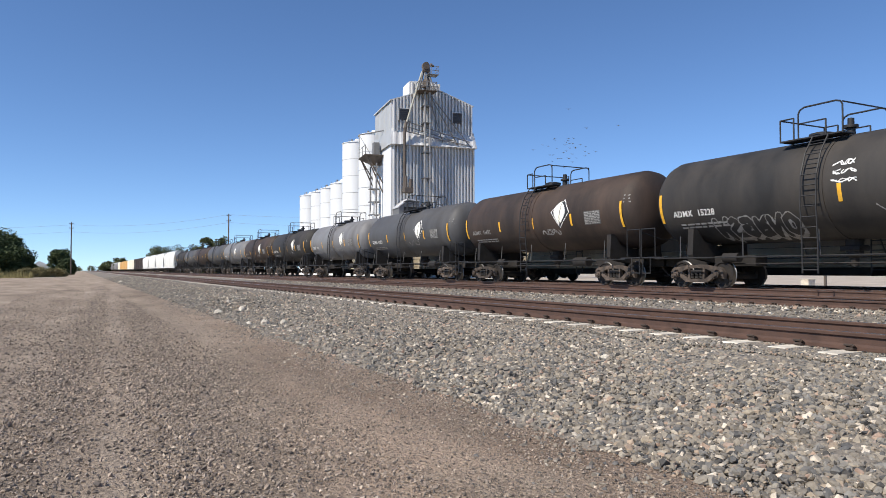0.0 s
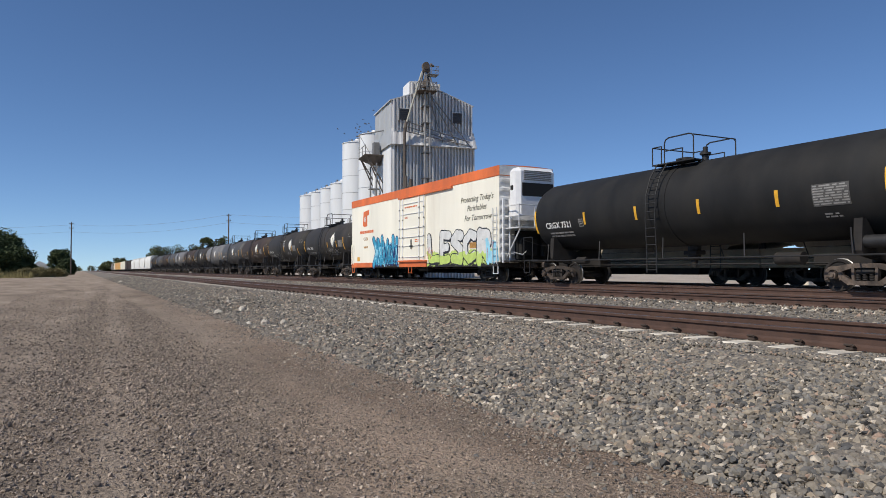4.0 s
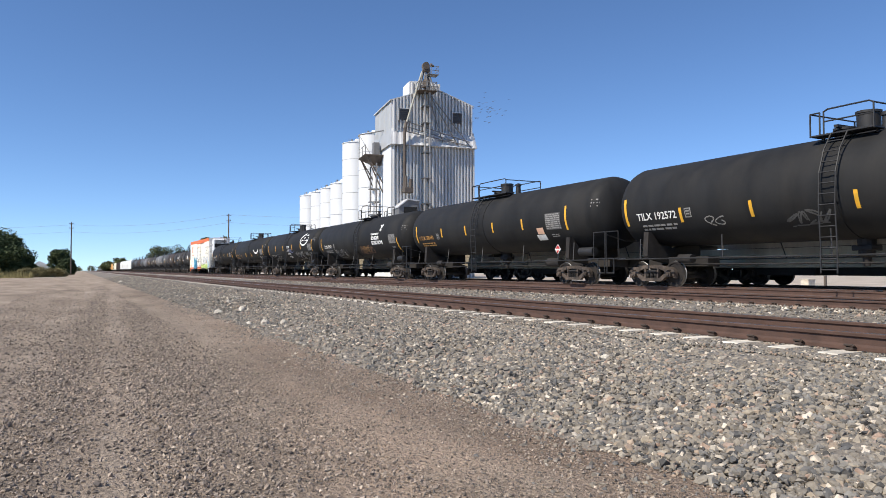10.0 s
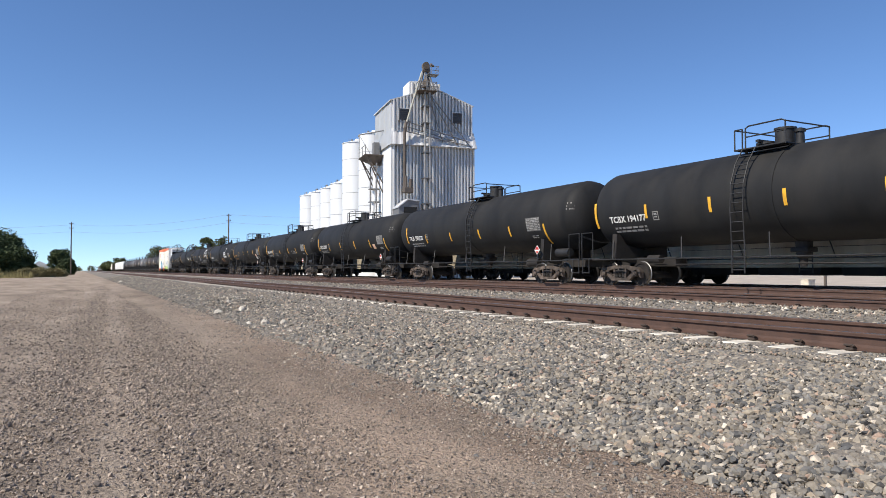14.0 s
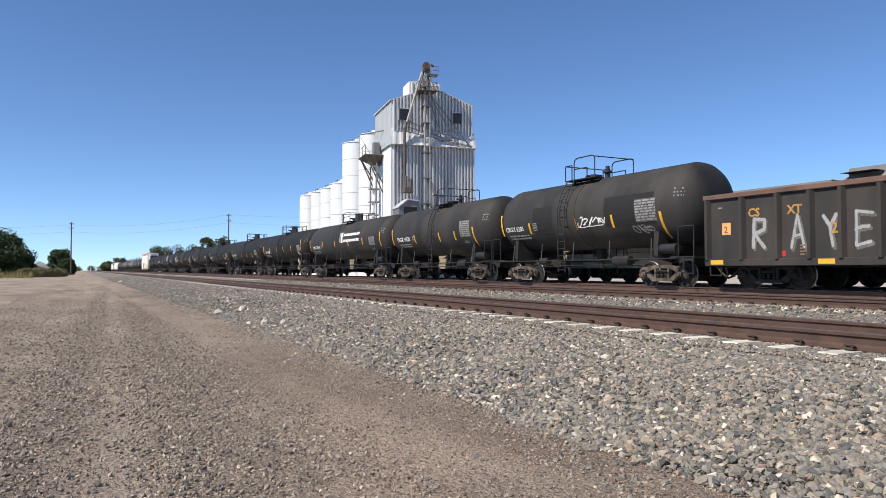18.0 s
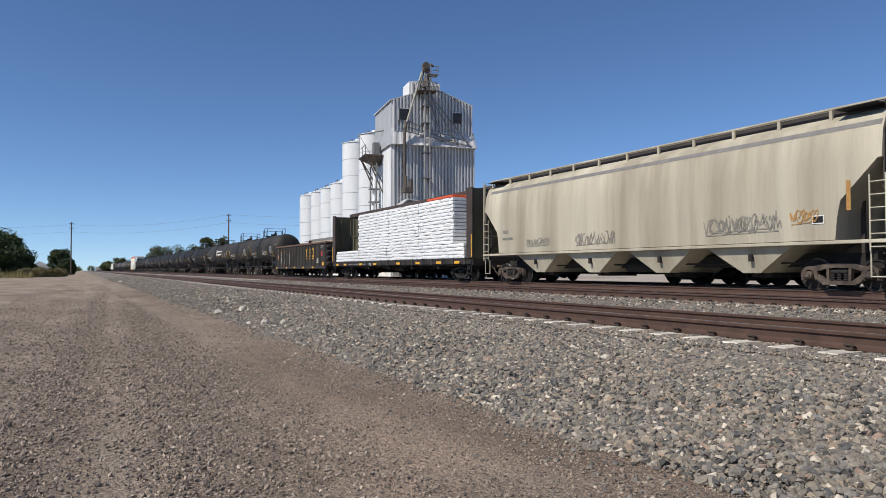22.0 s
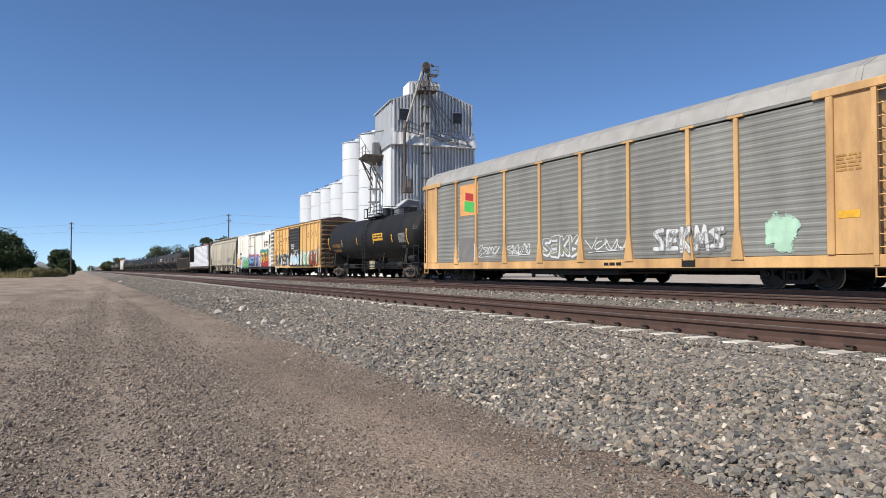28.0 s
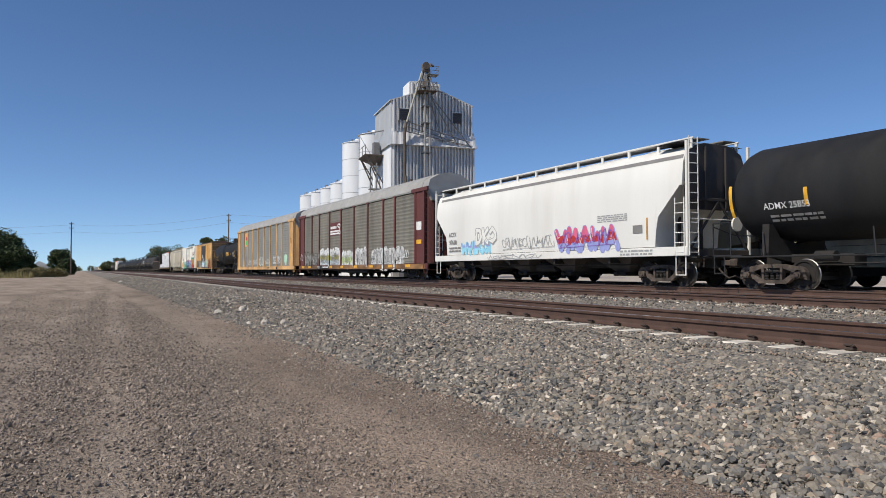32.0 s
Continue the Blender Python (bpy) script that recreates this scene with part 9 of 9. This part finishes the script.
black_tank(-162.0, -180.6, "TILX", "192525", 84, "black tank car with white number and red placard", 1, start=1.85, diamond=-6.62, at=(7.76, 5.1, 2.03, -1.14, -4.07, -6.92), mid=(2.22, 2.7), tail=(1.78, 2.67), panel=-5.63, top=-0.42, ladder=-0.47, trucks=(6.99, -6.68))
black_tank(-181.3, -198.6, "TCBX", "194177", 85, "clean black tank car with white number", 1, numsize=0.33, diamond=-6.49, at=(8.08, 5.3, 2.36, -0.41, -3.38, -6.79), mid=(2.5, 3.0), tail=(2.47, 3.48), panel=-5.51, top=0.73, ladder=1.09, trucks=(7.14, -6.55))
part("notice", patch(Mesh(), tank_skin(1.52, 2.99), -5.54, -5.93, 2.1, 2.35, 0.012), M["g_peach"], CARS[-1][0], "pink notice")
car, skin, h = black_tank(-199.3, -217.2, "BNGX", "30614", 86, "dusty black tank car with white block sign", 1, paint="dark")
part("emblem", patch(Mesh(), skin, 0.2, -0.5, 2.75, 3.55, 0.008), M["white"], car, "white block emblem")
for i in range(2):
    bars(car, skin, -0.7, -4.2, 3.15 - 0.45 * i, 3.5 - 0.45 * i, 1, M["white"], random.Random(9 + i), "name_bar")
black_tank(-218.0, -231.0, "PRGX", "10338", 87, "dusty black tank car with faded lettering", 0, paint="dark", at=(5.88, 2.5, -0.81, -2.7, -4.78), mid=(2.25, 2.75), tail=(1.86, 2.87), panel=-3.41, tall=0.9, top=-0.25, ladder=-0.07, trucks=(4.73, -4.68))
car, skin, h = black_tank(-231.7, -244.1, "CRGX", "6205", 88, "weathered black tank car with black patches and a tag", 0, paint="dark", numsize=0.3, start=0.8, at=(5.69, 3.37, 0.04, -2.26, -4.84), mid=(2.25, 2.75), tail=(1.74, 2.7), panel=-3.62, tall=0.85, top=0.15, ladder=0.69, trucks=(4.59, -4.54))
part("paint_patch", patch(Mesh(), skin, 3.0, 1.6, 2.2, 3.4, 0.005), M["shadowy"], car, "fresh black paint patch")
part("paint_patch", patch(Mesh(), skin, -1.9, -4.6, 2.3, 3.45, 0.005), M["shadowy"], car, "fresh black paint patch")
scrawl(car, skin, -0.2, -1.9, 2.35, 2.8, 5, M["white"], 89, 0.08)
scrawl(car, skin, -3.3, -4.4, 1.95, 2.3, 3, M["dull"], 90, 0.05)

gondola()
centerbeam()
# stripe here draws the shade line below the eave rail
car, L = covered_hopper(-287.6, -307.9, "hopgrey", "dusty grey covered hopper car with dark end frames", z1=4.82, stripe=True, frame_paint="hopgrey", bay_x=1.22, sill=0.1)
skin = flat_skin(-1.605)
write(car, skin, "TILX", L - 1.9, 2.35, 0.24, M["stripe"])
bars(car, skin, L - 1.9, L - 2.8, 2.0, 2.2, 1, M["stripe"], random.Random(2))
scrawl(car, skin, 6.2, 4.4, 1.65, 2.05, 8, M["hopink"], 91, 0.03)
scrawl(car, skin, 2.6, 0.2, 1.6, 2.15, 12, M["hopink"], 92, 0.04)
scrawl(car, skin, -4.2, -7.0, 1.7, 2.35, 14, M["hopink"], 93, 0.04)
scrawl(car, skin, -4.4, -6.8, 1.75, 2.3, 7, M["hopink"], 193, 0.05)
part("rust_streak", patch(Mesh(), skin, -9.0, -9.12, 2.2, 3.0), M["gold"], car)
scrawl(car, skin, -7.3, -8.2, 1.9, 2.35, 4, M["gold"], 194, 0.03, "thin orange tag")
q = part("data_square", patch(Mesh(), skin, -8.0, -8.36, 1.88, 2.12), M["white"], car, "black data square with a white border")
part("data_field", patch(Mesh(), skin, -8.03, -8.33, 1.91, 2.09, 0.009), M["shadowy"], q)
mechanical_reefer()
yellow_boxcar()
car, skin, h = black_tank(-346.4, -364.2, "UTLX", "662054", 94, "black tank car with yellow lettering and a yellow sign", 2, gold=True, numsize=0.35, at=(8.36, 5.03, 1.72, -1.6, -4.9, -7.3), top=-0.4, ladder=-0.2, trucks=(7.14, -7.0))
part("yellow_sign", patch(Mesh(), skin, -1.6, -3.4, 2.65, 3.15), M["yellow"], car, "bright yellow sign plate")
bars(car, tank_skin(1.525, 2.99), -1.75, -3.3, 2.75, 3.1, 2, M["shadowy"], random.Random(3))
POSTS = (9.6, 7.42, 4.66, 1.75, -1.15, -4.0, -6.92, -8.9)
car, L = autorack(-365.3, -392.8, "rackyellow", "yellow autorack car with grey corrugated screens and graffiti", POSTS)
skin = posted_skin(-1.552, POSTS, 0.09, 0.08)
part("emblem_plate", patch(Mesh(), skin, 9.2, 7.25, 3.5, 5.15), M["plate"], car, "orange emblem plate")
m = Mesh().add([skin(a, b, 0.012) for a, b in ((8.7, 3.75), (8.7, 4.3), (7.7, 4.15), (7.7, 3.6))], [(0, 1, 2, 3)])
part("emblem_green", m, M["g_green"], car)
m = Mesh().add([skin(a, b, 0.012) for a, b in ((8.6, 4.35), (8.6, 4.75), (7.75, 4.6), (7.75, 4.2))], [(0, 1, 2, 3)])
part("emblem_red", m, M["g_red"], car)
part("sill_plate", patch(Mesh(), skin, 9.3, 7.3, 0.95, 2.3), M["stripe"], car)
for i, (a, b, n) in enumerate(((9.5, 7.5, 4), (7.3, 5.2, 4), (4.5, 2.5, 4), (1.6, -1.0, 4), (-1.5, -3.9, 4))):
    if i in (0, 3):
        spray(car, skin, a, b, 1.2, 2.05, n, (M["galv"],), M["g_white"], 100 + i, 0.03, M["g_lime"], word=("ZNAR", "", "", "SEKR")[i])
    else:
        scrawl(car, skin, a, b, 1.25, 1.9, n, M["g_white"], 100 + i, 0.07)
spray(car, skin, -5.2, -8.4, 1.2, 2.1, 5, (M["g_white"],), M["stripe"], 106, 0.03, M["g_grey"], word="SEKMS", plain=True, heavy=1.0)
scrawl(car, posted_skin(-1.575, POSTS, 0.09, 0.08), -5.3, -8.3, 1.25, 2.05, 9, M["g_grey"], 206, 0.03)
cloud(car, skin, -9.9, -11.1, 1.1, 2.35, M["g_mint"], 107, "mint-green sprayed figure")
bars(car, flat_skin(-1.585), -2.6, -3.6, 0.72, 0.93, 1, M["shadowy"], random.Random(5), "name_bar")
part("data_plate", patch(Mesh(), flat_skin(-1.585), -6.6, -7.2, 0.7, 0.97), M["shadowy"], car)
part("warning_plate", patch(Mesh(), flat_skin(-1.565), -12.2, -12.8, 2.0, 2.2), M["yellow"], car)
bars(car, flat_skin(-1.565), -12.15, -12.85, 3.25, 3.75, 5, M["gold"], random.Random(6), "data_panel")
car, L = autorack(-394.3, -421.9, "maroon", "maroon autorack car with grey corrugated screens and graffiti", POSTS)
part("emblem_plate", patch(Mesh(), skin, 4.5, 1.9, 3.4, 4.45), M["maroon"], car, "maroon emblem plate")
m = Mesh()
for z in (3.48, 3.68):
    patch(m, skin, 4.5, 2.3, z, z + 0.13, 0.012, 1)
for k in range(7):
    patch(m, skin, 4.45 - 0.22 * k, 4.27 - 0.22 * k, 3.95, 4.15, 0.012, 1)
for q in (0.2, 0.42):
    stroke(m, skin, [(2.35 - q * math.sin(radians(a)), 3.86 - q * math.cos(radians(a))) for a in range(20, 250, 20)], 0.12, 0.013)
part("emblem", m, M["white"], car, "white wheel emblem")
spray(car, skin, 11.9, 7.9, 0.95, 2.15, 4, (M["galvpale"],), M["shadowy"], 110, 0.05, M["g_white"], word="MNVR", heavy=1.2)
spray(car, skin, 7.3, 2.2, 0.95, 2.3, 5, (M["g_white"],), M["g_white"], 116, 0.11, M["g_white"], word="BDKOB", heavy=1.3)
spray(car, skin, 7.2, 2.3, 1.0, 2.2, 5, (M["g_pale"], M["g_olive"], M["g_white"]), M["g_grey"], 116, 0.03, M["g_black"], word="BDKOB", heavy=1.3)
spray(car, skin, 1.5, -1.0, 0.75, 2.1, 4, (M["g_white"], M["g_lime"], M["g_white"]), M["g_white"], 112, 0.06, M["g_green"], word="UNUR", heavy=1.3)
spray(car, skin, -1.6, -3.8, 0.9, 2.15, 3, (M["g_white"],), M["g_white"], 113, 0.09, M["g_grey"], word="UGA", heavy=2.0)
spray(car, skin, -1.6, -3.8, 0.9, 2.15, 3, (M["g_white"],), M["g_black"], 113, 0.03, M["g_grey"], word="UGA", heavy=1.9)
spray(car, skin, -4.8, -10.2, 0.75, 2.0, 6, (M["g_white"],), M["g_white"], 114, 0.07, M["g_black"], wobble=1.2, word="CRBZEK", heavy=1.5)
spray(car, skin, -4.8, -10.2, 0.75, 2.0, 6, (M["g_white"],), M["stripe"], 114, 0.025, M["g_black"], wobble=1.2, word="CRBZEK", heavy=1.4)
fine = posted_skin(-1.572, POSTS, 0.09, 0.08)
for a, b, z, n, k in ((11.7, 8.0, 2.1, 14, 210), (7.1, 2.4, 2.2, 16, 211), (1.4, -0.9, 2.0, 9, 212), (-1.6, -3.7, 2.1, 8, 213), (-4.9, -10.2, 2.1, 20, 214)):
    scrawl(car, fine, a, b, 0.9, z, n, M["g_grey" if k == 210 else "stripe"], k, 0.03, "fine grey spray lines")
scrawl(car, fine, -8.6, -11.2, 1.3, 2.0, 6, M["g_white"], 215, 0.06)
scrawl(car, flat_skin(-1.565), 13.3, 12.3, 1.2, 2.2, 3, M["g_white"], 115, 0.06)
part("sill_paint", patch(Mesh(), flat_skin(-1.583), L - 0.4, -L + 0.4, 0.68, 0.98), M["sillrust"], car, "dirty orange-brown sill band")
for y in (12.6, 10.6, 4.6, 1.9, -1.2, -4.4, -7.8, -10.6):
    part("reflector", patch(Mesh(), flat_skin(-1.586), y, y - 0.7, 0.78, 0.95), M["yellow"], car, "yellow reflector strip")
part("number_field", patch(Mesh(), flat_skin(-1.586), 8.1, 4.8, 0.69, 0.97), M["shadowy"], car)
write(car, flat_skin(-1.588), "TTGX", 7.95, 0.74, 0.26, M["white"])
bars(car, flat_skin(-1.588), 6.6, 5.0, 0.74, 0.93, 1, M["white"], random.Random(1))
part("data_panel", patch(Mesh(), flat_skin(-1.565), -12.2, -12.9, 3.05, 3.55), M["white"], car)
part("warning_plate", patch(Mesh(), flat_skin(-1.565), -12.2, -12.9, 2.2, 2.45), M["yellow"], car)
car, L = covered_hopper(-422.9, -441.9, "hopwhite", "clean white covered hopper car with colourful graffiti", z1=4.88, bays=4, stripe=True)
skin = flat_skin(-1.605)
write(car, skin, "ACFX", 7.75, 2.42, 0.34, M["stripe"], 0.02)
write(car, skin, "97638", 7.7, 2.0, 0.34, M["stripe"], 0.02)
bars(car, skin, 7.7, 6.4, 1.55, 1.88, 2, M["stripe"], random.Random(4))
spray(car, skin, 6.3, 3.3, 1.45, 2.1, 5, (M["g_sky"], M["g_violet"]), M["g_sky"], 120, 0.03, M["g_blue"], word="MAROK")
spray(car, skin, 4.85, 2.75, 1.9, 2.75, 3, (M["hopwhite"],), M["g_grey"], 121, 0.035, M["g_grey"], word="DKC")
scrawl(car, skin, 2.2, -2.0, 1.55, 2.2, 14, M["g_grey"], 122, 0.035)
spray(car, skin, -2.1, -6.1, 1.4, 2.35, 5, (M["g_violet"], M["g_red"], M["g_pink"]), M["g_violet"], 123, 0.022, M["g_white"], wobble=0.4, word="AWVMA", heavy=1.25)
scrawl(car, flat_skin(-1.62), -2.3, -5.9, 1.5, 2.3, 8, M["g_purple"], 125, 0.04)
bars(car, skin, -4.9, -6.6, 2.45, 2.75, 4, M["g_grey"], random.Random(7))
part("data_square", patch(Mesh(), skin, -6.9, -7.4, 1.95, 2.25), M["stripe"], car)
bars(car, flat_skin(-1.602), -6.2, -7.9, 1.12, 1.36, 2, M["g_grey"], random.Random(8))
scrawl(car, flat_skin(-1.602), 3.6, -1.0, 1.1, 1.36, 8, M["g_grey"], 124, 0.03)
part("reflector", patch(Mesh(), skin, -7.6, -7.68, 1.7, 2.5), M["gold"], car)
car, skin, h = black_tank(-443.2, -460.0, "ADMX", "25853", 95, "matt black tank car with white number", 1, numsize=0.27, bold=0.004, start=1.53, square=False, at=(8.01, 5.42, 2.6, -0.4, -3.4, -6.6), trucks=(6.83, -6.8))

# ---- the head of the train, far down the line ----
y = 163.2
for i in range(4):
    covered_hopper(y + 21.5, y, "hopwhite", "white covered hopper car far down the line", plain=True, light=True)
    y += 22
for i, (p, what, n) in enumerate((("darkbrown", "dark brown", 2), ("cream", "pale cream", 2), ("boxyellow", "tan", 3), ("cream", "pale cream", 1))):
    for j in range(n):
        plain_boxcar(y + 20.2, y, p, f"{what} box car far down the line")
        y += 21
for i in range(16):
    covered_hopper(y + 17.4, y, "stripe", "dark grey hopper car near the head of the train", plain=True, light=True)
    y += 18

# ---- the second freight train, on the track behind ----
J = [70, 52, 35, 10.5, -9, -28, -46, -64, -79, -94, -109, -123.6, -138.6, -153.6, -168.7, -184, -199.4, -214.6, -230, -245.6, -259.4, -272.8, -287, -302, -317, -331.5, -346,
     -361, -375.6, -390.4, -405, -420, -434.6, -449.4, -464, -478.9, -494, -509]
for i, (a, b) in enumerate(zip(J, J[1:])):
    grey = i % 4 == 0
    covered_hopper(a - 0.02, b + 0.02, "hopgrey" if grey else "hoptan", "dusty grey covered hopper car on the second track" if grey else "dusty tan covered hopper car on the second track", "cars of the second train", 1, bays=3, z1=3.42 if a == -259.4 else 3.72, plain=True, light=True, frame_paint="under", bay_x=1.35, cut=0.25, sill=0.72)


def travel(t, train):
    """How far the train has gone at t seconds."""
    return 14.75 * t - 0.0125 * t * t if train == 0 else 16.0 * t


def motions():
    """Both trains roll away along their tracks."""
    for car, middle, train in CARS:
        cx, top = TRACKS[2 + train]
        walk(car, [(t, pose(cx, middle + travel(t, train), top)) for t in (0, 4, 8, 12, 16, 20, 24, 28, 32)])
    # the flock: seconds, sideways slope, upward slope from the camera, distance
    way = [(0, 0.18, 0.170, 85), (0.5, 0.19, 0.19, 88), (1, 0.196, 0.208, 92), (1.5, 0.14, 0.215, 97), (2, 0.072, 0.218, 104), (2.5, 0.035, 0.215, 110), (3.2, -0.03, 0.21, 116), (4.2, -0.12, 0.20, 118), (5.5, -0.167, 0.20, 114),
           (6, -0.152, 0.205, 112), (6.5, -0.12, 0.222, 113), (7, -0.105, 0.222, 116), (8, -0.03, 0.215, 120), (9, 0.03, 0.215, 118), (9.5, 0.059, 0.22, 112), (10, 0.061, 0.227, 105), (10.5, 0.065, 0.235, 100), (11, 0.068, 0.24, 98),
           (11.6, 0.03, 0.23, 112), (12.2, -0.04, 0.22, 118), (13, -0.10, 0.20, 118), (14, -0.06, 0.12, 112), (15.5, -0.035, 0.045, 106), (32, -0.035, 0.045, 106)]
    side, ahead = Vector((math.cos(radians(HEAD)), -math.sin(radians(HEAD)), 0)), Vector((math.sin(radians(HEAD)), math.cos(radians(HEAD)), 0))
    for b, off, late in BIRDS:
        pts = [(t, Vector(EYE) + d * (ahead + u * side) + Vector((0, 0, d * v)) + off * (1 + 0.25 * math.sin(t + 9 * late))) for t, u, v, d in way]
        rows, yaw = [], None
        for i, (t, p) in enumerate(pts):
            q = pts[min(i + 1, len(pts) - 1)][1] - pts[max(i - 1, 0)][1]
            turn = math.degrees(math.atan2(-q.x, q.y))
            if yaw is not None:
                turn = yaw + max(-80, min(80, (turn - yaw + 180) % 360 - 180))
            yaw = turn
            rows.append((min(32, max(0, t + (late if 0 < t < 32 else 0))), pose(*p, 0, 12, turn)))
        walk(b, rows)


motions()
